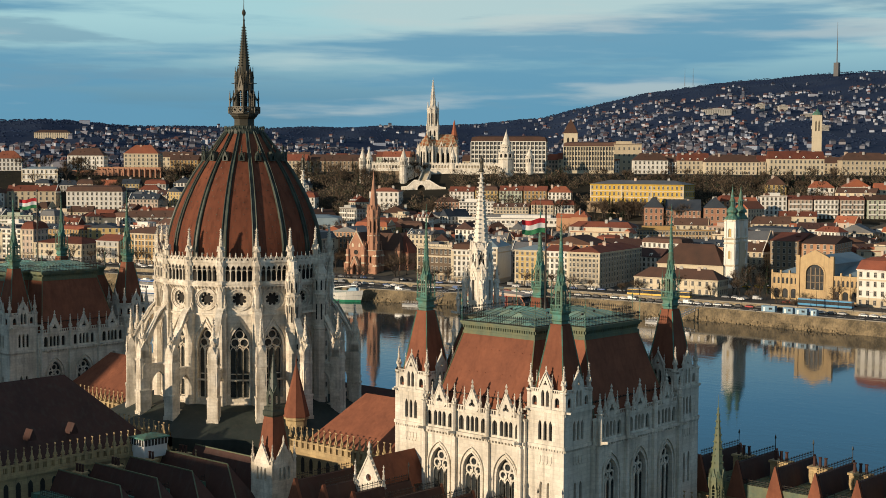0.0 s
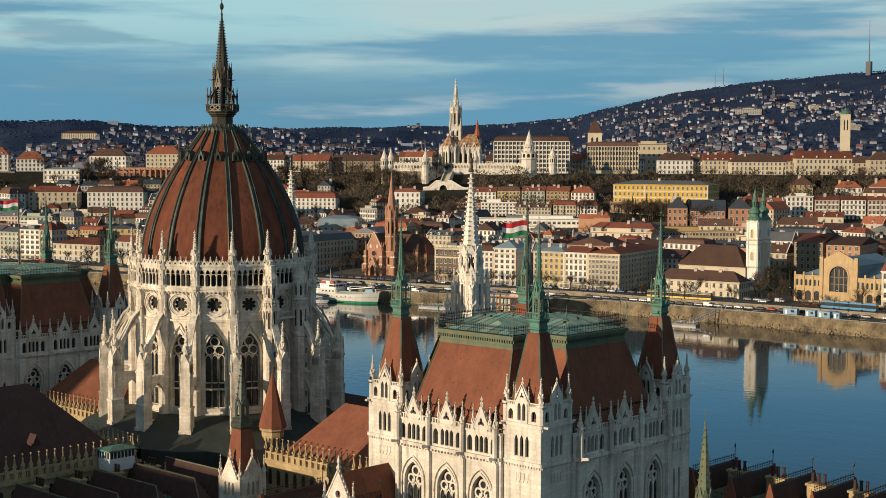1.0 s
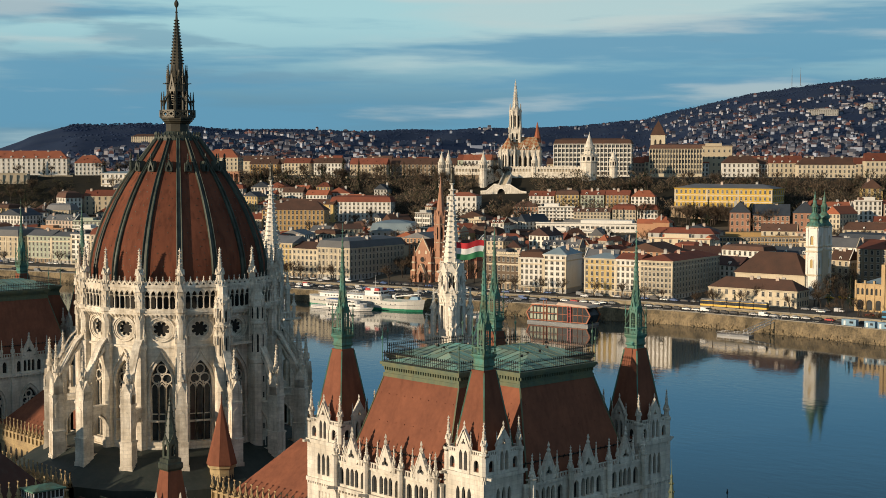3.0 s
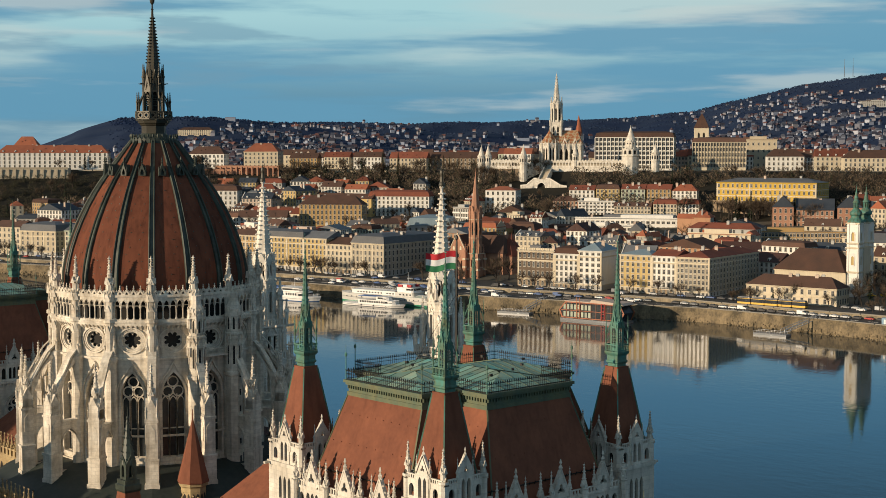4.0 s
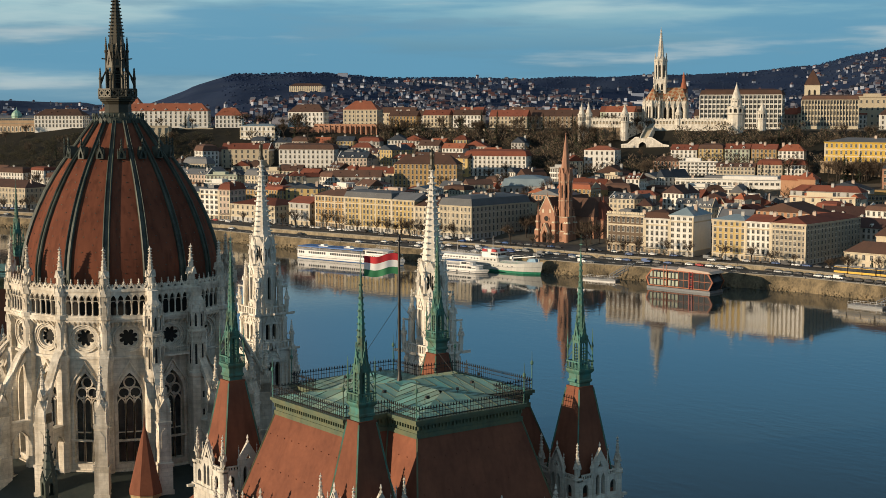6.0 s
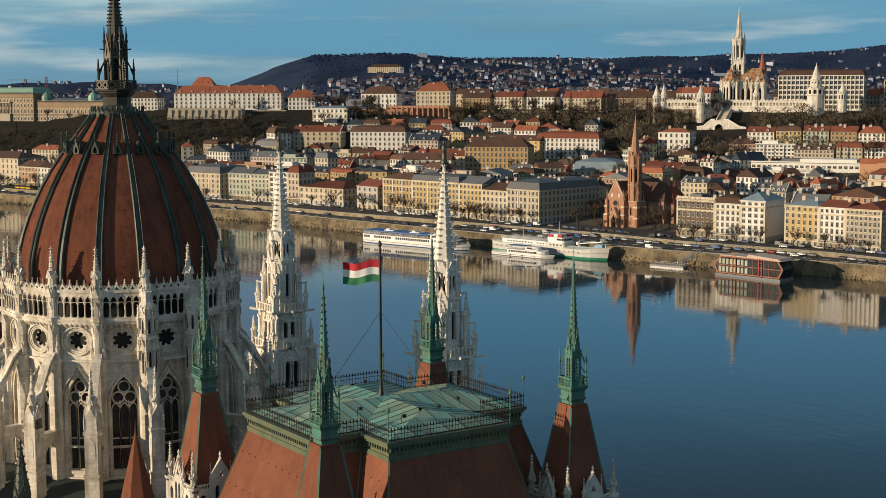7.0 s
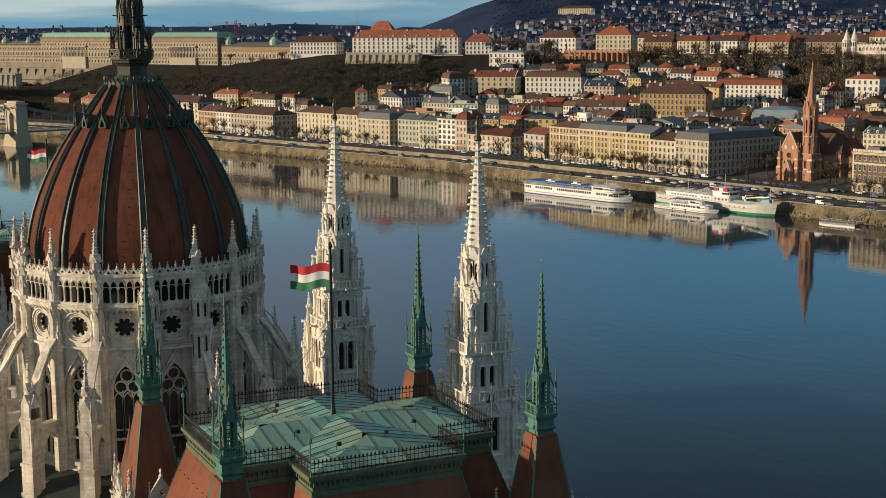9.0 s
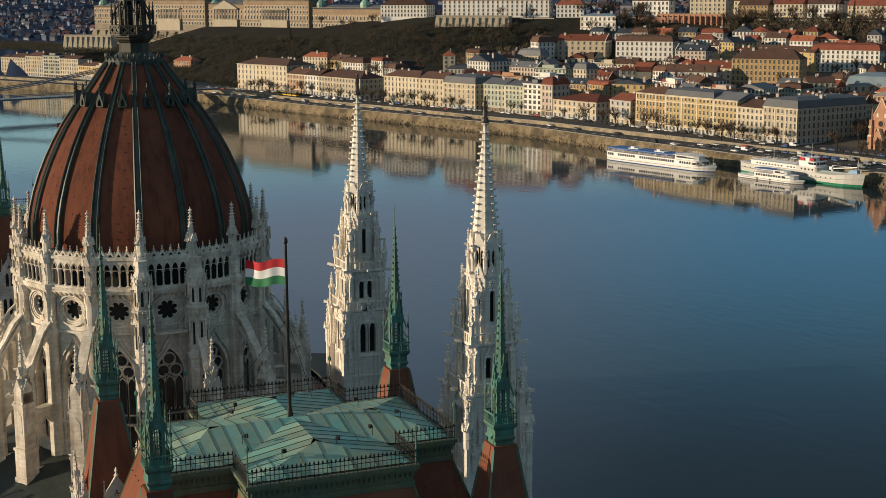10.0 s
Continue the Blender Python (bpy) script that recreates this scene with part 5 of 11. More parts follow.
    out["crown_stage"] = g
    g = Geo()
    g.turned(0, 0, [(1.62, 52.2), (1.5, 53.2), (0.2, 65.6), (0.2, 65.8), (0.42, 66.0), (0.42, 66.2)], 8, math.pi / 8)
    for i in range(8):
        g.m = Matrix.Rotation(math.pi / 4 * i + math.pi / 8, 4, "Z")
        for k in range(15):
            u = (k + 0.5) / 15
            z = 53.2 + 12.2 * u
            g.turned(1.5 - 1.3 * u + 0.14, 0, [(0.03, z - 0.12), (0.24, z + 0.04), (0.2, z + 0.12), (0.03, z + 0.18)], 5)
    out["spire"] = g
    return {k: mesh_of(k, g, STONE_WHITE) for k, g in out.items()}


def statue_mesh():
    """A small standing figure with a staff, as a plain shape."""
    g = Geo()
    g.turned(0, 0, [(0.42, 66.1), (0.5, 66.3), (0.42, 66.6), (0.3, 66.8)], 8)
    g.turned(0, 0, [(0.3, 66.8), (0.26, 67.6), (0.34, 68.1), (0.3, 68.5), (0.1, 68.7), (0.15, 68.95), (0.1, 69.15)], 8)
    g.bar((0.35, 0.1, 66.8), (0.4, 0.1, 69.3), 0.07)
    g.bar((0.2, 0.05, 68.4), (0.4, 0.1, 68.0), 0.12)
    return mesh_of("finial_statue", g, BRONZE)


meshes, figure = spire_tower_meshes(), statue_mesh()
for x in (-25.4, 21.8):
    t = thing("spire_tower", "tall white stone tower with galleries and a crocketed spire", "tower", Matrix.Translation((x, 36.8, 0)), "white towers of the river front")
    for n, me in meshes.items():
        part(n, me, None, t)
    g = Geo()
    g.square(0, 0, [(2.4, 27), (2.4, 34.5), (1.8, 36), (1.8, 40), (1.3, 41), (1.3, 52)])
    part("inside", g, DARK, t)
    solid("finial_statue", figure, None, "small dark bronze figure on the spire", "statue", m=Matrix.Translation((x, 36.8, 0)))


def hip_roof(g, x0, x1, y0, y1, z0, z1, inset, along="x"):
    if along == "x":
        ym = (y0 + y1) / 2
        a, b = (x0 + inset, ym, z1), (x1 - inset, ym, z1)
        c = [(x0, y0, z0), (x1, y0, z0), (x1, y1, z0), (x0, y1, z0)]
        g.add(c + [a, b], [(0, 1, 5, 4), (1, 2, 5), (2, 3, 4, 5), (3, 0, 4), (3, 2, 1, 0)])
    else:
        xm = (x0 + x1) / 2
        a, b = (xm, y0 + inset, z1), (xm, y1 - inset, z1)
        c = [(x0, y0, z0), (x1, y0, z0), (x1, y1, z0), (x0, y1, z0)]
        g.add(c + [a, b], [(0, 1, 4), (1, 2, 5, 4), (2, 3, 5), (3, 0, 4, 5), (3, 2, 1, 0)])


def pinnacled_parapet(g, a, b, z, gap=1.25, h=2.7):
    """A pierced sandstone parapet with a row of little pinnacles."""
    a, b = Vector((*a, z)), Vector((*b, z))
    n = max(1, int((b - a).length / gap))
    d = (b - a) / n
    g.bar(a + Vector((0, 0, 0.15)), b + Vector((0, 0, 0.15)), 0.6, 0.3)
    g.bar(a + Vector((0, 0, 1.25)), b + Vector((0, 0, 1.25)), 0.5, 0.22)
    for i in range(n + 1):
        p = a + d * i
        g.box(p.x - 0.32, p.x + 0.32, p.y - 0.32, p.y + 0.32, z, z + 1.5)
        pinnacle(g, p.x, p.y, z + 0.9, h, 0.32, 6, 2)
        g.box(p.x - 0.2, p.x + 0.2, p.y - 0.04, p.y + 0.04, z + 0.78 + h, z + 0.9 + h)
        if i < n:
            for k in (0.25, 0.5, 0.75):
                q = p + d * k
                g.bar(q + Vector((0, 0, 0.2)), q + Vector((0, 0, 1.2)), 0.17)


def wing(label, x0, x1, y0, y1, wall_z, ridge_z, inset, along, roof, sides, windows=True):
    """A lower wing: walls, cornice, parapet and roof."""
    w = thing("parliament_wing", label, "wing")
    g = Geo()
    g.box(x0, x1, y0, y1, 0, wall_z)
    for o, a, b in ((0.15, wall_z - 0.7, wall_z - 0.45), (0.35, wall_z - 0.45, wall_z)):
        g.box(x0 - o, x1 + o, y0 - o, y1 + o, a, b)
    part("wall", g, SANDSTONE, w, "yellowish sandstone wall")
    if windows:
        for (ax, ay, bx, by) in sides:
            L = math.hypot(bx - ax, by - ay)
            n = int(L / 1.9)
            g = Geo()
            a = math.atan2(by - ay, bx - ax)
            g.m = Matrix.Translation((ax, ay, 0)) @ Matrix.Rotation(a, 4, "Z")
            for i in range(n):
                x = L * (i + 0.5) / n
                g.prism(window_outline(x, 0.75, wall_z - 3.6, wall_z - 1.8, wall_z - 1.2), -0.03, 0.05)
            part("arcade_panes", g, DARK, w)
            tagged(w.children[-1], kind="stuff")
    g = Geo()
    hip_roof(g, x0 + 0.9, x1 - 0.9, y0 + 0.9, y1 - 0.9, wall_z + 0.02, ridge_z, inset, along)
    part("roof", g, roof, w)
    for (ax, ay, bx, by) in sides:
        g = Geo()
        pinnacled_parapet(g, (ax, ay), (bx, by), wall_z)
        part("parapet", g, SANDSTONE, w, "sandstone parapet with small pinnacles")
    return w


for s in (1, -1):
    x0, x1 = sorted((s * 20.5, s * 49.0))
    wing("connecting wing of sandstone with a brown-red hipped roof", x0, x1, -8.0, 12.0, 22.8, 31.0, 6.0, "x", RUST_ROOF, [(x0, -8.0, x1, -8.0), (x0, 12.0, x1, 12.0)])
wing("east stair wing with a steep dark brown roof", -11.0, 11.0, -75.0, -24.5, 24.0, 35.3, 10.5, "y", BROWN_ROOF, [(11.0, -75, 11.0, -24.5), (-11, -24.5, 11, -24.5)])


def dormer_mesh():
    g = Geo()
    g.prism([(-0.7, 0), (0.7, 0), (0.7, 0.5), (0, 2.0), (-0.7, 0.5)], 0, 2.2)
    return mesh_of("dormer", g, BROWN_ROOF)


dm = dormer_mesh()
for y in (-40, -47, -54):
    solid("roof_dormer", dm, None, "small dark pointed dormer on the brown roof", "dormer", m=Matrix.Translation((7.2, y, 27.9)) @ spin(-90) @ Matrix.Scale(0.8, 4))


def transverse_roofs(xs, y0, y1, wall_z, ridge_z, half, roof, gable, label, flat=0.25, rail=True, deck=0.25):
    """A range with a row of steep roofs set across it."""
    w = thing("parliament_wing", label, "wing")
    g = Geo()
    g.box(min(xs) - half - 0.5, max(xs) + half + 0.5, y0 + 0.6, y1 - 0.6, 0, wall_z)
    part("wall", g, SANDSTONE, w, "sandstone wall")
    g = Geo()
    g.box(min(xs) - half - 0.9, max(xs) + half + 0.9, y0 + 0.4, y1 - 0.4, wall_z, wall_z + deck)
    if deck > 1:
        for k in range(int((max(xs) - min(xs)) / 0.8)):
            g.box(min(xs) + 0.8 * k, min(xs) + 0.8 * k + 0.07, y0 + 0.4, y1 - 0.4, wall_z + deck, wall_z + deck + 0.06)
    part("gutter_roof", g, COPPER_OLIVE if deck > 1 else SLATE, w, "dark flat sheet-metal roof")
    if deck > 1:
        g = Geo()
        railing(g, (min(xs), y0 + 0.6), (max(xs), y0 + 0.6), wall_z + deck, 0.8, 0.5)
        part("deck_railing", g, IRON, w, "black iron railing")
    for x in xs:
        g = Geo()
        g.prism([(x - half, wall_z + 0.25), (x + half, wall_z + 0.25), (x + flat, ridge_z), (x - flat, ridge_z)], y0 + 0.5, y1 - 0.5)
        part("cross_roof", g, roof, w, "steep dark roof")
        if flat > 0.5:
            g = Geo()
            g.box(x - flat - 0.1, x + flat + 0.1, y0 + 0.6, y1 - 0.6, ridge_z, ridge_z + 0.14)
            for k in range(9):
                yy = y0 + 1 + (y1 - y0 - 2) * k / 8
                g.box(x - flat, x + flat, yy - 0.04, yy + 0.04, ridge_z + 0.14, ridge_z + 0.2)
            part("roof_walk", g, COPPER, w, "green copper flat with seams")
            g = Geo()
            for sx in (-1, 1):
                g.bar((x + sx * (half - 0.1), y0 + 0.6, wall_z + 0.35), (x + sx * (half - 0.1), y1 - 0.6, wall_z + 0.35), 0.3, 0.3)
            part("gutter", g, COPPER, w, "green copper gutter")
        for y in (y0, y1 - 0.5):
            g = Geo()
            g.prism([(x - half - 0.1, wall_z), (x + half + 0.1, wall_z), (x + max(flat - 0.2, 0.0) + 0.02, ridge_z + 0.35), (x - max(flat - 0.2, 0.0) - 0.02, ridge_z + 0.35)], y, y + 0.5)
            part("gable", g, gable, w)
        if rail:
            g = Geo()
            for sx in ((-1, 1) if flat > 0.5 else (0,)):
                railing(g, (x + sx * flat, y0 + 0.6), (x + sx * flat, y1 - 0.6), ridge_z, 0.9, 0.45)
            g.turned(x, y1 - 0.6, [(0.07, ridge_z), (0.05, ridge_z + 1.8), (0.16, ridge_z + 2.0), (0.03, ridge_z + 2.5)], 6)
            part("ridge_cresting", g, IRON, w, "black iron ridge cresting")
    return w


def chimney(x, y, z, size=1.0):
    t = thing("chimney", "yellow sandstone chimney block with clay pots", "chimney", Matrix.Translation((x, y, z)) @ Matrix.Scale(size, 4), "chimneys on the wings")
    g = Geo()
    g.box(-1.1, 1.1, -0.6, 0.6, 0, 1.7)
    g.box(-1.25, 1.25, -0.75, 0.75, 1.7, 1.95)
    for i in range(4):
        g.prism([(-0.95 + 0.5 * i, 0.5), (-0.55 + 0.5 * i, 0.5), (-0.55 + 0.5 * i, 1.4), (-0.95 + 0.5 * i, 1.4)], -0.7, 0.7)
    part("stack", g, SANDSTONE, t)
    for i in range(3):
        g = Geo()
        g.turned(-0.7 + 0.7 * i, 0, [(0.2, 1.95), (0.16, 2.9), (0.22, 2.95), (0.22, 3.05)], 8)
        part("pot", g, BROWN_ROOF, t, "dark clay pot")


# slopes take a shaded brown and gables a sunlit red, as two colours
transverse_roofs([78.1 + 6.15 * i for i in range(9)], 20, 32, 20.2, 25.2, 1.45, BROWN_ROOF, RUST_ROOF, "north river range with a row of steep dark roofs", deck=2.0)
for i in range(7):
    chimney(81.2 + 6.15 * i, 27.5, 22.4, 1.25)
transverse_roofs([44.5 + 5.6 * i for i in range(7)], -29, -17.5, 18.8, 24.6, 2.4, BROWN_ROOF, RUST_ROOF, "east court range with a row of steep dark roofs")
wing("low court range with a flat dark roof", 11.6, 40.0, -50.0, -18.0, 19.0, 19.8, 2.0, "x", SLATE, [], False)


def ridged_range():
    """Steep red roofs with hipped ends, set side by side, with green copper decks and railings between them."""
    w = thing("parliament_wing", "court range with red hipped roofs and green copper decks between", "wing")
    for y in (-46.0, -39.9, -33.8, -27.4, -21.6):
        g = Geo()
        x0, x1, z0, z1 = 13.2, 33.0, 19.6, 24.3
        g.add([(x0, y - 2.0, z0), (x1, y - 2.0, z0), (x1, y + 1.8, z0), (x0, y + 1.8, z0), (x0 + 0.6, y, z1), (x1 - 4.5, y, z1)], [(0, 1, 5, 4), (1, 2, 5), (2, 3, 4, 5), (3, 0, 4), (3, 2, 1, 0)])
        part("hipped_roof", g, BROWN_ROOF, w, "dark red-brown sheet copper roof")
        g = Geo()
        g.bar((x1, y - 2.0, z0), (x1 - 4.5, y, z1), 0.16)
        g.bar((x0 + 0.6, y, z1), (x1 - 4.5, y, z1), 0.16)
        part("hip_flashing", g, COPPER_OLIVE, w, "dull green copper flashing")
        g = Geo()
        g.box(x0 + 0.5, 26.0, y - 4.4, y - 2.0, z0, z0 + 2.1)
        for k in range(9):
            g.box(x0 + 0.7 + 1.4 * k, x0 + 0.78 + 1.4 * k, y - 4.4, y - 2.0, z0 + 2.1, z0 + 2.16)
        part("copper_deck", g, COPPER, w, "green copper deck with seams")
        g = Geo()
        railing(g, (16.0, y - 4.3), (26.0, y - 4.3), z0 + 2.1, 0.95, 0.45)
        railing(g, (26.0, y - 4.3), (26.0, y - 2.2), z0 + 2.1, 0.95, 0.45)
        part("deck_railing", g, IRON, w, "black iron railing")
    return w


ridged_range()
wing("low range beside the hall with a dark roof", 14.0, 48.0, -21.0, -8.6, 16.0, 17.0, 2.0, "x", SLATE, [], False)
wing("river wing with a dark ridged roof", -48.0, 74.0, 12.6, 33.0, 22.0, 27.5, 6.0, "x", BROWN_ROOF, [], False)
wing("north range with a flat dark roof", 81.0, 140.0, -22.0, 11.5, 18.5, 20.0, 4.0, "x", SLATE, [(81, 11.5, 140, 11.5)], False)
wing("south range with a dark roof", -140.0, -80.5, -22.0, 30.0, 20.0, 25.0, 6.0, "x", BROWN_ROOF, [(-140, -22, -80.5, -22)], False)
wing("south court range with a dark roof", -48.0, -11.6, -33.0, -8.6, 18.5, 21.0, 5.0, "x", BROWN_ROOF, [], False)
for x, y, z in ((14.6, -43.0, 21.7), (14.6, -36.9, 21.7), (14.6, -30.8, 21.7), (14.6, -24.6, 21.7), (24.0, -13.0, 16.4), (27.0, -10.8, 16.4), (36.5, -14.0, 16.8)):
    chimney(x, y, z)


def kiosk():
    t = thing("roof_kiosk", "small white glazed lookout hut with a green roof", "kiosk", Matrix.Translation((12.6, -29.4, 21.0)))
    g = Geo()
    for x in (-1.3, 1.3):
        for y in (-1.8, 1.8):
            g.box(x - 0.1, x + 0.1, y - 0.1, y + 0.1, 0, 2.6)
    g.box(-1.6, 1.6, -2.1, 2.1, 2.6, 4.4)
    part("cabin", g, WHITE, t)
    g = Geo()
    g.box(-1.62, 1.62, -2.12, 2.12, 4.4, 5.4)
    part("glazing", g, GLASS, t)
    g = Geo()
    for i in range(8):
        y = -2.1 + 4.2 * i / 7
        for x in (-1.62, 1.62):
            g.box(x - 0.06, x + 0.06, y - 0.06, y + 0.06, 4.4, 5.4)
    for i in range(6):
        x = -1.6 + 3.2 * i / 5
        for y in (-2.12, 2.12):
            g.box(x - 0.06, x + 0.06, y - 0.06, y + 0.06, 4.4, 5.4)
    part("window_lattice", g, WHITE, t)
    g = Geo()
    g.loft([[(-1.9, -2.4, 5.4), (1.9, -2.4, 5.4), (1.9, 2.4, 5.4), (-1.9, 2.4, 5.4)], [(-1.9, -2.4, 5.6), (1.9, -2.4, 5.6), (1.9, 2.4, 5.6), (-1.9, 2.4, 5.6)], [(-0.3, -0.6, 6.0), (0.3, -0.6, 6.0), (0.3, 0.6, 6.0), (-0.3, 0.6, 6.0)]])
    part("roof", g, COPPER, t)


kiosk()


def court_turret(x, y, z, label, roof=RUST_ROOF):
    """A smaller tower: gabled stone stage, steep roof and copper spirelet."""
    t = thing("court_turret", label, "turret", Matrix.Translation((x, y, z)))
    g = Geo()
    H = 2.3
    g.square(0, 0, [(H - 0.3, -12), (H - 0.3, 3.0)])
    for k in range(4):
        g.m = face_matrix(k, 0)
        panel(g, -H, H - 0.4, -12, 3.0, [(-0.8 + 0.8 * i, 0.5, 0.6, 2.0, 2.5) for i in range(3)], H - 0.4, H)
        g.prism([(-1.7, 3.0), (1.7, 3.0), (0, 6.0)], H - 0.35, H)
        g.turned(0, H - 0.2, [(0.08, 5.8), (0.25, 6.3), (0.06, 7.0)], 4)
        pinnacle(g, H - 0.2, H - 0.2, 2.4, 3.6, 0.34, 6, 3)
        for s in (-1, 1):
            for k2 in range(5):
                u = (k2 + 0.5) / 5
                g.turned(s * 1.7 * (1 - u), H - 0.2, [(0.03, 3.0 + 3 * u), (0.14, 3.15 + 3 * u), (0.03, 3.3 + 3 * u)], 4)
    part("shaft", g, STONE, t)
    g = Geo()
    g.square(0, 0, [(H - 0.5, 2.8), (H - 0.7, 4.0), (0.95, 9.6)])
    part("steep_roof", g, roof, t, "brown-red sheet copper roof")
    g = Geo()
    g.square(0, 0, [(0.95, 9.5), (1.1, 9.8), (1.1, 10.4), (0.95, 10.5), (0.95, 11.0)])
    for k in range(4):
        g.m = face_matrix(k, 0)
        panel(g, -0.7, 0.55, 11.0, 13.0, [(0, 0.6, 11.3, 12.2, 12.7)], 0.55, 0.7)
        g.prism([(-0.7, 12.8), (0.7, 12.8), (0, 14.0)], 0.5, 0.75)
    g.m = Matrix()
    g.turned(0, 0, [(0.85, 12.8), (0.12, 18.0), (0.2, 18.2), (0.04, 18.5), (0.02, 19.5)], 8)
    for i in range(8):
        g.m = spin(45 * i)
        for k in range(6):
            u = (k + 0.5) / 6
            g.turned(0.85 - 0.72 * u + 0.05, 0, [(0.02, 12.9 + 5 * u), (0.09, 13.0 + 5 * u), (0.02, 13.1 + 5 * u)], 4)
    part("copper_spirelet", g, RIB, t, "dark green copper spirelet")
    return t


court_turret(34.2, -23.6, 22.0, "gabled stone court turret with a brown-red roof and dark spirelet")


def cone_turret():
    t = thing("cone_turret", "sandstone stair turret with a steep brown cone roof", "turret", Matrix.Translation((19.0, -5.4, 0)))
    g = Geo()
    g.turned(0, 0, [(1.7, 0), (1.7, 26.6), (2.0, 26.8), (2.0, 27.3)], 8)
    part("wall", g, SANDSTONE, t)
    g = Geo()
    g.turned(0, 0, [(2.15, 27.2), (2.15, 27.4), (0.1, 35.6), (0.04, 37.0)], 8)
    part("cone_roof", g, RUST_ROOF, t)
    for k in range(8):
        g = Geo()
        g.m = spin(45 * k + 22.5)
        for x in (-0.3, 0.3):
            g.prism(window_outline(x, 0.4, 23.8, 25.4, 25.8), 1.5, 1.6)
        part("pane", g, DARK, t)


cone_turret()


def ridge_turret():
    t = thing("ridge_turret", "slender green copper ventilation turret", "turret", Matrix.Translation((94.0, -1.5, 20.6)))
    g = Geo()
    g.turned(0, 0, [(1.3, 0), (1.0, 3.0), (1.15, 3.2), (1.15, 3.6)], 8)
    part("base", g, COPPER_OLIVE, t)
    g = Geo()
    for k in range(8):
        g.m = spin(45 * k)
        panel(g, -0.38, 0.38, 3.6, 7.4, [(0, 0.42, 4.0, 6.2, 6.8)], 0.78, 0.9)
        g.prism([(-0.42, 7.2), (0.42, 7.2), (0, 8.8)], 0.75, 0.95)
        for i in range(6):
            g.box(-0.2, 0.2, 0.7, 0.8, 4.1 + 0.4 * i, 4.2 + 0.4 * i)
        pinnacle(g, 0.42, 0.95, 6.2, 2.4, 0.13, 4, 2)
    part("louvre_stage", g, COPPER_OLIVE, t)
    g = Geo()
    g.turned(0, 0, [(0.95, 7.2), (0.1, 16.2), (0.16, 16.4), (0.03, 16.7), (0.02, 18.2)], 8)
    for i in range(8):
        g.m = spin(45 * i)
        for k in range(10):
            u = (k + 0.5) / 10
            g.turned(0.95 - 0.84 * u + 0.05, 0, [(0.02, 7.3 + 8.7 * u), (0.09, 7.4 + 8.7 * u), (0.02, 7.5 + 8.7 * u)], 4)
    part("spirelet", g, COPPER_OLIVE, t)


ridge_turret()


def flag(x, y, z0, top, size, drift):
    t = thing("flag_pole", "tall dark mast with a red, white and green flag flying", "flag", Matrix.Translation((x, y, 0)))
    g = Geo()
    g.turned(0, 0, [(0.3, z0), (0.2, z0 + 0.6), (0.16, z0 + 1), (0.12, top - 0.5), (0.1, top), (0.2, top + 0.15), (0.16, top + 0.4), (0.03, top + 0.6)], 8)
    part("mast", g, IRON, t)
    L, H = size
    for i, (n, c) in enumerate((("red", (0.48, 0.02, 0.03)), ("white", (0.75, 0.75, 0.74)), ("green", (0.03, 0.19, 0.08)))):
        m = material("flag_" + n, c, tuple(q * 0.85 for q in c), 0.8, scale=0.8, fine=8)
        bm = bmesh.new()
        rows = []
        for k in range(25):
            u = k / 24
            row = []
            for r in (0, 0.5, 1):
                v = (i + r) / 3
                wave = 0.22 * u * math.sin(9 * u + 1.4 * v) + 0.1 * u * math.sin(17 * u - 2 * v)
                row.append(bm.verts.new((drift[0] * L * u + drift[1] * wave, drift[1] * L * u - drift[0] * wave, top - 1.3 - v * H - 0.25 * u + 0.14 * math.sin(7 * u))))
            rows.append(row)
        for a, b in zip(rows, rows[1:]):
            for q in (0, 1):
                bm.faces.new((a[q], b[q], b[q + 1], a[q + 1])).smooth = True
        part("stripe", mesh_of("stripe", bm, m), None, t, n + " cloth stripe")
    return t


flag(63.5, 1.9, 47.2, 61.4, (3.5, 2.05), (-0.62, -0.785))
flag(-66.8, 1.9, 47.2, 61.4, (3.5, 2.05), (-0.62, -0.785))
g = Geo()
for a in (30, 150, 270):
    p = Vector((63.5 + 7.5 * math.cos(radians(a)), 1.9 + 7.5 * math.sin(radians(a)), 46.6))
    g.bar((63.5, 1.9, 55.3), p, 0.03)
solid("guy_wire", g, IRON, "thin dark wires staying the flag mast", "wire", "stuff")


def floodlight(x, y, z, a):
    t = thing("floodlight", "small black roof floodlight on a bent bracket", "lamp", Matrix.Translation((x, y, z)) @ spin(a) @ Matrix.Scale(0.62, 4), "floodlights on the copper roof")
    g = Geo()
    g.bar((0, 0, -0.3), (0, 0, 0.7), 0.07)
    g.bar((0, 0, 0.7), (0.4, 0, 0.7), 0.06)
    part("bracket", g, IRON, t)
    g = Geo()
    g.prism([(0.25, 0.55), (0.75, 0.45), (0.75, 0.95), (0.25, 0.9)], -0.22, 0.22)
    part("housing", g, IRON, t)


for i, (x, y) in enumerate(((58.5, -1.5), (60.5, -2.5), (67.5, -3.0), (71.0, 3.5), (69.2, 7.0), (66.0, 10.5), (61.0, 8.5), (57.0, 4.0), (71.8, -1.0))):
    floodlight(x, y, 46.9, 47 * i)


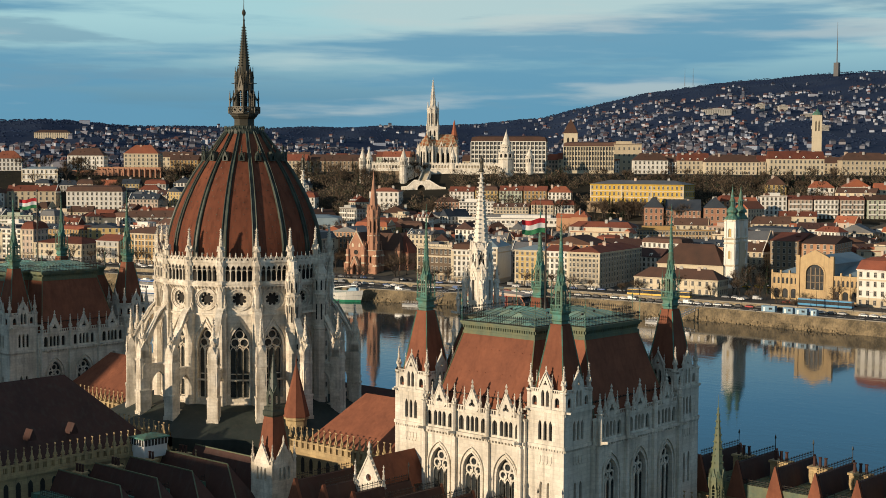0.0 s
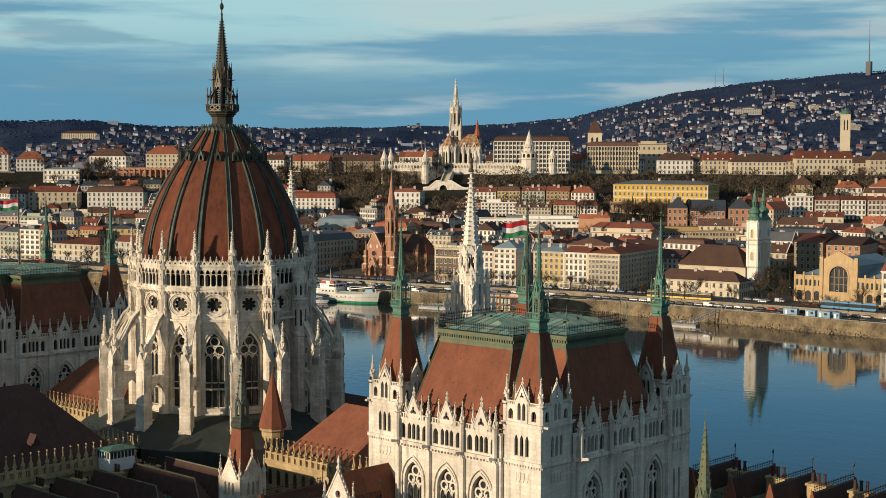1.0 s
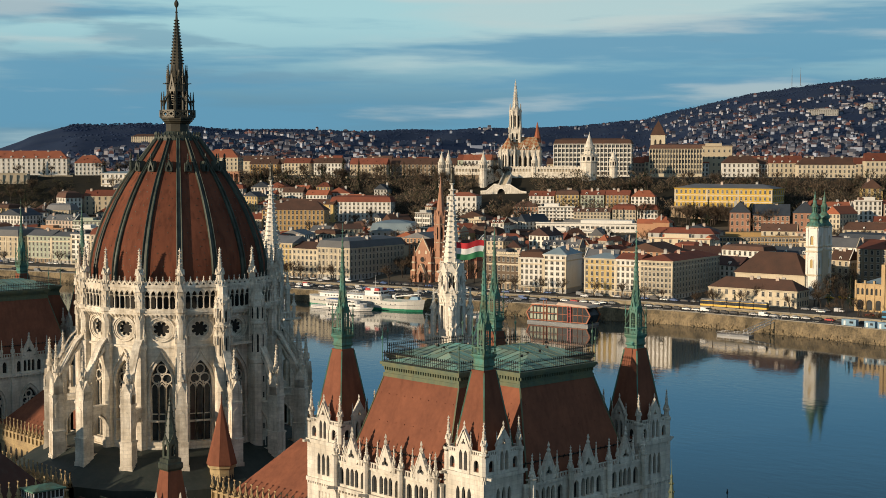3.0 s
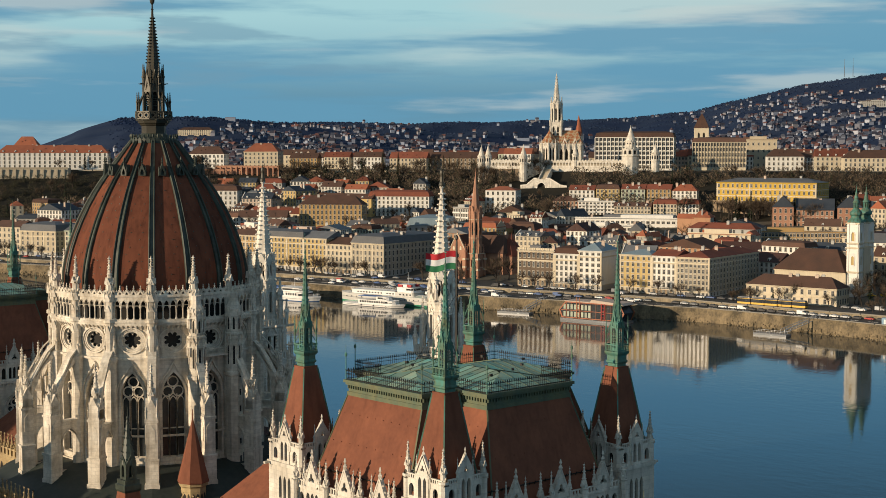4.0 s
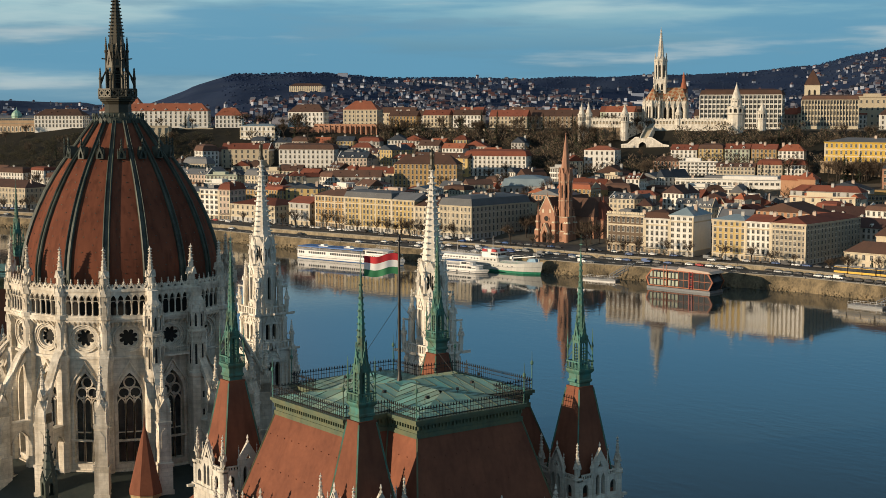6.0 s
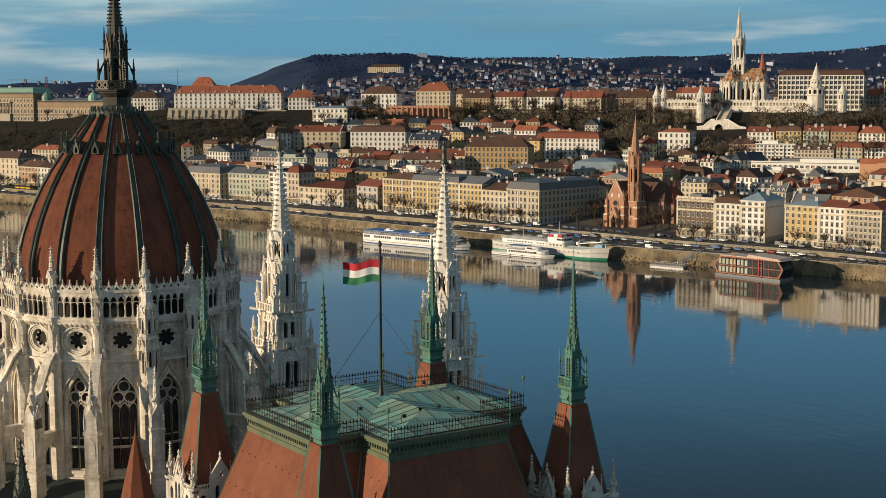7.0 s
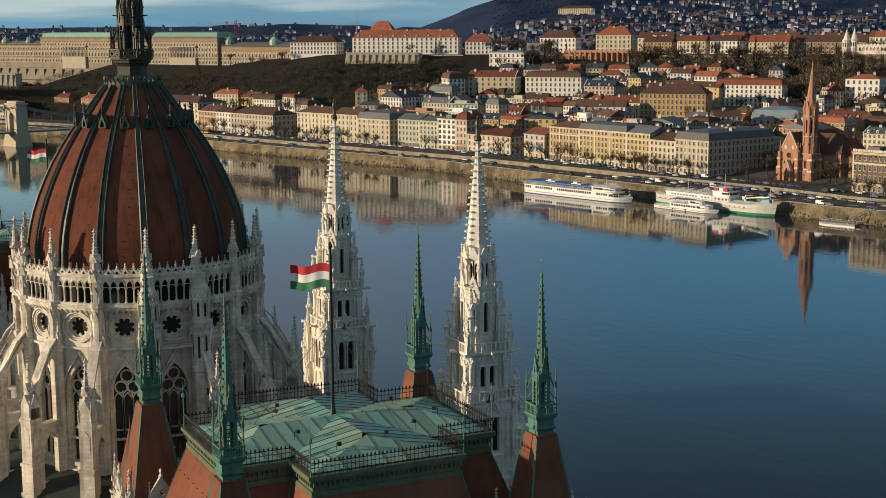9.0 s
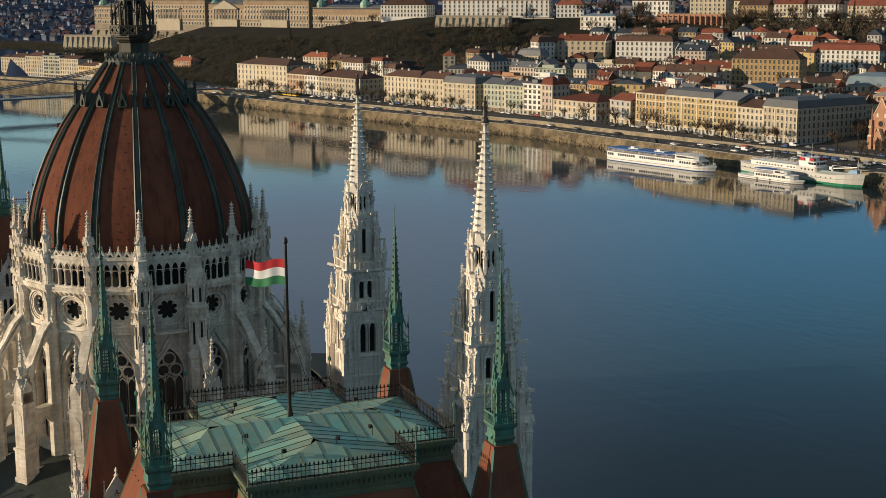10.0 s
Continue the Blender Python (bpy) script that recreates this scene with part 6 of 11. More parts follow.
def court_gable(x, y, z, turn):
    """A free-standing white stone gable with crockets and pinnacles."""
    t = thing("court_gable", "white stone gable with a round window and pinnacles", "gable", Matrix.Translation((x, y, z)) @ spin(turn))
    g = Geo()
    panel(g, -2.6, 2.6, -8, 0, [(-1.5 + 1.0 * i, 0.6, -3.4, -1.6, -1.0) for i in range(4)], -0.4, 0.2)
    ring = [(math.cos(2 * math.pi * i / 12 + math.pi / 2), math.sin(2 * math.pi * i / 12 + math.pi / 2)) for i in range(12)]
    outer = []
    for dx, dz in ring:
        r = 9.0
        for nx, nz, c in ((0, -1, 1.4), (0.86, 0.51, 1.52), (-0.86, 0.51, 1.52)):
            q = dx * nx + dz * nz
            if q > 1e-6:
                r = min(r, c / q)
        outer.append((dx * r, 1.4 + dz * r))
    g.gable_ring(outer[::-1], [(0.5 * a, 1.4 + 0.5 * b) for a, b in ring][::-1], -0.3, 0.15)
    for s in (-1, 1):
        g.bar((s * 2.6, 0, 0.0), (0, 0, 4.5), 0.5, 0.2)
        pinnacle(g, s * 2.7, 0, -1.5, 5.0, 0.42, 6, 4)
        for k in range(7):
            u = (k + 0.5) / 7
            g.turned(s * 2.6 * (1 - u), 0, [(0.04, 0.1 + 4.4 * u), (0.2, 0.3 + 4.4 * u), (0.04, 0.55 + 4.4 * u)], 5)
    g.turned(0, 0, [(0.12, 4.2), (0.4, 4.9), (0.12, 5.3), (0.28, 5.6), (0.06, 6.4)], 5)
    part("gable_wall", g, STONE_CLEAN, t)
    g = Geo()
    g.prism([(-2.5, -0.2), (2.5, -0.2), (0, 4.1)], -9.0, -0.42)
    part("gable_roof", g, RUST_ROOF, t, "brown-red sheet copper roof")


court_gable(53.0, -23.0, 24.0, 180)


def drum_terrace():
    """The low sandstone bay with pinnacles at the foot of the drum."""
    t = thing("drum_terrace", "sandstone terrace with small pinnacles below the drum", "terrace")
    g = Geo()
    g.box(6.0, 15.5, -24.6, -21.2, 14, 20.6)
    part("wall", g, SANDSTONE, t)
    g = Geo()
    pinnacled_parapet(g, (6.0, -24.6), (15.5, -24.6), 20.6, 1.25, 2.4)
    pinnacled_parapet(g, (15.5, -24.6), (15.5, -21.2), 20.6, 1.25, 2.4)
    part("parapet", g, SANDSTONE, t, "sandstone parapet with small pinnacles")


drum_terrace()

# ---- unseen blocks added east of the square, behind the walk, to cast shade ----
# the 84 m block is made up, to shade the south hall
for x0, x1, y0, y1, h in ((-78, 37, -235, -195, 56), (97, 227, -260, -215, 36), (-250, -150, -240, -200, 34), (-140, -87, -240, -214, 84)):
    g = Geo()
    g.box(x0, x1, y0, y1, 0, h)
    g.box(x0 - 0.6, x1 + 0.6, y0 - 0.6, y1 + 0.6, h - 1.2, h)
    solid("square_building", g, PLASTERS["stone"], "plain unseen block beyond the square, added to cast shade", "building")

# ---- river, banks and hills ----
WATER, LOWER, STREET = -10.0, -3.7, -2.0
BANK_X = [-2600, -1800, -1300, -1080, -960, -860, -640, -560, -345, -310, -240, -160, -60, 50, 200, 900, 2600]
BANK_Y = [-900, -280, 60, 180, 235, 264, 344, 358, 402, 414, 429, 441, 444, 450, 455, 470, 430]
FRONT = [(-2300, -330), (-1750, 0), (-1450, 160), (-1285, 258), (-1115, 350), (-1010, 460), (-930, 560), (-820, 650), (-695, 722), (-568, 792), (-440, 850), (-300, 960), (-100, 1180), (100, 1500)]


def bank(x):
    return np.interp(x, BANK_X, BANK_Y)


def bank_frame(x):
    """A point on the water's edge and the way inland from it."""
    d = (float(bank(x + 12)) - float(bank(x - 12))) / 24
    n = math.hypot(1, d)
    return Vector((x, float(bank(x)), 0)), Vector((1 / n, d / n, 0)), Vector((-d / n, 1 / n, 0))


def inland(x, v, z=0.0):
    p, _, n = bank_frame(x)
    q = p + n * v
    return Vector((q.x, q.y, z))


def quay_line(x):
    """How far inland the river wall stands where the bank is cut back at the landing."""
    return float(np.interp(x, [-330, -300, -235, -200, -160, -120], [0, 3, 11, 8, 3, 0]))


def wall_line(x):
    """How far inland the wall of the upper street stands: the lower quay widens at the moorings."""
    return float(np.interp(x, [-800, -690, -605, -550, -467, -400, -350, -310, -268, -235, -200], [19, 14, 16, 20, 24, 28, 25, 24, 27, 22, 19]))


def behind_front(x, y):
    """How far a place lies behind the brow of the castle hill (below nought: in front of it)."""
    x, y = np.asarray(x, float), np.asarray(y, float)
    best, sign = np.full(x.shape, 1e9), np.zeros(x.shape)
    for (ax, ay), (bx, by) in zip(FRONT, FRONT[1:]):
        dx, dy = bx - ax, by - ay
        t = np.clip(((x - ax) * dx + (y - ay) * dy) / (dx * dx + dy * dy), 0, 1)
        px, py = x - ax - t * dx, y - ay - t * dy
        d = np.hypot(px, py)
        s = np.sign(dx * py - dy * px)
        near = d < best
        sign = np.where(near, s, sign)
        best = np.where(near, d, best)
    return best * sign


RIDGE_A = [60, 100, 110, 116.7, 120.6, 124, 128.5, 132, 136.6, 143, 146, 148.5, 151.0, 152.6, 154.5, 157, 160, 164, 170, 180, 200]
RIDGE_Z = [300, 370, 362, 352, 320, 276, 196, 168, 152, 146, 145, 148, 143, 118, 75, 84, 92, 88, 84, 84, 80]
RIDGE_R = [4600, 4700, 4700, 4700, 4600, 4500, 4300, 4150, 4000, 3500, 3200, 3050, 3000, 3000, 3100, 4500, 4700, 4700, 4700, 4700, 4700]


def ground_height(x, y):
    x, y = np.asarray(x, float), np.asarray(y, float)
    d = behind_front(x, y)
    v = (y - bank(x)) * 0.95
    z = np.interp(d, [-420, -330, -230, -150, -90, -45, -8, 0, 210, 380, 900], [-1.5, 0.5, 6, 14, 26, 38, 52, 56, 57, 28, 22])
    z = np.where(x < -1080, np.minimum(z, np.interp(x, [-1140, -1080], [45, 57])), z)
    z = np.where(v < 230, np.minimum(z, np.interp(v, [60, 85, 150, 230], [-2.3, 3, 30, 58])), z)
    z = np.where(x > -330, np.minimum(z, np.interp(x, [-330, -100, 300], [57, 40, 25])), z)
    r, a = np.hypot(x - 180, y + 100), np.degrees(np.arctan2(y + 100, x - 180)) % 360
    R, Z = np.interp(a, RIDGE_A, RIDGE_R), np.interp(a, RIDGE_A, RIDGE_Z)
    u = np.clip((r - 1450) / (R - 1450), 0, 1.2)
    rough = 9 * np.sin(x * 0.0061 + y * 0.0043) + 7 * np.sin(x * 0.0117 - y * 0.0091) + 4 * np.sin(x * 0.026 + y * 0.021)
    hill = 22 + (Z - 22) * np.where(u < 1, u ** 1.25, 1 - (u - 1) * 0.9) + rough * np.clip(u * 1.6, 0, 1) * np.clip((1.06 - u) * 4, 0.25, 1)
    z = np.where(u > 0, np.maximum(z * (u < 0.02) + hill * (u >= 0.02), hill), z)
    # river bed and the Pest side
    z = np.where(v < 56, np.interp(v, [26, 42], [-16, -2.3]), z)
    pest = np.interp(x, [-1500, -1000, -500, -150, 400], [-420, -190, -30, 64, 70])
    z = np.where((v < 30) & (y < pest + 12) & (x > -1900), np.interp(y - pest, [0, 8], [0, -16]), z)
    return z


def land():
    angles = np.concatenate([np.arange(90, 186, 0.22), np.arange(186, 450, 4)])
    radii = np.concatenate([[0.0], np.geomspace(60, 350, 14), np.linspace(380, 1500, 130), np.geomspace(1530, 4900, 70)])
    A, R = np.meshgrid(np.radians(angles), radii[1:])
    X, Y = 180 + R * np.cos(A), -100 + R * np.sin(A)
    Z = ground_height(X, Y)
    n = len(angles)
    vs = np.stack([X.ravel(), Y.ravel(), Z.ravel()], 1)
    vs = np.concatenate([[[180, -100, 0.0]], vs])
    k = np.arange(len(radii) - 2)[:, None] * n + 1
    j = np.arange(n)[None, :]
    j2 = (j + 1) % n
    quads = np.stack([k + j, k + n + j, k + n + j2, k + j2], -1).reshape(-1, 4)
    fs = [tuple(q) for q in quads.tolist()] + [(0, 1 + i, 1 + (i + 1) % n) for i in range(n)]
    me = bpy.data.meshes.new("ground")
    me.from_pydata([tuple(p) for p in vs.tolist()], [], fs)
    me.materials.append(GROUND)
    me.materials.append(HAZY_WOODS)
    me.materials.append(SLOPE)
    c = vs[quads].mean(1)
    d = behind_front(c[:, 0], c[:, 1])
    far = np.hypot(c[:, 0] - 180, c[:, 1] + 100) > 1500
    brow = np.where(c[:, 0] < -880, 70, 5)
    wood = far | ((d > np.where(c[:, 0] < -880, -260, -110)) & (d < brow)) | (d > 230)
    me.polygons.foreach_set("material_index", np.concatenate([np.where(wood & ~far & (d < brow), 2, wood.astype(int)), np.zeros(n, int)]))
    me.polygons.foreach_set("use_smooth", np.ones(len(me.polygons), bool))
    ob = new("ground", me)
    return tagged(ob, "town ground rising to wooded winter hills", "ground", kind="structure")


land()


def strip(name, a, b, mat, label, x0=-1500, x1=420, step=12):
    """A band that follows the bank, from (inland, height) a to b."""
    g, rows = Geo(), []
    xs = np.arange(x0, x1, step)
    for x in xs:
        va, vb = (k(x) if callable(k) else k for k in (a[0], b[0]))
        rows.append((inland(x, va, a[1]), inland(x, vb, b[1])))
    n = len(rows)
    g.add([tuple(r[0]) for r in rows] + [tuple(r[1]) for r in rows], [(i, i + 1, n + i + 1, n + i) for i in range(n - 1)])
    return solid(name, g, mat, label, kind="structure")


strip("quay_wall", (lambda x: quay_line(x) - 2.4, WATER - 3), (lambda x: quay_line(x) + 0.6, LOWER), QUAY_STONE, "sloping stone river wall with stains")
strip("road", (lambda x: quay_line(x) + 0.6, LOWER), (wall_line, LOWER + 0.1), ASPHALT, "asphalt road on the lower quay")
strip("retaining_wall", (wall_line, LOWER + 0.1), (lambda x: wall_line(x) + 0.4, STREET + 0.2), WALL_STONE, "pale stone retaining wall of the upper street")
strip("pavement", (lambda x: wall_line(x) + 0.4, STREET + 0.2), (lambda x: wall_line(x) + 4.0, STREET + 0.15), PAVING, "paved promenade along the upper quay")
strip("street", (lambda x: wall_line(x) + 4.0, STREET), (62, STREET + 0.1), ASPHALT, "asphalt street before the river front")


def parapet():
    for line, z, h, name in ((lambda x: wall_line(x) + 0.6, STREET + 0.2, 0.55, "quay_parapet"), (lambda x: quay_line(x) + 1.2, LOWER, 0.45, "kerb_wall")):
        g = Geo()
        for x in np.arange(-1300, 380, 14):
            a, b = inland(x, line(x), z + h / 2), inland(x + 13.6, line(x + 13.6), z + h / 2)
            g.bar(a, b, 0.5, h)
        solid(name, g, PAVING, "low pale stone wall along the quay", kind="structure")
    # lane lines of the lower road and the broken stones along the water
    g = Geo()
    for x in np.arange(-1050, -20, 9.0):
        v = (wall_line(x) + quay_line(x)) * 0.5
        a, b = inland(x, v, LOWER + 0.1), inland(x + 4.5, v, LOWER + 0.1)
        g.bar(a, b, 0.28, 0.03)
    solid("lane_marking", g, PAINTS[0], "broken white lane line on the lower road", "road marking", kind="structure")
    rnd = random.Random(71)
    g = Geo()
    for _ in range(2600):
        x = rnd.uniform(-1080, -100)
        u = rnd.random()
        p = inland(x, quay_line(x) - 1.6 + 1.4 * u + rnd.uniform(-0.7, 0.2), WATER + 0.1 + 2.3 * u * u)
        r = rnd.uniform(0.35, 1.0)
        g.m = Matrix.Translation(p) @ spin(rnd.uniform(0, 360)) @ Matrix.Diagonal((1, rnd.uniform(0.6, 1), rnd.uniform(0.45, 0.8), 1))
        g.loft([[(-r, -r * 0.7, -r), (r * 0.8, -r, -r), (r, r * 0.8, -r), (-r * 0.8, r, -r)], [(-r * 0.6, -r * 0.4, r * 0.6), (r * 0.4, -r * 0.6, r * 0.75), (r * 0.6, r * 0.4, r * 0.5), (-r * 0.4, r * 0.6, r * 0.7)]])
    solid("bank_stones", g, QUAY_STONE, "tumbled stones along the foot of the quay", "stones", kind="stuff")


parapet()


def water():
    g = Geo()
    g.add([(-4500, -2500, WATER), (2500, -2500, WATER), (2500, 520, WATER), (-4500, 520, WATER)], [(0, 1, 2, 3)])
    m = bpy.data.materials.new("river_water")
    m.use_nodes = True
    nd, ln = m.node_tree.nodes, m.node_tree.links
    b = nd["Principled BSDF"]
    b.inputs["Base Color"].default_value = (0.018, 0.032, 0.036, 1)
    b.inputs["Roughness"].default_value, b.inputs["IOR"].default_value = 0.05, 1.333
    ge, mp = nd.new("ShaderNodeNewGeometry"), nd.new("ShaderNodeMapping")
    ln.new(ge.outputs["Position"], mp.inputs[0])
    mp.inputs["Scale"].default_value = (0.5, 0.9, 1)
    hs = []
    for sc, de in ((0.35, 4), (0.02, 3)):
        n = nd.new("ShaderNodeTexNoise")
        n.inputs["Scale"].default_value, n.inputs["Detail"].default_value = sc, de
        ln.new(mp.outputs[0], n.inputs["Vector"])
        hs.append(n)
    # calm and ruffled stretches
    mr = nd.new("ShaderNodeMapRange")
    mr.inputs[1].default_value, mr.inputs[2].default_value, mr.inputs[3].default_value, mr.inputs[4].default_value = 0.4, 0.65, 0.35, 1.0
    ln.new(hs[1].outputs[0], mr.inputs[0])
    mu = nd.new("ShaderNodeMath")
    mu.operation = "MULTIPLY"
    ln.new(hs[0].outputs[0], mu.inputs[0])
    ln.new(mr.outputs[0], mu.inputs[1])
    bp = nd.new("ShaderNodeBump")
    bp.inputs["Strength"].default_value, bp.inputs["Distance"].default_value = 0.42, 0.11
    ln.new(mu.outputs[0], bp.inputs["Height"])
    ln.new(bp.outputs[0], b.inputs["Normal"])
    solid("water", g, m, "calm blue river with faint ripples", "river", kind="structure")


water()

# ---- houses ----
WINDOW_MESHES = {}


def window_mesh(w, h, arched=False):
    key = (round(w, 1), round(h, 1), arched)
    if key not in WINDOW_MESHES:
        g = Geo()
        apex = h + (w * 0.35 if arched else 0)
        g.s = 0
        hood(g, 0, w, 0, h, max(apex, h + 0.02), 0.13, -0.12, 0.05, 2)
        g.box(-w / 2 - 0.25, w / 2 + 0.25, -0.26, 0.05, -0.25, -0.12)
        g.box(-w / 2 - 0.25, w / 2 + 0.25, -0.22, 0.05, apex + 0.2, apex + 0.36)
        g.box(-0.035, 0.035, -0.06, 0.0, 0, h)
        g.box(-w / 2, w / 2, -0.06, 0.0, h * 0.64, h * 0.64 + 0.06)
        g.s = 1
        g.prism(window_outline(0, w, 0, h, max(apex, h + 0.02), 2), -0.03, 0.02)
        WINDOW_MESHES[key] = mesh_of("window", g, FRAME_PAINT, WIN_GLASS)
    return WINDOW_MESHES[key]


def frame_2d(a, b):
    """A house's own frame: x along its front from a to b, y into the house."""
    d = Vector((b[0] - a[0], b[1] - a[1], 0))
    m = Matrix.Translation((a[0], a[1], 0)) @ Matrix.Rotation(math.atan2(d.y, d.x), 4, "Z")
    return m, d.length


def roof_geo(style, L, D, z, rh, over=0.5):
    g = Geo()
    x0, x1, y0, y1 = -over, L + over, -over, D + over
    if style == "hip":
        hip_roof(g, x0, x1, y0, y1, z, z + rh, min(D, L) * 0.45, "x" if L >= D else "y")
    elif style == "gable":
        hip_roof(g, x0, x1, y0, y1, z, z + rh, 0.01, "x")
    elif style == "gable_front":
        hip_roof(g, x0, x1, y0, y1, z, z + rh, 0.01, "y")
    elif style == "mansard":
        i = rh * 0.3
        r = [[(x0, y0, z), (x1, y0, z), (x1, y1, z), (x0, y1, z)], [(x0 + i, y0 + i, z + rh * 0.75), (x1 - i, y0 + i, z + rh * 0.75), (x1 - i, y1 - i, z + rh * 0.75), (x0 + i, y1 - i, z + rh * 0.75)]]
        k = min(L, D) * 0.35
        r.append([(x0 + k, y0 + k, z + rh), (x1 - k, y0 + k, z + rh), (x1 - k, y1 - k, z + rh), (x0 + k, y1 - k, z + rh)])
        g.loft(r)
    else:
        g.box(x0, x1, y0, y1, z, z + 0.3)
        g.box(L * 0.2, L * 0.5, D * 0.3, D * 0.7, z + 0.3, z + 2.4)
    return g


def house(label, a, b, depth, z0, h, floors, bays, plaster, roof, style="hip", rh=5.0, side_bays=0, arched=False, base=None, win=(1.3, 2.25), dormers=0, balconies=0, name="town_house", group="", category="house", skip=0, single=True, chimneys=2, seed=0, wide=0.55, loggia=False, party=0, wing=0, balustrade=False):
    rnd = random.Random(seed)
    m, L = frame_2d(a, b)
    t = thing(name, label, category, m, group)
    t.location.z = z0
    g = Geo()
    g.box(0, L, 0, depth, -6, h)
    wing_x = None
    if wing:
        # a lower wing along one side of the yard behind
        ww, wd = min(L * 0.45, 7.5), rnd.uniform(7, 14)
        wing_x = (0.0, ww) if wing < 0 else (L - ww, L)
        g.box(wing_x[0] + 0.05, wing_x[1] - 0.05, depth - 0.3, depth + wd, -6, h * 0.94)
    if style == "flat" and not single:
        a = rnd.uniform(0.1, 0.4) * L
        g.box(a, a + L * 0.4, depth * 0.25, depth * 0.8, h, h + rnd.uniform(2.4, 3.4))
        g.box(-0.35, L + 0.35, -0.35, 0.0, h, h + 0.95)
    fl = h / floors
    paint = PLASTERS[plaster] if isinstance(plaster, str) else plaster
    part("wall", g, paint, t)
    g = Geo()
    o = 0.5 if single else 0.35
    g.loft([[(-p, -p, z), (L + p, -p, z), (L + p, depth + p, z), (-p, depth + p, z)] for p, z in ((0.02, h - 1.0), (0.16, h - 0.9), (0.16, h - 0.5), (o, h - 0.3), (o, h + 0.02))])
    if single:
        part("cornice", g, PLASTERS["cream"] if single and (plaster is DARK_STUCCO or plaster in ("ochre", "yellow", "terracotta", "stone", "beige")) else paint, t)
    for k in range(1, floors):
        if single and k in (1, floors - 1):
            g = Geo()
            g.box(-0.08, L + 0.08, -0.3, depth, fl * k - 0.35, fl * k)
            g.box(-0.04, L + 0.04, -0.16, depth, fl * k - 0.75, fl * k - 0.35)
            part("string_course", g, PLASTERS["cream"], t)
    if single and not loggia:
        for x in ([0.45, L - 0.45] if L < 24 else [0.45, L * 0.34, L * 0.66, L - 0.45]):
            g = Geo()
            g.box(x - 0.45, x + 0.45, -0.2, 0.3, fl, h - 1.0)
            part("pilaster", g, PLASTERS["cream"], t)
    if balustrade:
        # a cream attic with sunk panels and small dark vents over the cornice
        for k in range(int(L / 2.6)):
            g = Geo()
            x = L * (k + 0.5) / int(L / 2.6)
            g.box(x - 1.3, x + 1.3, -0.45, -0.1, h, h + 1.5)
            g.box(x - 0.14, x + 0.14, -0.6, -0.1, h, h + 1.75)
            part("attic_panel", g, PLASTERS["cream"], t)
            g = Geo()
            g.box(x - 0.55, x + 0.55, -0.5, -0.3, h - 2.1, h - 1.3)
            part("attic_vent", g, WIN_GLASS, t)
    if party and style in ("gable", "mansard", "flat"):
        g = Geo()
        g.m = Matrix.Translation((L if party > 0 else 0, 0, 0)) @ spin(90)
        top = h + (rh if style != "flat" else 0.6)
        g.prism([(-0.1, h - 1.5), (depth + 0.1, h - 1.5), (depth + 0.1, h + 0.6), (depth * 0.5, top + 0.7), (-0.1, h + 0.6)], -0.3, 0.12)
        part("party_wall", g, PLASTERS["white" if rnd.random() < 0.4 else "beige"], t)
    if base:
        g = Geo()
        g.box(-0.06, L + 0.06, -0.1, depth * 0.98, -6, fl * 0.98)
        part("ground_storey", g, PLASTERS[base], t)
    rg = roof_geo(style, L, depth, h, rh)
    if wing_x:
        hip_roof(rg, wing_x[0] - 0.3, wing_x[1] + 0.3, depth - 1.0, depth + wd + 0.3, h * 0.94, h * 0.94 + min(rh, 3.2), 0.01, "y")
    if not single and style in ("gable", "hip", "mansard"):
        # skylights and roof hatches
        for _ in range(rnd.choice([0, 1, 2, 3])):
            x, u = rnd.uniform(0.12, 0.88) * L, rnd.uniform(0.25, 0.6)
            y, z = depth * 0.5 * u, h + rh * u
            rg.box(x - 0.5, x + 0.5, y - 0.5, y + 0.7, z - 0.3, z + 0.75)
    part("roof", rg, roof, t)
    me = window_mesh(min(win[0], L / bays * wide), min(win[1], fl * 0.62), arched)
    spots = []
    for k in range(floors):
        for i in range(bays):
            spots.append(Matrix.Translation((L * (i + 0.5) / bays, -0.02 if not (base and k == 0) else -0.12, fl * k + fl * 0.22)))
        for i in range(side_bays):
            spots.append(Matrix.Translation((L + (0.02 if not (base and k == 0) else 0.08), depth * (i + 0.5) / side_bays, fl * k + fl * 0.22)) @ spin(90))
    if single:
        for s in spots:
            part("window", me, None, t, "", s)
    else:
        g = Geo()
        mv = [v.co.copy() for v in me.vertices]
        mf = [(tuple(p.vertices), p.material_index) for p in me.polygons]
        for s in spots:
            n = len(g.v)
            g.v += [tuple(s @ v) for v in mv]
            g.f += [tuple(n + i for i in f) for f, _ in mf]
            g.k += [q for _, q in mf]
        part("window_grid", g, [FRAME_PAINT, WIN_GLASS], t)
        tagged(t.children[-1], kind="stuff")
    for k in range(1, floors if loggia else 0):
        g = Geo()
        for i in range(max(1, int(L / 6.5))):
            x0, x1 = L * i / max(1, int(L / 6.5)) + 0.5, L * (i + 1) / max(1, int(L / 6.5)) - 0.5
            g.box(x0, x1, -1.5, 0.0, fl * k - 0.18, fl * k)
            g.box(x0, x1, -1.5, -1.38, fl * k, fl * k + 1.0)
        part("balcony", g, PLASTERS["white"], t)
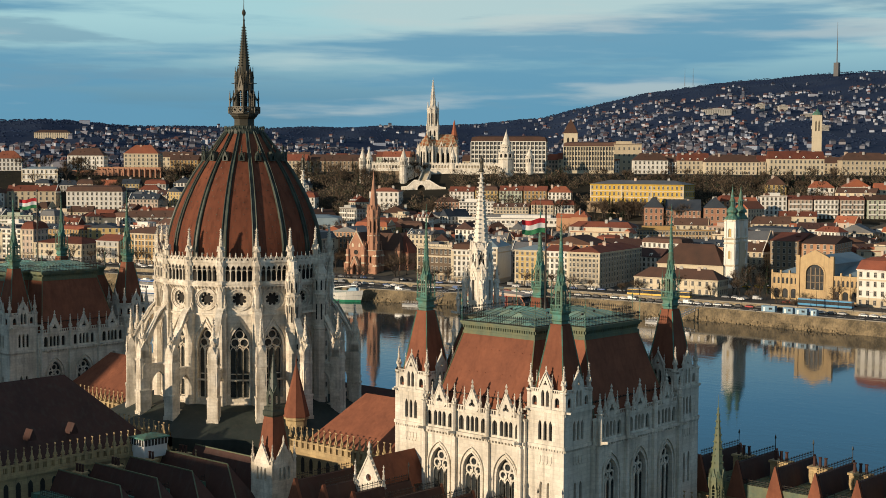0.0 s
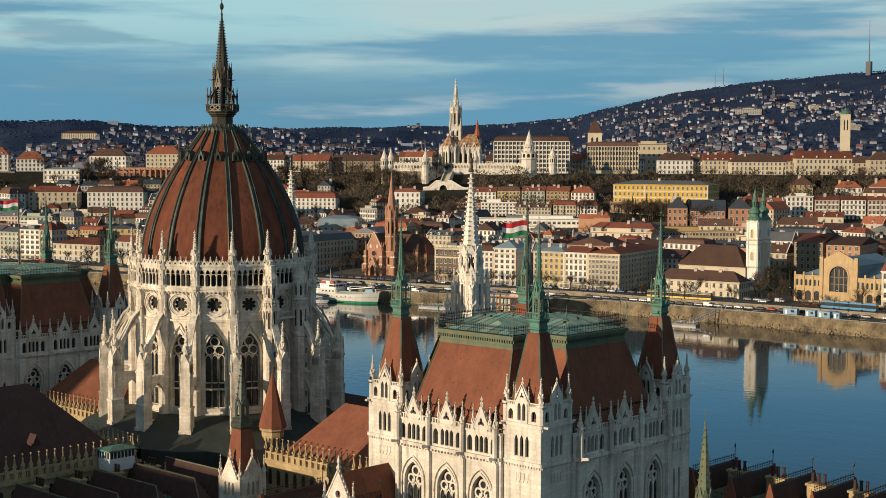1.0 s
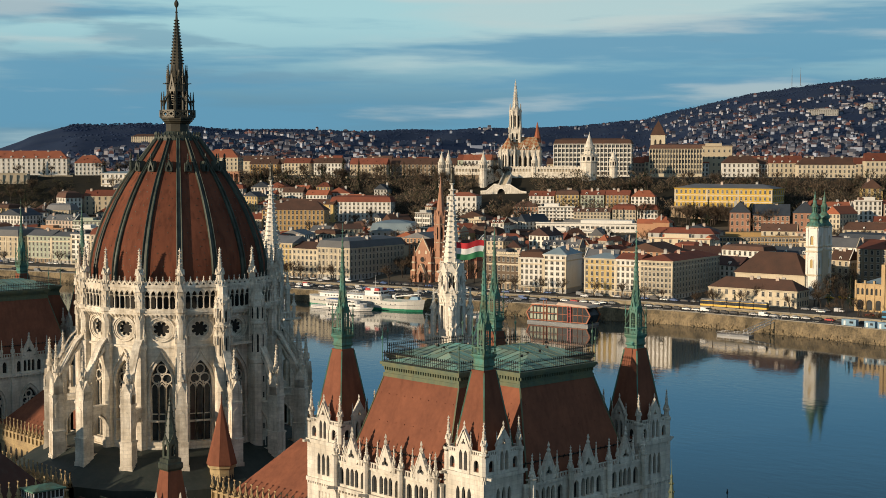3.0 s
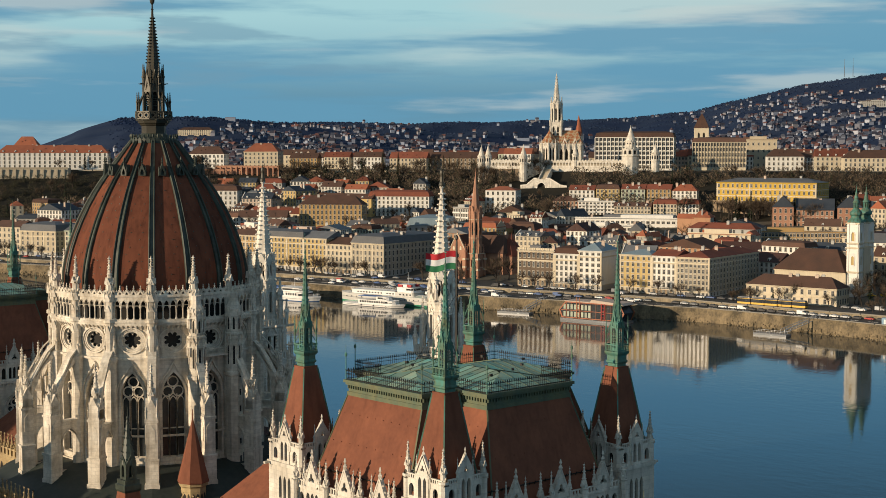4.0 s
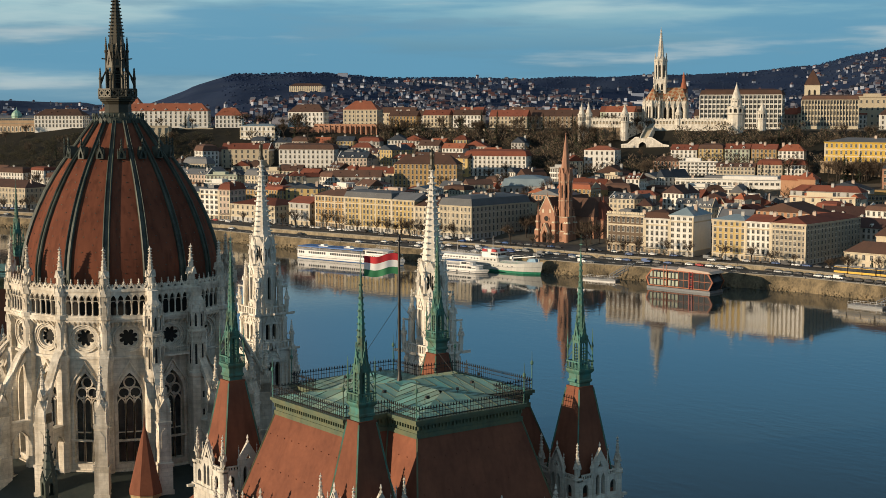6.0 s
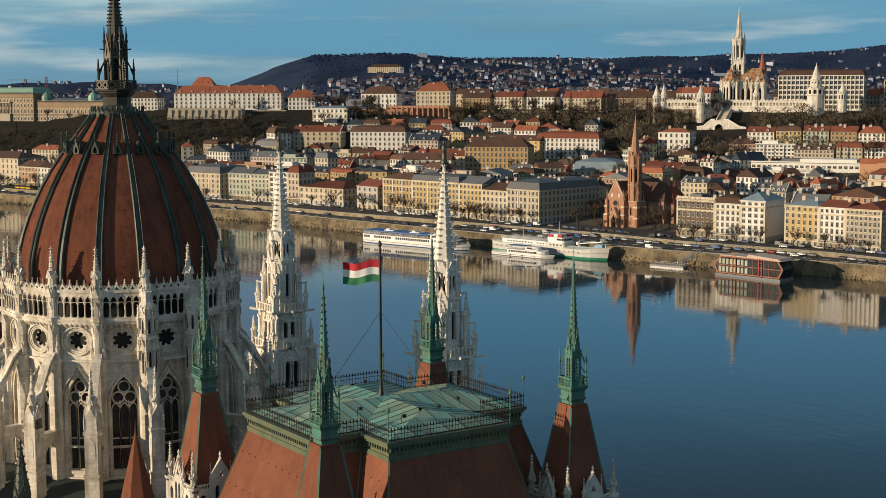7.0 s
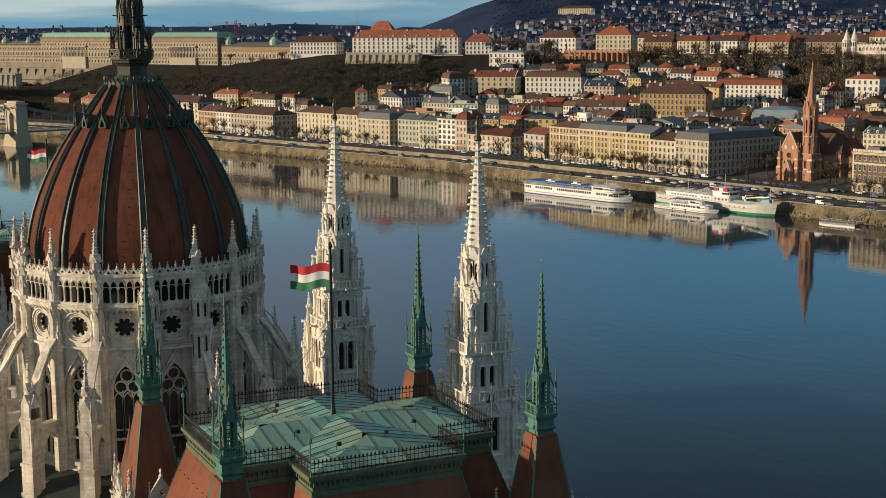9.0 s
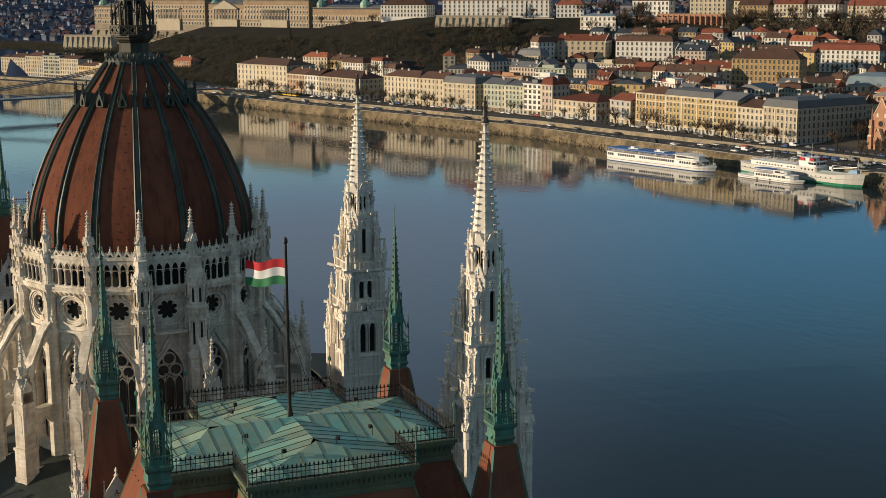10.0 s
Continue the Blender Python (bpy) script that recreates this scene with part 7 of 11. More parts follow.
    for i in range(balconies):
        x = L * (i % bays + 0.5) / bays
        g = Geo()
        z = fl * (1 + i // bays) + 0.1
        g.box(x - 1.1, x + 1.1, -1.1, 0, z - 0.15, z)
        g.box(x - 1.1, x + 1.1, -1.1, -1.04, z + 0.9, z + 1.0)
        for q in range(9):
            g.bar((x - 1.1 + 2.2 * q / 8, -1.07, z), (x - 1.1 + 2.2 * q / 8, -1.07, z + 0.9), 0.05)
        part("balcony", g, IRON, t)
    for i in range(dormers):
        g = Geo()
        x = L * (i + 0.5) / dormers
        g.prism([(x - 0.7, h + 0.3), (x + 0.7, h + 0.3), (x + 0.7, h + 1.7), (x, h + 2.3), (x - 0.7, h + 1.7)], 0.4, min(depth / 2, 3.0))
        g.s = 1
        g.box(x - 0.4, x + 0.4, 0.34, 0.4, h + 0.6, h + 1.6)
        part("dormer", g, [PLASTERS["white"], WIN_GLASS], t)
    for i in range(chimneys):
        g = Geo()
        x, y = rnd.uniform(0.1, 0.9) * L, depth * rnd.uniform(0.35, 0.65)
        z = h + (rh * 0.7 if style != "flat" else 0)
        g.box(x - 0.9, x + 0.9, y - 0.35, y + 0.35, h - 0.5, z + 2.0)
        g.box(x - 1.0, x + 1.0, y - 0.45, y + 0.45, z + 2.0, z + 2.2)
        for q in (-0.5, 0.1, 0.6):
            g.turned(x + q, y, [(0.14, z + 2.2), (0.11, z + 2.8)], 6)
        part("chimney", g, PLASTERS["pink"] if i % 2 else PLASTERS["grey"], t)
    return t


V = 45.0


def front_house(x0, x1, label, **kw):
    """A house of the river front between two places along the bank."""
    p, q = inland(x0, V), inland(x1, V)
    return house(label, (p.x, p.y), (q.x, q.y), z0=STREET, group="houses of the river front", name="river_front_house", **kw)


R = dict(red=TILE_RED, brown=TILE_BROWN, grey=TILE_GREY, blue=TILE_BLUE, orange=TILE_ORANGE)
RIVER_FRONT = [
    (-1318, -1288, "beige", 5, 9, 18, "brown", "hip", 4, 16, 0, "beige town house beside the bridge", dict(arched=True)),
    (-1288, -1262, "beige", 5, 8, 20, "brown", "hip", 4, 16, 0, "stone-coloured town house beside the bridge", dict(arched=True)),
    (-1262, -1238, "green", 6, 7, 21, "grey", "flat", 2, 16, 0, "modern house with bands of glass", dict(win=(2.8, 2.2), wide=0.85)),
    (-1238, -1212, "cream", 5, 8, 19, "brown", "gable", 3, 16, 0, "cream town house by the bridge head", {}),
    (-1212, -1184, "yellow", 3, 10, 13, "brown", "hip", 4, 14, 3, "low yellow town house by the bridge head", {}),
    # from, to, tone, floors, bays, height, roof, style, roof height, depth, side bays, label, extras
    (-1008, -951.4, "cream", 5, 13, 22, "brown", "hip", 5, 30, 6, "cream palace block with a brown hipped roof", dict(arched=True, base="beige", chimneys=5)),
    (-951.4, -926, "terracotta", 4, 6, 16, "brown", "gable", 5, 16, 0, "terracotta town house with rows of white windows", {}),
    (-926, -906, "white", 4, 5, 16, "brown", "gable", 5, 16, 0, "white town house with a brown tiled roof", {}),
    (-906, -848.6, "stone", 4, 14, 16, "brown", "hip", 5.5, 24, 6, "long stone-coloured town house with a brown roof", dict(base="grey", chimneys=4)),
    (-821.6, -783, "cream", 5, 10, 20, "brown", "hip", 4.5, 18, 0, "cream town house with tall rows of windows", dict(arched=True, base="beige")),
    (-783, -758.6, "cream", 5, 6, 20, "brown", "gable", 4.5, 18, 0, "cream town house with a plain brown roof", dict(base="beige")),
    (-758.6, -727, "beige", 5, 7, 18, "grey", "mansard", 6, 28, 7, "stone corner house with a blue-grey mansard roof", dict(base="grey", dormers=6)),
    (-719, -699, "green", 5, 6, 19, "grey", "gable", 4, 16, 0, "pale green flat-fronted house", {}),
    (-699, -682.5, "green", 6, 5, 19, "grey", "gable", 3, 16, 0, "pale grey-green house with small windows", {}),
    (-682.5, -666.5, "white", 6, 4, 21, "grey", "flat", 2, 16, 0, "white modern house with a dark window grid", dict(win=(2.2, 2.0))),
    (-666.5, -657, "pink", 5, 3, 21, "red", "mansard", 5, 16, 4, "white and red turreted house with a red roof", dict(balconies=3)),
    (-656.5, -623.7, "cream", 3, 9, 12, "red", "hip", 4, 30, 8, "low cream house with a red hipped roof", {}),
    (-610, -590, "grey", 4, 4, 15, "red", "gable", 4, 18, 4, "plain grey house end beside trees", {}),
    (-585, -557, "ochre", 5, 9, 21, "brown", "hip", 4, 18, 0, "ochre town house with ornate windows", dict(arched=True, base="brown", chimneys=4)),
    (-557, -517, "yellow", 6, 13, 21, "grey", "mansard", 4.5, 18, 0, "yellow house with grey middle part and green balconies", dict(dormers=10, balconies=5)),
    (-517, -498.5, "yellow", 6, 6, 21, "grey", "gable", 4, 18, 0, "yellow house with a grey sheet roof", dict(balconies=3)),
    (-498.5, -479, "cream", 5, 6, 18, "brown", "gable", 4, 18, 0, "cream town house with white window frames", {}),
    (-479, -454.7, "stone", 5, 8, 19.5, "grey", "mansard", 5.5, 54, 15, "grey-olive corner palace with white window surrounds and a grey roof", dict(arched=True, base="grey", dormers=4, chimneys=6)),
    (-362, -334.5, DARK_STUCCO, 4, 8, 20, "grey", "flat", 2, 18, 0, "brown palace with cream bands and arched windows", dict(arched=True, base="brown", balustrade=True)),
    (-334.5, -321, "white", 6, 5, 19, "brown", "mansard", 4, 18, 0, "white house with small balconies and a brown roof", dict(balconies=4)),
    (-321, -310.5, "white", 7, 4, 21, "blue", "hip", 4, 22, 0, "white modern flats with a pale roof", dict(win=(1.6, 1.6))),
    (-301.8, -284.2, "yellow", 6, 6, 20, "blue", "hip", 2.5, 18, 0, "ochre-yellow flats with a pale sheet roof", {}),
    (-284.2, -270.6, "white", 6, 5, 20, "red", "gable", 3, 18, 0, "white flats with bay balconies", dict(balconies=5)),
    (-270.6, -252.3, "stone", 7, 8, 20, "red", "hip", 3, 60, 16, "beige block of flats with a red roof", dict(balconies=3)),
    (-120, -98, "white", 4, 6, 18, "red", "mansard", 6, 16, 0, "white house with a curved gable and red roof", {}),
    (-96, -66, "cream", 4, 8, 17, "red", "hip", 5, 16, 5, "cream town house with a red roof", {}),
    (-64, -20, "ochre", 4, 10, 17, "brown", "hip", 5, 16, 5, "ochre town house with a brown roof", {}),
]
for i, (x0, x1, tone, fl, bays, h, rf, st, rh, dep, sb, label, extra) in enumerate(RIVER_FRONT):
    extra = dict(dict(base=("brown", "grey", "beige")[i % 3]), **extra)
    front_house(x0, x1, label, depth=dep, h=h, floors=fl, bays=bays, plaster=tone, roof=R[rf], style=st, rh=rh, side_bays=sb, seed=i, **extra)

# rows of houses behind, climbing towards the castle hill
OCCUPIED = [(-422, 470, 40), (-452, 482, 26), (-212, 528, 36), (-434, 757, 54), (-140, 520, 46), (-235, 530, 30), (-640, 715, 46)]
LANDMARKS = [
    # front from, to, depth, foot, height, floors, bays, tone, roof, style, roof height, label, extras
    ((-1221, 212), (-1202, 222), 13, 1, 15, 4, 6, "terracotta", "red", "hip", 4, "orange town house with a red roof below the palace", {}),
    ((-1186, 230), (-1164, 242), 13, 2, 14, 4, 7, "terracotta", "orange", "hip", 4, "orange town house with a bright red roof", {}),
    ((-620, 654), (-600, 667), 20, 24, 18, 4, 6, "white", "orange", "hip", 3, "white cubic house with a low red roof", {}),
    ((-690, 594), (-650, 622), 16, 21, 16, 5, 14, "white", "red", "mansard", 5, "long white apartment house with a red mansard roof", dict(dormers=6, balconies=5)),
    ((-694, 530), (-656, 560), 18, 12, 20, 5, 15, "ochre", "brown", "hip", 7, "large ochre school with a steep tiled roof", dict(arched=True, chimneys=4)),
    ((-596, 554), (-572, 574), 34, 9, 10, 2, 7, "grey", "blue", "mansard", 7, "old market with a pale blue vaulted roof", dict(chimneys=0)),
    ((-579, 705), (-562, 715), 12, 30, 12, 4, 6, "white", "red", "gable", 4, "white row house below the bastion with a red roof", dict(dormers=2)),
    ((-561, 716), (-545, 725), 12, 30, 13, 4, 6, "yellow", "brown", "mansard", 4, "yellow row house with bays below the bastion", dict(dormers=2)),
    ((-544, 726), (-528, 735), 12, 31, 12, 4, 6, "green", "red", "gable", 4, "pale green row house below the bastion", dict(dormers=2)),
    ((-527, 736), (-511, 745), 12, 31, 12, 4, 6, "ochre", "red", "gable", 4, "ochre row house below the bastion with a red roof", dict(balconies=3)),
    ((-510, 746), (-494, 755), 12, 31, 11, 4, 6, "white", "orange", "hip", 5, "white corner house below the bastion with a red roof", {}),
    ((-575.4, 682.6), (-558.8, 693.2), 12, 25, 9, 3, 7, BRICK, "brown", "hip", 4, "brown brick house with a dark red roof", {}),
    ((-552.9, 687.1), (-529.5, 702.2), 11, 23.5, 10.5, 4, 10, "white", "grey", "flat", 2, "white modern flats with terraces below the bastion", dict(win=(1.8, 1.5), loggia=True)),
    ((-526.7, 697.9), (-503, 712.2), 11, 23, 8, 3, 11, "beige", "brown", "gable", 3, "long beige house with a dark brown roof", dict(dormers=4)),
    ((-502, 714), (-487, 723), 11, 23.5, 9.5, 3, 7, "cream", "red", "mansard", 4, "cream house with a red mansard roof", dict(dormers=3)),
    ((-486, 723.6), (-473, 731.2), 11, 23.5, 9.5, 3, 6, "white", "red", "mansard", 4, "white house with a red mansard roof", dict(dormers=3)),
    ((-526, 655), (-446, 706), 30, 15, 8.5, 2, 26, "white", "grey", "flat", 2, "long white flat-roofed modern building", dict(win=(2.2, 1.6), wide=0.8)),
    ((-510, 640), (-470, 662), 16, 12, 7, 2, 14, "white", "grey", "flat", 2, "low white annex with a strip of windows", dict(win=(2.2, 1.6), wide=0.8)),
    ((-836, 514), (-801, 545), 16, 24, 16, 4, 12, "white", "brown", "mansard", 5, "wide white apartment house with large dormers", dict(dormers=3)),
    ((-871, 480), (-842, 508), 16, 24, 16, 4, 8, "beige", "red", "gable", 5, "beige apartment house with a blank end wall", dict(party=1, chimneys=4)),
    ((-407, 729), (-395, 737), 22, 18, 15, 3, 4, BRICK, "slate", "gable_front", 8, "red brick school pavilion with a stepped gable", dict(arched=True)),
    ((-394, 739), (-373, 753), 18, 18, 13, 3, 8, BRICK, "slate", "gable", 8, "red brick school with a steep slate roof", dict(arched=True)),
    ((-371, 754), (-357, 763), 22, 18, 15, 3, 4, BRICK, "slate", "gable_front", 8, "red brick school pavilion with a stepped gable", dict(arched=True)),
    ((-349, 799), (-334, 811), 14, 24, 17, 5, 6, "white", "brown", "flat", 2, "plain white block of flats on the slope", {}),
    ((-333, 812), (-319, 823), 14, 24, 15, 4, 6, "pink", "red", "gable", 3, "terraced flats with long white balconies", dict(loggia=True)),
    ((-318, 824), (-304, 835), 14, 24, 15, 4, 6, "white", "red", "gable", 3, "terraced flats with long white balconies", dict(loggia=True)),
    ((-303, 836), (-289, 847), 14, 24, 15, 4, 6, "pink", "red", "gable", 3, "terraced flats with long white balconies", dict(loggia=True)),
    ((-287, 848), (-270, 861), 14, 24, 15, 4, 6, "green", "brown", "gable", 4, "pale green flats on the slope", dict(loggia=True)),
    ((-374, 852), (-362, 862), 12, 38, 11, 3, 4, "yellow", "brown", "gable_front", 7, "ornate yellow house with a curved gable", dict(arched=True)),
    ((-345, 868), (-330, 880), 12, 36, 11, 3, 5, "white", "orange", "hip", 5, "white villa with a red hipped roof", {}),
    ((-322, 880), (-306, 893), 12, 36, 12, 3, 5, "white", "orange", "gable_front", 6, "white villa with red gabled roofs", {}),
    ((-300, 890), (-284, 903), 12, 36, 10, 3, 5, "cream", "orange", "gable", 5, "cream villa with a red roof", {}),
    ((-366, 651), (-319, 684), 16, 7, 13, 4, 26, "ochre", "grey", "flat", 2, "long office block with glazed window bands", dict(win=(1.5, 2.2), wide=0.85, chimneys=0)),
    ((-212, 566), (-196, 569), 44, 0, 23, 6, 5, "brown", "red", "gable", 4, "dark brown block of flats behind the church", dict(balconies=4)),
    ((-194, 569), (-176, 573), 40, 0, 22, 6, 5, "terracotta", "brown", "gable", 4, "red-brown block of flats behind the market", {}),
]
LOW_ZONES = []   # zones towards the walk where houses stay low, so landmarks show over them
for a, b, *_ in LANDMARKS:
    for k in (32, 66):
        LOW_ZONES.append(((a[0] + b[0]) / 2 + 0.6 * k, (a[1] + b[1]) / 2 - 0.8 * k, math.dist(a, b) / 2 + 6))
    OCCUPIED.append(((a[0] + b[0]) / 2 - 5, (a[1] + b[1]) / 2 + 6, math.dist(a, b) / 2 + 3))


def landmark_houses():
    look_up = dict(R, slate=TILE_SLATE)
    for i, (a, b, dep, z, h, fl, bays, tone, rf, st, rh, label, extra) in enumerate(LANDMARKS):
        house(label, a, b, dep, z, h, fl, bays, tone, look_up[rf], st, rh, max(2, int(dep / 3.4)), group="houses of the lower town", single=False, seed=70 + i, **extra)


landmark_houses()


def back_houses():
    """Plots behind the river front: street houses, deep houses seen from their gables, low yard houses and modern flats."""
    rnd = random.Random(11)
    tones = ["cream", "white", "ochre", "white", "beige", "yellow", "stone", "white", "pink", "grey", "cream", "white", "cream", "terracotta", "green"]
    names = {"cream": "cream", "white": "white", "beige": "beige", "yellow": "yellow", "stone": "stone-coloured", "pink": "pink", "grey": "grey", "ochre": "ochre", "green": "pale green", "terracotta": "terracotta", "brown": "brown"}
    roofs = [("red", TILE_RED), ("brown", TILE_BROWN), ("brown", TILE_BROWN), ("red", TILE_RED), ("brown", TILE_BROWN), ("dark grey", TILE_SLATE), ("grey", TILE_GREY), ("orange", TILE_ORANGE), ("dark brown", BROWN_ROOF)]
    count = 0
    for v, step, hh in ((88, 20, 13.5), (114, 18, 14), (141, 17, 14), (169, 17, 13.5), (197, 16, 13), (225, 16, 13), (254, 16, 12.5), (284, 17, 12), (316, 17, 11.5), (348, 17, 11), (382, 16, 10.5), (416, 16, 10), (450, 16, 9.5), (484, 16, 9)):
        x = -1120 + rnd.uniform(0, 10)
        while x < 20:
            w = step * rnd.uniform(0.5, 1.45)
            p, q = inland(x, v + rnd.uniform(-7, 7)), inland(x + w, v + rnd.uniform(-5, 5))
            mid = (p + q) / 2
            d = float(behind_front(mid.x, mid.y))
            free = all(math.hypot(mid.x - ox, mid.y - oy) > r + w / 2 for ox, oy, r in OCCUPIED)
            if d < (-150 if mid.x < -880 else -82 if mid.x < -345 else -40) and free and rnd.random() < (0.93 if v < 280 else 0.84):
                z = float(ground_height(mid.x, mid.y))
                rn, rm = rnd.choice(roofs)
                kind = rnd.random()
                st = "gable" if kind < 0.32 else "mansard" if kind < 0.48 else "gable_front" if kind < 0.72 else "hip" if kind < 0.84 else "flat"
                low = rnd.random() < 0.2 or any(math.hypot(mid.x - ox, mid.y - oy) < r for ox, oy, r in LOW_ZONES)
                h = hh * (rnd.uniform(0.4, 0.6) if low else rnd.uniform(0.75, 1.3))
                fl = max(1, round(h / 3.4))
                tone = rnd.choice(tones)
                dep = rnd.uniform(16, 24) if st == "gable_front" else rnd.uniform(9, 14)
                yaw = rnd.gauss(0, 0.16)
                dx, dy = q.x - p.x, q.y - p.y
                c, s = math.cos(yaw), math.sin(yaw)
                q2 = (p.x + dx * c - dy * s, p.y + dx * s + dy * c)
                house(f"{names[tone]} town house with a {rn} roof" if st != "flat" else f"{names[tone]} flat-roofed town house", (p.x, p.y), q2, dep, z, h, fl, max(2, int(w / 2.7)), tone, rm, st, rnd.uniform(3.0, 5.6), max(2, int(dep / 3.2)),
                      dormers=rnd.choice([0, 1, 2, 3]) if st in ("gable", "mansard") else 0, name="town_house" if v < 230 else "hillside_house", group="houses of the lower town" if v < 230 else "houses below the hill", single=False, chimneys=rnd.choice([1, 2, 2]), seed=count, party=rnd.choice([0, 0, 1, -1, 1]), loggia=st == "flat" and rnd.random() < 0.5, wing=rnd.choice([0, 1, -1]) if st != "gable_front" else 0)
                count += 1
            x += w + (rnd.uniform(0.1, 1.6) if rnd.random() < 0.78 else rnd.uniform(4, 12))


back_houses()


def slope_houses():
    """Two uneven rows of houses on the foot of the castle slope, south of the grand stair."""
    rnd = random.Random(23)
    tones = ["white", "cream", "white", "beige", "grey", "white", "pink", "yellow"]
    names = {"white": "white", "cream": "cream", "beige": "beige", "grey": "grey", "pink": "pink", "yellow": "yellow"}
    roofs = [("red", TILE_RED), ("brown", TILE_BROWN), ("orange", TILE_ORANGE), ("dark grey", TILE_SLATE), ("red", TILE_RED)]
    for v in (80, 103):
        x = -990.0
        while x < -892:
            w = rnd.uniform(12, 24)
            p, q = inland(x, v + rnd.uniform(-4, 4)), inland(x + w, v + rnd.uniform(-4, 4))
            tone, (rn, rm) = rnd.choice(tones), rnd.choice(roofs)
            h = rnd.uniform(9, 14)
            house(f"{names[tone]} house with a {rn} roof behind the river front", (p.x, p.y), (q.x, q.y), rnd.uniform(10, 14), float(ground_height((p.x + q.x) / 2, (p.y + q.y) / 2)) - 1.5, h, max(2, round(h / 3.3)), max(3, int(w / 2.7)), tone, rm, rnd.choice(["gable", "mansard", "gable", "hip"]), rnd.uniform(3, 5), 3, name="hillside_house", group="houses on the castle slope", single=False, chimneys=1, seed=int(-x + v))
            x += w + rnd.uniform(0.5, 5)
    for back in (-46, -68):
        for (ax, ay), (bx, by) in zip(FRONT[6:8], FRONT[7:9]):
            dx, dy = bx - ax, by - ay
            n = math.hypot(dx, dy)
            u = rnd.uniform(0, 10)
            while u < n - 14:
                w, d = rnd.uniform(11, 21), back + rnd.uniform(-6, 6)
                x0, y0 = ax + dx / n * u - dy / n * d, ay + dy / n * u + dx / n * d
                x1, y1 = x0 + dx / n * w, y0 + dy / n * w
                if -905 < x0 and x1 < -690 and rnd.random() < 0.9:
                    tone, (rn, rm) = rnd.choice(tones), rnd.choice(roofs)
                    st = rnd.choice(["gable", "mansard", "gable_front", "hip", "gable"])
                    h = rnd.uniform(6.5, 11.5)
                    z = float(ground_height((x0 + x1) / 2, (y0 + y1) / 2)) - 2.0
                    house(f"{names[tone]} house with a {rn} roof on the slope", (x0, y0), (x1, y1), rnd.uniform(9, 13), z, h, max(2, round(h / 3.2)), max(3, int(w / 2.7)), tone, rm, st, rnd.uniform(3, 5), 3, name="hillside_house", group="houses on the castle slope", single=False, chimneys=1, seed=int(u * 7 - back), wing=0)
                u += w + rnd.uniform(0.5, 7)


slope_houses()

# ---- castle hill ----
def hill_house(label, x, y, yaw, L, D, z, h, fl, bays, tone, roof, style, rh, sb=4, name="castle_house", single=False, **kw):
    """A house on the hill whose front looks towards the river; x, y is the middle of its front."""
    a = radians(yaw)
    dx, dy = math.cos(a) * L / 2, math.sin(a) * L / 2
    return house(label, (x - dx, y - dy), (x + dx, y + dy), D, z, h, fl, bays, tone, roof, style, rh, sb, name=name, single=single, group="houses on the castle hill", **kw)


# along the brow, from the palace end to the north
hill_house("long white monastery with rows of windows under a red roof", -1004, 483, 51, 98, 16, 57, 14, 4, 22, "white", TILE_ORANGE, "hip", 7, 5, "monastery", False, category="monastery", dormers=9, chimneys=8)
hill_house("red-roofed middle block of the monastery", -1042, 476, 51, 22, 14, 60, 17, 2, 4, "white", TILE_ORANGE, "hip", 9, 2, "monastery_block", category="monastery")
hill_house("white wing with a red hipped roof", -958, 534, 55, 24, 16, 56, 11, 3, 7, "white", TILE_ORANGE, "hip", 7, 4)
hill_house("white theatre house with a brown roof", -1064, 418, 45, 46, 18, 56, 11, 3, 14, "white", TILE_BROWN, "hip", 6, 4)
hill_house("cream palace with an orange hipped roof", -905, 640, 40, 32, 20, 57, 15, 4, 8, "cream", TILE_ORANGE, "hip", 8, 5, single=True)
hill_house("pale palace with a dark roof", -944, 606, 40, 34, 16, 57, 13, 3, 9, "white", TILE_BROWN, "hip", 7, 4)
hill_house("white villa with a pedimented front", -915, 539, 42, 32, 16, 44, 14, 3, 8, "white", TILE_BLUE, "hip", 2, 5, single=True)
hill_house("ochre house with a dark roof", -872, 664, 36, 26, 14, 57, 9, 3, 8, "ochre", TILE_BROWN, "gable", 5)
hill_house("cream house with a red roof", -846, 682, 34, 24, 14, 57, 10, 3, 7, "cream", TILE_RED, "gable", 5)
hill_house("white house with a brown roof", -820, 697, 34, 26, 14, 56, 11, 3, 8, "white", TILE_BROWN, "gable", 5)
hill_house("long pale house with a red-brown roof", -786, 716, 33, 34, 14, 56, 10, 3, 10, "beige", TILE_RED, "gable", 6)
hill_house("long house with a broad brown roof", -752, 752, 33, 60, 16, 56, 10, 3, 16, "brown", TILE_BROWN, "gable", 6)
hill_house("green-fronted house with a red roof", -716, 775, 33, 22, 13, 57, 13, 3, 6, "green", TILE_RED, "gable", 5)
hill_house("white house with a bright red roof", -694, 762, 33, 24, 13, 58, 12, 3, 7, "white", TILE_ORANGE, "gable", 5)
hill_house("pale stepped wall terrace house", -720, 790, 33, 30, 13, 58, 12, 3, 8, "cream", TILE_BROWN, "gable", 5)


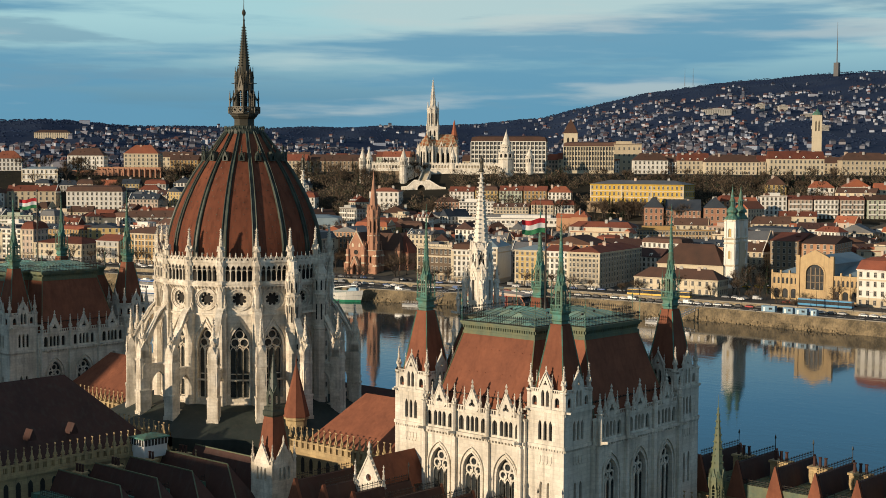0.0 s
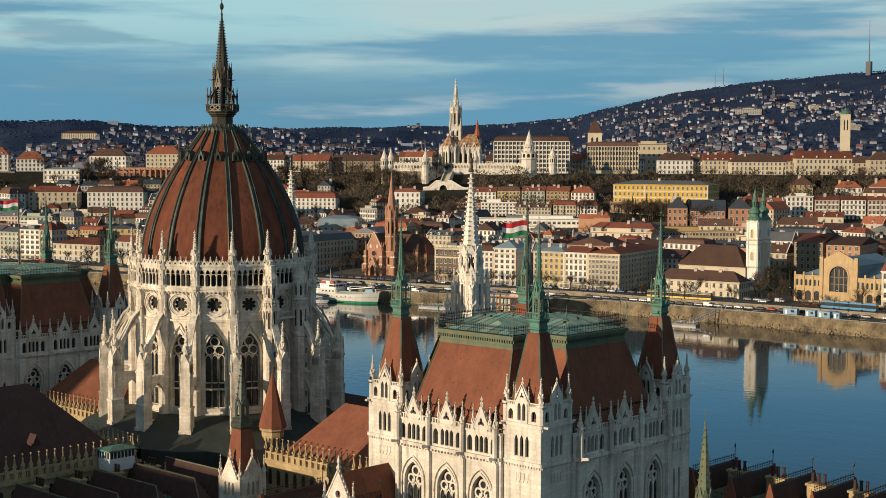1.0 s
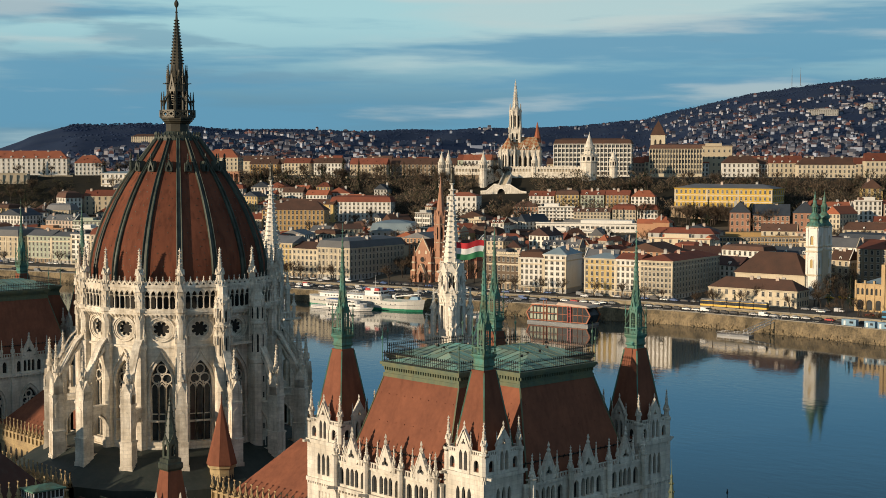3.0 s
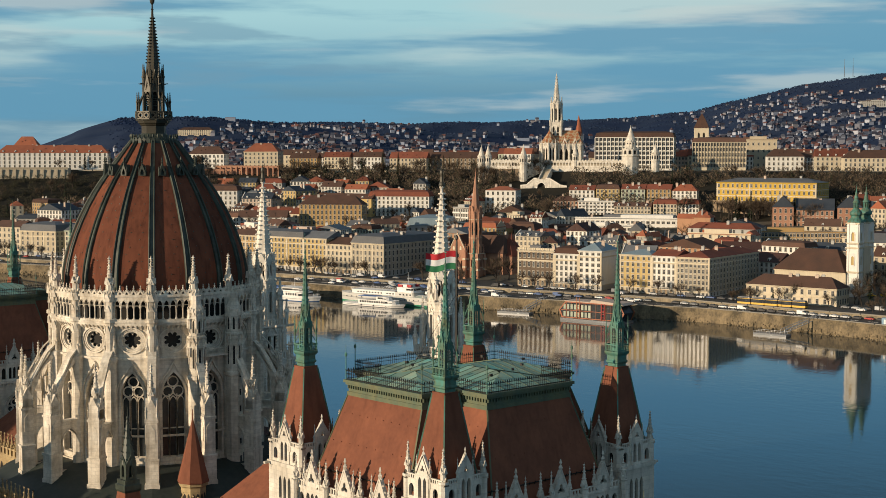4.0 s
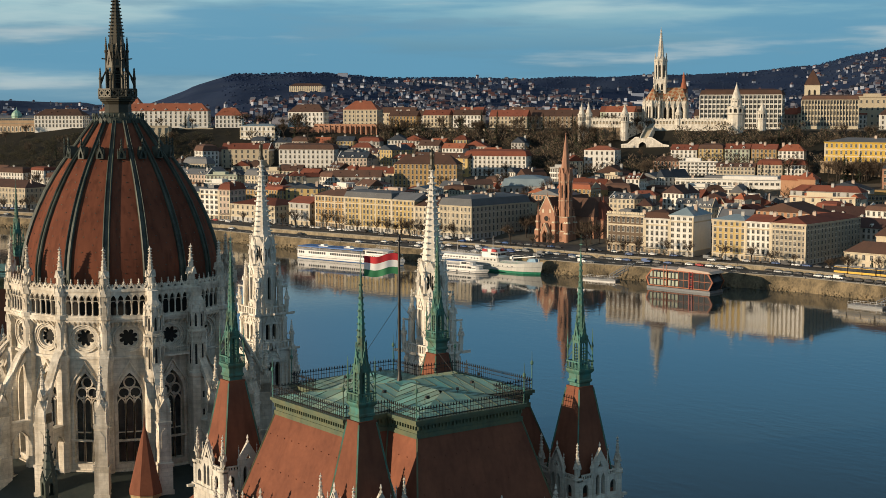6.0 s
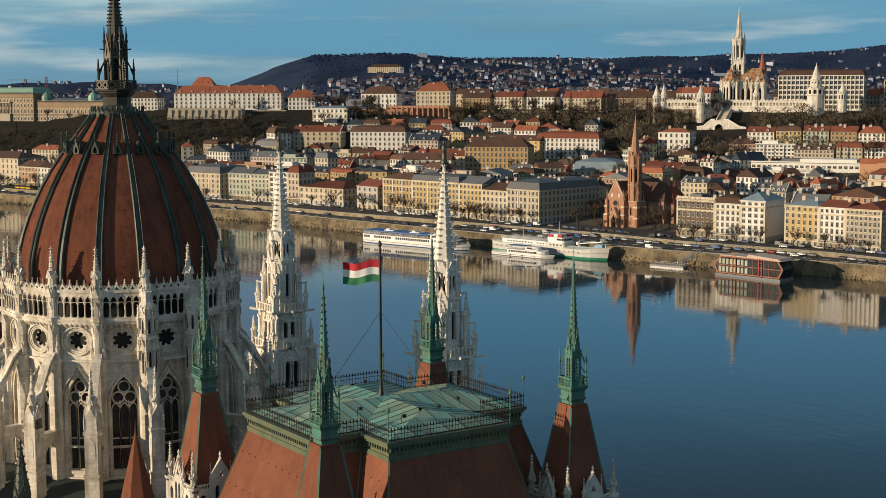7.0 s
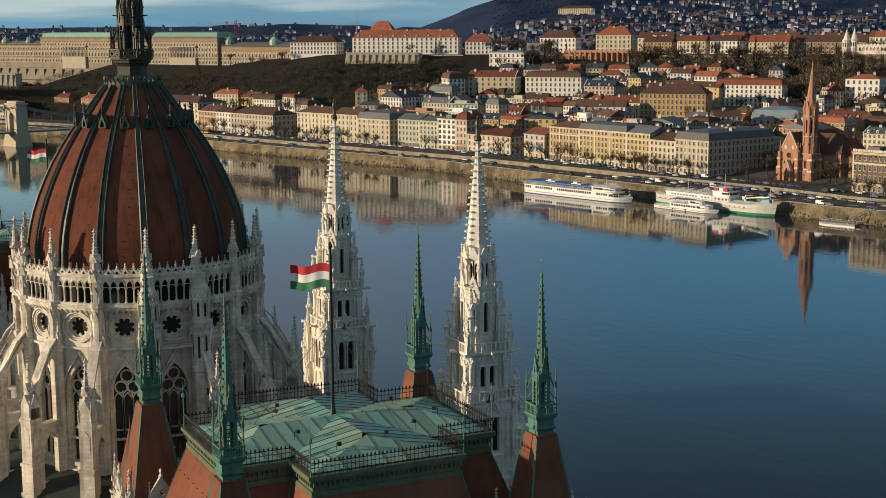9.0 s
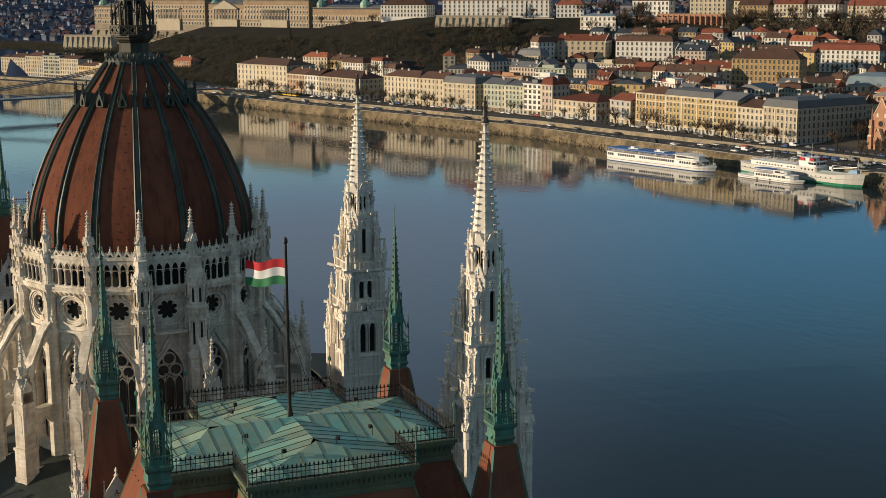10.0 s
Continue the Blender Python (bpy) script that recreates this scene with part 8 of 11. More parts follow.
def arched_wall(a, b, z0, z1, n):
    """A brick retaining wall with deep round-arched niches between its piers."""
    m, L = frame_2d(a, b)
    t = thing("arched_retaining_wall", "red brick retaining wall with deep arched niches", "wall", m)
    w = L / n
    for i in range(n):
        g = Geo()
        g.m = Matrix.Translation((w * i, 0, 0))
        panel(g, 0, w, z0, z1, [(w / 2, w * 0.6, z0 + 0.5, z1 - 3.0, z1 - 1.4)], -0.4, 1.6)
        g.box(-0.5, 0.5, -1.2, 0, z0, z1 - 1.2)
        g.loft([[(-0.5, -1.2, z1 - 1.2), (0.5, -1.2, z1 - 1.2), (0.5, 0, z1 - 1.2), (-0.5, 0, z1 - 1.2)], [(-0.5, -0.3, z1 - 0.3), (0.5, -0.3, z1 - 0.3), (0.5, 0, z1 - 0.3), (-0.5, 0, z1 - 0.3)]])
        part("bay", g, BRICK, t)
    g = Geo()
    g.box(0, L, 1.6, 3.0, z0, z1)
    part("back_wall", g, PLASTERS["brown"], t)
    g = Geo()
    g.box(-0.3, L + 0.3, -0.6, 3.0, z1, z1 + 0.5)
    part("coping", g, PLASTERS["terracotta"], t)


arched_wall((-893, 584), (-842.5, 616), 46, 59.3, 12)


def terrace(label, x, y, yaw, L, D, z0, z1, mat):
    a = radians(yaw)
    g = Geo()
    g.m = Matrix.Translation((x, y, 0)) @ Matrix.Rotation(a, 4, "Z")
    g.loft([[(-L / 2 - 2, -2, z0), (L / 2 + 2, -2, z0), (L / 2, D, z0), (-L / 2, D, z0)], [(-L / 2, 0, z1), (L / 2, 0, z1), (L / 2, D, z1), (-L / 2, D, z1)]])
    g.box(-L / 2 - 0.3, L / 2 + 0.3, -0.4, 0.4, z1, z1 + 0.9)
    for i in range(int(L / 6)):
        x2 = -L / 2 + 6 * i + 3
        g.box(x2 - 0.6, x2 + 0.6, -1.6, 0, z0 + 2, z1 - 1)
    solid("bastion_wall", g, mat, label, "wall")


terrace("buttressed pale stone terrace below the palace", -1308, 167, 50, 54, 12, 16, 37, PLASTERS["stone"])
terrace("battered pale stone bastion below the monastery", -993, 456, 51, 66, 14, 40, 57.5, PLASTERS["stone"])
terrace("lower pale stone bastion beside the monastery", -970, 508, 51, 30, 14, 42, 55, PLASTERS["stone"])
terrace("red brick rampart with blind arches", -885, 588, 39, 62, 10, 42, 56, BRICK)
terrace("grey rampart under the houses", -786, 666, 31, 120, 10, 44, 55, PLASTERS["stone"])
terrace("long brown rampart north of the hotel", -440, 872, 38, 190, 12, 42, 52, PLASTERS["brown"])

# the hotel
hotel = [(-607, 814, 34, 66, 22, 57, 27, 7, 20, "white", TILE_BROWN, "mansard", 5), (-552, 858, 36, 44, 20, 58, 22, 5, 18, "cream", TILE_BROWN, "mansard", 4)]
for x, y, yaw, L, D, z, h, fl, bays, tone, rf, st, rh in hotel:
    t = hill_house("large pale hotel with a grid of windows and brown eaves", x, y, yaw, L, D, z, h, fl, bays, tone, rf, st, rh, 6, "hotel", False, category="hotel", win=(2.9, 3.2), wide=0.72, chimneys=0)
    for i in range(bays + 1):
        g, xx = Geo(), L * i / bays
        g.box(xx - 0.3, xx + 0.3, -0.9, 0.0, h * 0.12, h - 0.6)
        part("fin", g, PLASTERS[tone], t)
    for k in range(1, fl + 1 if fl == 7 else 1):
        g = Geo()
        g.box(0, L, -0.8, 0.0, h * k / fl - 0.35, h * k / fl + 0.1)
        part("floor_band", g, PLASTERS[tone], t)


def old_tower(x, y, z, label, w, h, mat, roof, rh):
    t = thing("church_tower", label, "tower", Matrix.Translation((x, y, z)) @ spin(35))
    g = Geo()
    for k in range(4):
        g.m = face_matrix(k, 0)
        panel(g, -w, w - 0.5, -4, h, [(-w * 0.35, w * 0.3, h * 0.68, h * 0.85, h * 0.9), (w * 0.35, w * 0.3, h * 0.68, h * 0.85, h * 0.9)], w - 0.5, w)
        panel(g, -w, w - 0.6, h, h + 0.4, [], w - 0.6, w + 0.3)
        g.box(-w - 0.15, w + 0.15, w - 0.4, w + 0.2, h * 0.55, h * 0.57)
    part("shaft", g, mat, t)
    g = Geo()
    g.square(0, 0, [(w - 0.55, -4), (w - 0.55, h - 0.2)])
    part("inside", g, DARK, t)
    part("cap", roof(w, h, rh), TILE_BROWN if rh > 5 else COPPER, t)
    return t


def pyramid(w, h, rh):
    g = Geo()
    g.square(0, 0, [(w + 0.3, h + 0.4), (w * 0.55, h + 0.4 + rh * 0.55), (0.1, h + 0.4 + rh), (0.04, h + rh + 2)])
    return g


def onion(w, h, rh):
    g = Geo()
    g.turned(0, 0, [(w * 1.1, h + 0.4), (w * 1.15, h + 1.4), (w * 0.8, h + 3.0), (w * 0.35, h + 4.0), (w * 0.4, h + 4.4), (0.1, h + 6.5), (0.04, h + 9)], 12)
    return g


old_tower(-600, 896, 58, "pale stone tower with a pointed brown cap", 6.3, 34, PLASTERS["cream"], pyramid, 13)
hill_house("pale block behind the tower", -560, 920, 36, 36, 14, 58, 24, 4, 8, "beige", TILE_BROWN, "flat", 3)
old_tower(-459, 1100, 65, "ochre church tower with a green dome cap", 4.1, 46.5, PLASTERS["cream"], onion, 4)
old_tower(-150, 1150, 40, "small white clock tower with a dark cap", 2.2, 26, PLASTERS["white"], onion, 4)
# houses of the northern brow
for i, (x, y, L, h, tone, rf, st) in enumerate(((-505, 885, 30, 12, "white", TILE_BROWN, "hip"), (-474, 905, 26, 12, "cream", TILE_RED, "gable"), (-436, 905, 46, 11, "cream", TILE_BROWN, "hip"), (-392, 935, 46, 14, "cream", TILE_RED, "gable"), (-346, 968, 40, 13, "beige", TILE_BROWN, "hip"),
                                              (-330, 1040, 90, 12, "beige", TILE_BROWN, "gable"), (-270, 1030, 40, 12, "cream", TILE_RED, "gable"), (-220, 1090, 60, 12, "white", TILE_RED, "gable"), (-160, 1130, 50, 11, "cream", TILE_RED, "hip"), (-100, 1180, 60, 11, "cream", TILE_BROWN, "gable"), (-40, 1230, 60, 11, "white", TILE_RED, "gable"))):
    hill_house("old hill house with a steep roof", x, y, 40, L, 15, float(ground_height(x, y)) - 0.5, h, 3, int(L / 3.4), tone, rf, st, 6.5, 4, chimneys=4, dormers=4 if i % 2 else 0, seed=i)
# second row on the plateau
rnd = random.Random(5)
for i in range(30):
    u = i / 29
    x, y = -960 + 560 * u + rnd.uniform(-6, 6), 690 + 300 * u + rnd.uniform(0, 40)
    d = float(behind_front(x, y))
    if math.hypot(x + 690, y - 805) > 60 and 20 < d < 190:
        hill_house("old hill house with a steep roof", x, y, 36, rnd.uniform(20, 38), 13, 56, rnd.uniform(9, 13), 3, 8, rnd.choice(["cream", "white", "beige", "pink"]), rnd.choice([TILE_RED, TILE_BROWN, TILE_BROWN]), "gable", 5.5, 3, seed=i)


def hill_church():
    """The church with its tall openwork tower, polygonal choir and patterned roof."""
    t = thing("hill_church", "pale gothic church with a tall stone spire and patterned tile roof", "church", Matrix.Translation((-684, 800, 57)) @ spin(38))
    g = Geo()
    for k in range(4):
        g.m = face_matrix(k, 0)
        panel(g, -4.9, 4.2, -3, 40, [(-1.9, 1.7, 27, 35, 37.2), (1.9, 1.7, 27, 35, 37.2)], 4.2, 4.9)
        for z in (24, 31):
            g.box(-5.1, 5.1, 4.8, 5.2, z, z + 0.6)
        g.box(-5.3, 5.3, 4.7, 5.4, 40, 40.8)
        pinnacle(g, 4.8, 4.8, 37, 11, 1.1, 6, 6)
        for s in (-1, 1):
            g.box(s * 4.4 - 0.6, s * 4.4 + 0.6, 4.8, 5.6, -3, 36)
    part("tower_shaft", g, STONE_CLEAN, t)
    g = Geo()
    g.square(0, 0, [(4.1, -3), (4.1, 39.5), (3.2, 41), (3.2, 56)])
    part("inside", g, DARK, t)
    g = Geo()
    for k in range(8):
        g.m = spin(45 * k)
        h = 4.5 * math.tan(math.pi / 8)
        panel(g, -h, h, 40, 57, [(0, 1.7, 42.5, 51, 53.5)], 3.8, 4.5)
        g.box(-0.12, 0.12, 4.0, 4.4, 42.5, 53.2)
        gablet(g, 0, 4.6, 52.5, 1.7, 6.0, 0.4)
        g.box(-h, h, 4.4, 4.9, 56.5, 57.4)
        g.m = spin(45 * k + 22.5)
        g.box(-0.5, 0.5, 4.6, 5.5, 40, 54)
        pinnacle(g, 0, 5.0, 52, 11, 0.95, 6, 7)
    part("octagon", g, STONE_CLEAN, t)
    g = Geo()
    g.turned(0, 0, [(4.2, 56.8), (3.4, 58.5), (2.5, 61), (0.3, 81.5), (0.7, 82), (0.1, 82.8), (0.06, 84.6)], 8)
    for i in range(8):
        g.m = spin(45 * i)
        for k in range(15):
            u = (k + 0.5) / 15
            g.turned(2.5 - 2.2 * u + 0.2, 0, [(0.05, 61 + 20 * u), (0.38, 61.3 + 20 * u), (0.05, 61.8 + 20 * u)], 4)
    part("spire", g, STONE_CLEAN, t)
    # choir of eight sides towards the river, then the nave with its buttresses
    g = Geo()
    for k in range(8):
        g.m = Matrix.Translation((-5, -9, 0)) @ spin(45 * k + 22.5)
        h = 7.6 * math.tan(math.pi / 8)
        panel(g, -h, h, -6, 22.5, [(-1.3, 1.5, 4, 16, 18.6), (1.3, 1.5, 4, 16, 18.6)], 6.9, 7.6)
        gablet(g, 0, 7.7, 19.0, 2.2, 5.0, 0.4)
        g.box(-h, h, 7.5, 7.9, 2.4, 2.9)
        g.m = Matrix.Translation((-5, -9, 0)) @ spin(45 * k)
        g.box(-0.6, 0.6, 7.8, 9.2, -6, 17)
        pinnacle(g, 0, 8.4, 16.5, 9.5, 0.8, 6, 5)
    g.m = Matrix()
    panel(g, 2.6, 23, -6, 22, [(5.5 + 4.6 * i, 2.4, 4, 14, 17.5) for i in range(4)], -11.5, -10.5)
    panel(g, -6, 23, -6, 22, [], 10, 11)
    g.box(22, 23, -10.5, 10, -6, 22)
    g.box(-6, -5, -4, 10, -6, 22)
    for i in range(5):
        x = 3.2 + 4.7 * i
        g.box(x - 0.6, x + 0.6, -13.4, -11.5, -6, 16)
        pinnacle(g, x, -12.6, 15.5, 9, 0.8, 6, 5)
    for x in (8.5, 17.5):
        gablet(g, x, -11.4, 20.0, 3.0, 7.0, 0.5)
    part("nave_wall", g, STONE_CLEAN, t)
    g = Geo()
    g.box(-4.9, 21.9, -10.4, 9.9, -6, 21.5)
    g.turned(-5, -9, [(6.8, -6), (6.8, 21.8)], 8)
    part("nave_inside", g, DARK, t)
    # patterned tiles: two tones in lozenges
    m = bpy.data.materials.new("lozenge_tiles")
    m.use_nodes = True
    nd, ln = m.node_tree.nodes, m.node_tree.links
    ge, mp, ck = nd.new("ShaderNodeNewGeometry"), nd.new("ShaderNodeMapping"), nd.new("ShaderNodeTexChecker")
    mp.inputs["Rotation"].default_value = (0, radians(45), radians(30))
    ck.inputs["Scale"].default_value = 0.35
    ck.inputs[1].default_value, ck.inputs[2].default_value = (0.30, 0.115, 0.045, 1), (0.36, 0.26, 0.155, 1)
    nd["Principled BSDF"].inputs["Roughness"].default_value = 0.7
    ln.new(ge.outputs["Position"], mp.inputs[0])
    ln.new(mp.outputs[0], ck.inputs[0])
    ln.new(ck.outputs[0], nd["Principled BSDF"].inputs[0])
    g = Geo()
    hip_roof(g, -5.5, 23.5, -11.8, 11.5, 22, 33.5, 5, "x")
    part("nave_roof", g, m, t, "patterned orange and cream tiles")
    g = Geo()
    g.turned(-5, -9, [(8.0, 22.5), (0.5, 33.0), (0.1, 35)], 8, math.pi / 8)
    part("chapel_roof", g, m, t, "patterned orange tiles")
    g = Geo()
    g.turned(19, 6, [(3.4, -3), (3.4, 27), (3.9, 27.6), (3.9, 28.4)], 8)
    for k in range(8):
        a = math.pi / 4 * k
        pinnacle(g, 19 + 3.5 * math.cos(a), 6 + 3.5 * math.sin(a), 26, 5.5, 0.5, 4, 3)
    part("south_tower", g, STONE_CLEAN, t)
    g = Geo()
    g.turned(19, 6, [(3.6, 28.4), (3.0, 32), (3.2, 33), (1.0, 42), (1.2, 42.6), (0.1, 47)], 8)
    part("south_cap", g, TILE_ORANGE, t)


hill_church()


def bastion():
    """The white lookout terrace with its arcades, towers and stair."""
    t = thing("lookout_bastion", "white stone lookout terrace with arcades and cone-roofed towers", "bastion")

    def arcade(a, b, z0, z1, top):
        m, L = frame_2d(a, b)
        g = Geo()
        g.m = m
        g.box(0, L, 0, 5, z0, z1)
        n = int(L / 2.6)
        panel(g, 0, L, z1, top, [(L * (i + 0.5) / n, 1.6, z1 + 0.9, z1 + 2.6, z1 + 3.5) for i in range(n)], 0, 0.6, 3)
        g.box(0, L, -0.3, 5, top, top + 0.5)
        for i in range(n):
            x = L * (i + 0.5) / n
            g.box(x - 0.7, x + 0.7, -0.1, 0.4, top + 0.5, top + 1.2)
        g.box(0, L, -0.4, 0.2, z1 - 0.3, z1 + 0.1)
        part("arcade", g, STONE_CLEAN, t)
        g = Geo()
        g.m = m
        g.box(0, L, 2.6, 3, z1, top)
        part("arcade_back", g, PLASTERS["stone"], t)

    arcade((-681, 708), (-650, 726), 38, 59.5, 64.5)
    m, L = frame_2d((-681, 708), (-650, 726))
    g = Geo()
    g.m = m
    g.box(3.5, L - 4.5, -0.25, 0.1, 38, 57.8)
    part("lower_wall", g, PLASTERS["brown"], t, "brown brick lower wall")
    arcade((-648, 748), (-586, 782), 48, 59.5, 64.0)
    arcade((-650, 727), (-648, 748), 44, 58.0, 61.5)

    def cone_tower(x, y, z0, zt, r, rh):
        g = Geo()
        n = 10
        g.turned(x, y, [(r * 1.12, z0), (r, z0 + 6), (r, zt - 6), (r * 1.12, zt - 5.6), (r * 1.12, zt - 5)], n)
        for k in range(n):
            g.m = Matrix.Translation((x, y, 0)) @ spin(360 / n * k)
            h = r * math.tan(math.pi / n)
            panel(g, -h, h, zt - 5, zt, [(0, h * 1.1, zt - 4.3, zt - 2.0, zt - 1.1)], r - 0.5, r)
            g.box(-h * 0.6, h * 0.6, r - 0.2, r + 0.3, zt, zt + 1.1)
        part("tower_wall", g, STONE_CLEAN, t)
        g = Geo()
        g.turned(x, y, [(r - 0.6, zt - 5), (r - 0.6, zt)], n)
        part("tower_inside", g, DARK, t)
        g = Geo()
        g.turned(x, y, [(r * 1.02, zt), (r * 0.98, zt + 0.4), (0.25, zt + rh), (0.08, zt + rh + 1.5)], n)
        part("cone_roof", g, STONE_CLEAN, t, "pale stone cone")

    for x, y, z0, zt, r, rh in ((-681.5, 707.5, 36, 67.5, 3.0, 9), (-677.5, 711.5, 40, 68, 2.8, 9), (-650.5, 726, 38, 67.5, 3.2, 9), (-584, 783, 46, 74, 6.6, 3), (-584, 783, 72, 80, 4.2, 12), (-568, 795, 50, 70, 3.4, 8), (-626, 762, 52, 69, 2.6, 8)):
        cone_tower(x, y, z0, zt, r, rh)
    # the grand stair: a landing over a round arch, two ramps down and a flight up to the gate
    m, L = frame_2d((-640.5, 712.5), (-608.5, 733.5))
    c = L * 0.45
    g = Geo()
    g.m = m
    g.prism([(0, 36), (c - 3.2, 36)] + [(c + 3.2 * math.cos(a), 43.2 + 3.4 * math.sin(a)) for a in [math.pi - math.pi * i / 10 for i in range(11)]] + [(c + 3.2, 36), (L, 36), (L, 43.4), (L - 5, 44.2), (c + 7, 49.6), (c - 6, 49.6), (5, 44.4), (0, 43.8)], 0, 5.5)
    part("landing", g, STONE_CLEAN, t, "pale stone landing over a round arch")
    g = Geo()
    g.m = m
    g.box(c - 3.4, c + 3.4, 3.0, 3.3, 36, 47)
    part("arch_niche", g, DARK, t)
    g = Geo()
    g.m = m
    hood(g, c, 6.4, 40, 43.2, 46.7, 0.7, -0.25, 0.1)
    part("arch_ring", g, STONE_WHITE, t)
    for pts in ([(0, 43.8), (5, 44.4), (c - 6, 49.6)], [(c + 7, 49.6), (L - 5, 44.2), (L, 43.4)], [(c - 6, 49.6), (c - 3, 49.6)], [(c + 3.6, 49.6), (c + 7, 49.6)]):
        g = Geo()
        g.m = m
        for (x0, z0), (x1, z1) in zip(pts, pts[1:]):
            g.prism([(x0, z0), (x1, z1), (x1, z1 + 1.1), (x0, z0 + 1.1)], -0.3, 0.4)
        part("parapet", g, STONE_WHITE, t)
    for i in range(18):
        g = Geo()
        g.m = m
        g.box(c - 2.6, c + 3.2, 5.5 + i * 1.2, 6.8 + i * 1.2, 44, 49.6 + i * 0.46)
        part("step", g, PLASTERS["stone"], t)
    for x in (c - 3.0, c + 3.6):
        g = Geo()
        g.m = m @ Matrix.Translation((x, 0, 0)) @ spin(90)
        g.prism([(5.5, 43), (27.5, 48), (27.5, 59.2), (5.5, 50.8)], -0.4, 0.4)
        part("stair_cheek", g, STONE_CLEAN, t)


bastion()


def yellow_block():
    t = hill_house("long yellow ministry building with a blue-grey flat hip roof", -433, 757, 14, 76, 26, 35, 14.5, 3, 21, "gold", TILE_GREY, "hip", 3, 6, "ministry_building", True, category="building")
    return t


yellow_block()
terrace("dark retaining wall below the yellow building", -433, 754.5, 14, 78, 20, 20, 35, PLASTERS["brown"])


PALACE_WALL = material("palace_brickwork", (0.33, 0.23, 0.14), (0.25, 0.165, 0.10), 0.9, scale=0.12, fine=1.0, streaks=0.3)
PALACE_SURROUND = material("palace_window_stone", (0.56, 0.485, 0.37), (0.46, 0.39, 0.29), 0.9, scale=0.3, fine=1.5, streaks=0.3)
PALACE_TRIM = material("palace_stone", (0.28, 0.235, 0.17), (0.19, 0.158, 0.112), 0.9, scale=0.12, fine=1.0, streaks=0.4)


def palace():
    """The long royal palace on the southern end of the hill."""
    t = thing("royal_palace", "long pale palace with colonnades and green copper roofs", "palace", Matrix.Translation((-1338, 268, 46)) @ spin(28))
    blocks = [(-150, -70, 22, 18), (-70, 43, 24, 25), (43, 103, 24, 21), (103, 196, 24, 25), (196, 292, 22, 17)]
    for i, (x0, x1, d, h) in enumerate(blocks):
        y0 = -3 if i in (1, 3) else 0
        g = Geo()
        g.box(x0, x1, y0, d, -14, h)
        part("wing_wall", g, PALACE_WALL, t)
        g = Geo()
        g.box(x0 - 0.2, x1 + 0.2, y0 - 0.25, d, -14, 5.6)
        for z in (5.5, h - 3.4, h - 0.6):
            g.box(x0 - 0.3, x1 + 0.3, y0 - 0.6, d, z, z + 0.6)
        for k in range(int((x1 - x0) / 2.5)):
            x = x0 + 1.2 + 2.5 * k
            g.box(x - 0.15, x + 0.15, y0 - 0.35, y0 - 0.1, h, h + 1.3)
        g.box(x0, x1, y0 - 0.4, y0, h + 1.3, h + 1.6)
        part("stone_trim", g, PALACE_TRIM, t, "pale stone plinth, bands and balustrade")
        if i in (1, 2, 3):
            g = Geo()
            xm, xw = (x0 + x1) / 2, 17.0
            for k in range(9):
                x = xm - xw + 2 * xw * k / 8
                g.turned(x, y0 - 1.8, [(0.7, 6), (0.55, 6.6), (0.5, 15.5), (0.75, 16.2)], 8)
            g.box(xm - xw - 1.5, xm + xw + 1.5, y0 - 2.8, y0, 16.2, 17.4)
            g.box(xm - xw - 1.5, xm + xw + 1.5, y0 - 2.8, y0, -14, 6)
            if i == 2:
                g.prism([(xm - xw - 1.5, 17.4), (xm + xw + 1.5, 17.4), (xm, 25)], y0 - 2.8, y0)
            part("colonnade", g, PLASTERS["stone"], t)
        g = Geo()
        if i in (1, 3):
            rr = [[(x0, y0, h + 0.4), (x1, y0, h + 0.4), (x1, d, h + 0.4), (x0, d, h + 0.4)], [(x0 + 3, y0 + 3, h + 5), (x1 - 3, y0 + 3, h + 5), (x1 - 3, d - 3, h + 5), (x0 + 3, d - 3, h + 5)], [(x0 + 5, y0 + 6, h + 6), (x1 - 5, y0 + 6, h + 6), (x1 - 5, d - 6, h + 6), (x0 + 5, d - 6, h + 6)]]
            g.loft(rr)
            part("wing_roof", g, COPPER_ROOF, t, "pale green copper mansard")
        else:
            hip_roof(g, x0, x1, y0, d, h + 0.3, h + 4, 1, "x")
            part("wing_roof", g, TILE_GREY, t)
        wg = Geo()
        n = int((x1 - x0) / 4.4)
        for z, tall in ((0.2, 2.6), (6.7, 3.4), (12.6, 2.4), (17.4, 2.0)):
            if z + tall + 2.2 < h:
                for k in range(n):
                    x, f = x0 + (x1 - x0) * (k + 0.5) / n, y0 - (0.25 if z < 5 else 0)
                    wg.s = 1
                    wg.box(x - 1.55, x + 1.55, f - 0.12, f, z - 0.5, z + tall + 1.0)
                    wg.box(x - 1.7, x + 1.7, f - 0.7, f, z + tall + 1.0, z + tall + 1.3)
                    wg.s = 0
                    wg.prism(window_outline(x, 1.9, z, z + tall * 0.75, z + tall + 0.5, 3), f - 0.2, f - 0.1)
        part("window_grid", wg, [GLASS, PALACE_SURROUND], t)
        tagged(t.children[-1], kind="stuff")
    for x in (-142, -100, 48, 98, 204, 262):
        g = Geo()
        g.turned(x, 6, [(4.5, 17), (4.5, 20), (4.8, 20.4), (4.2, 23), (2.5, 25), (0.3, 26.5), (0.1, 29)], 10)
        part("cupola", g, COPPER_ROOF, t, "green copper cupola")
    # the great dome farther back
    g = Geo()
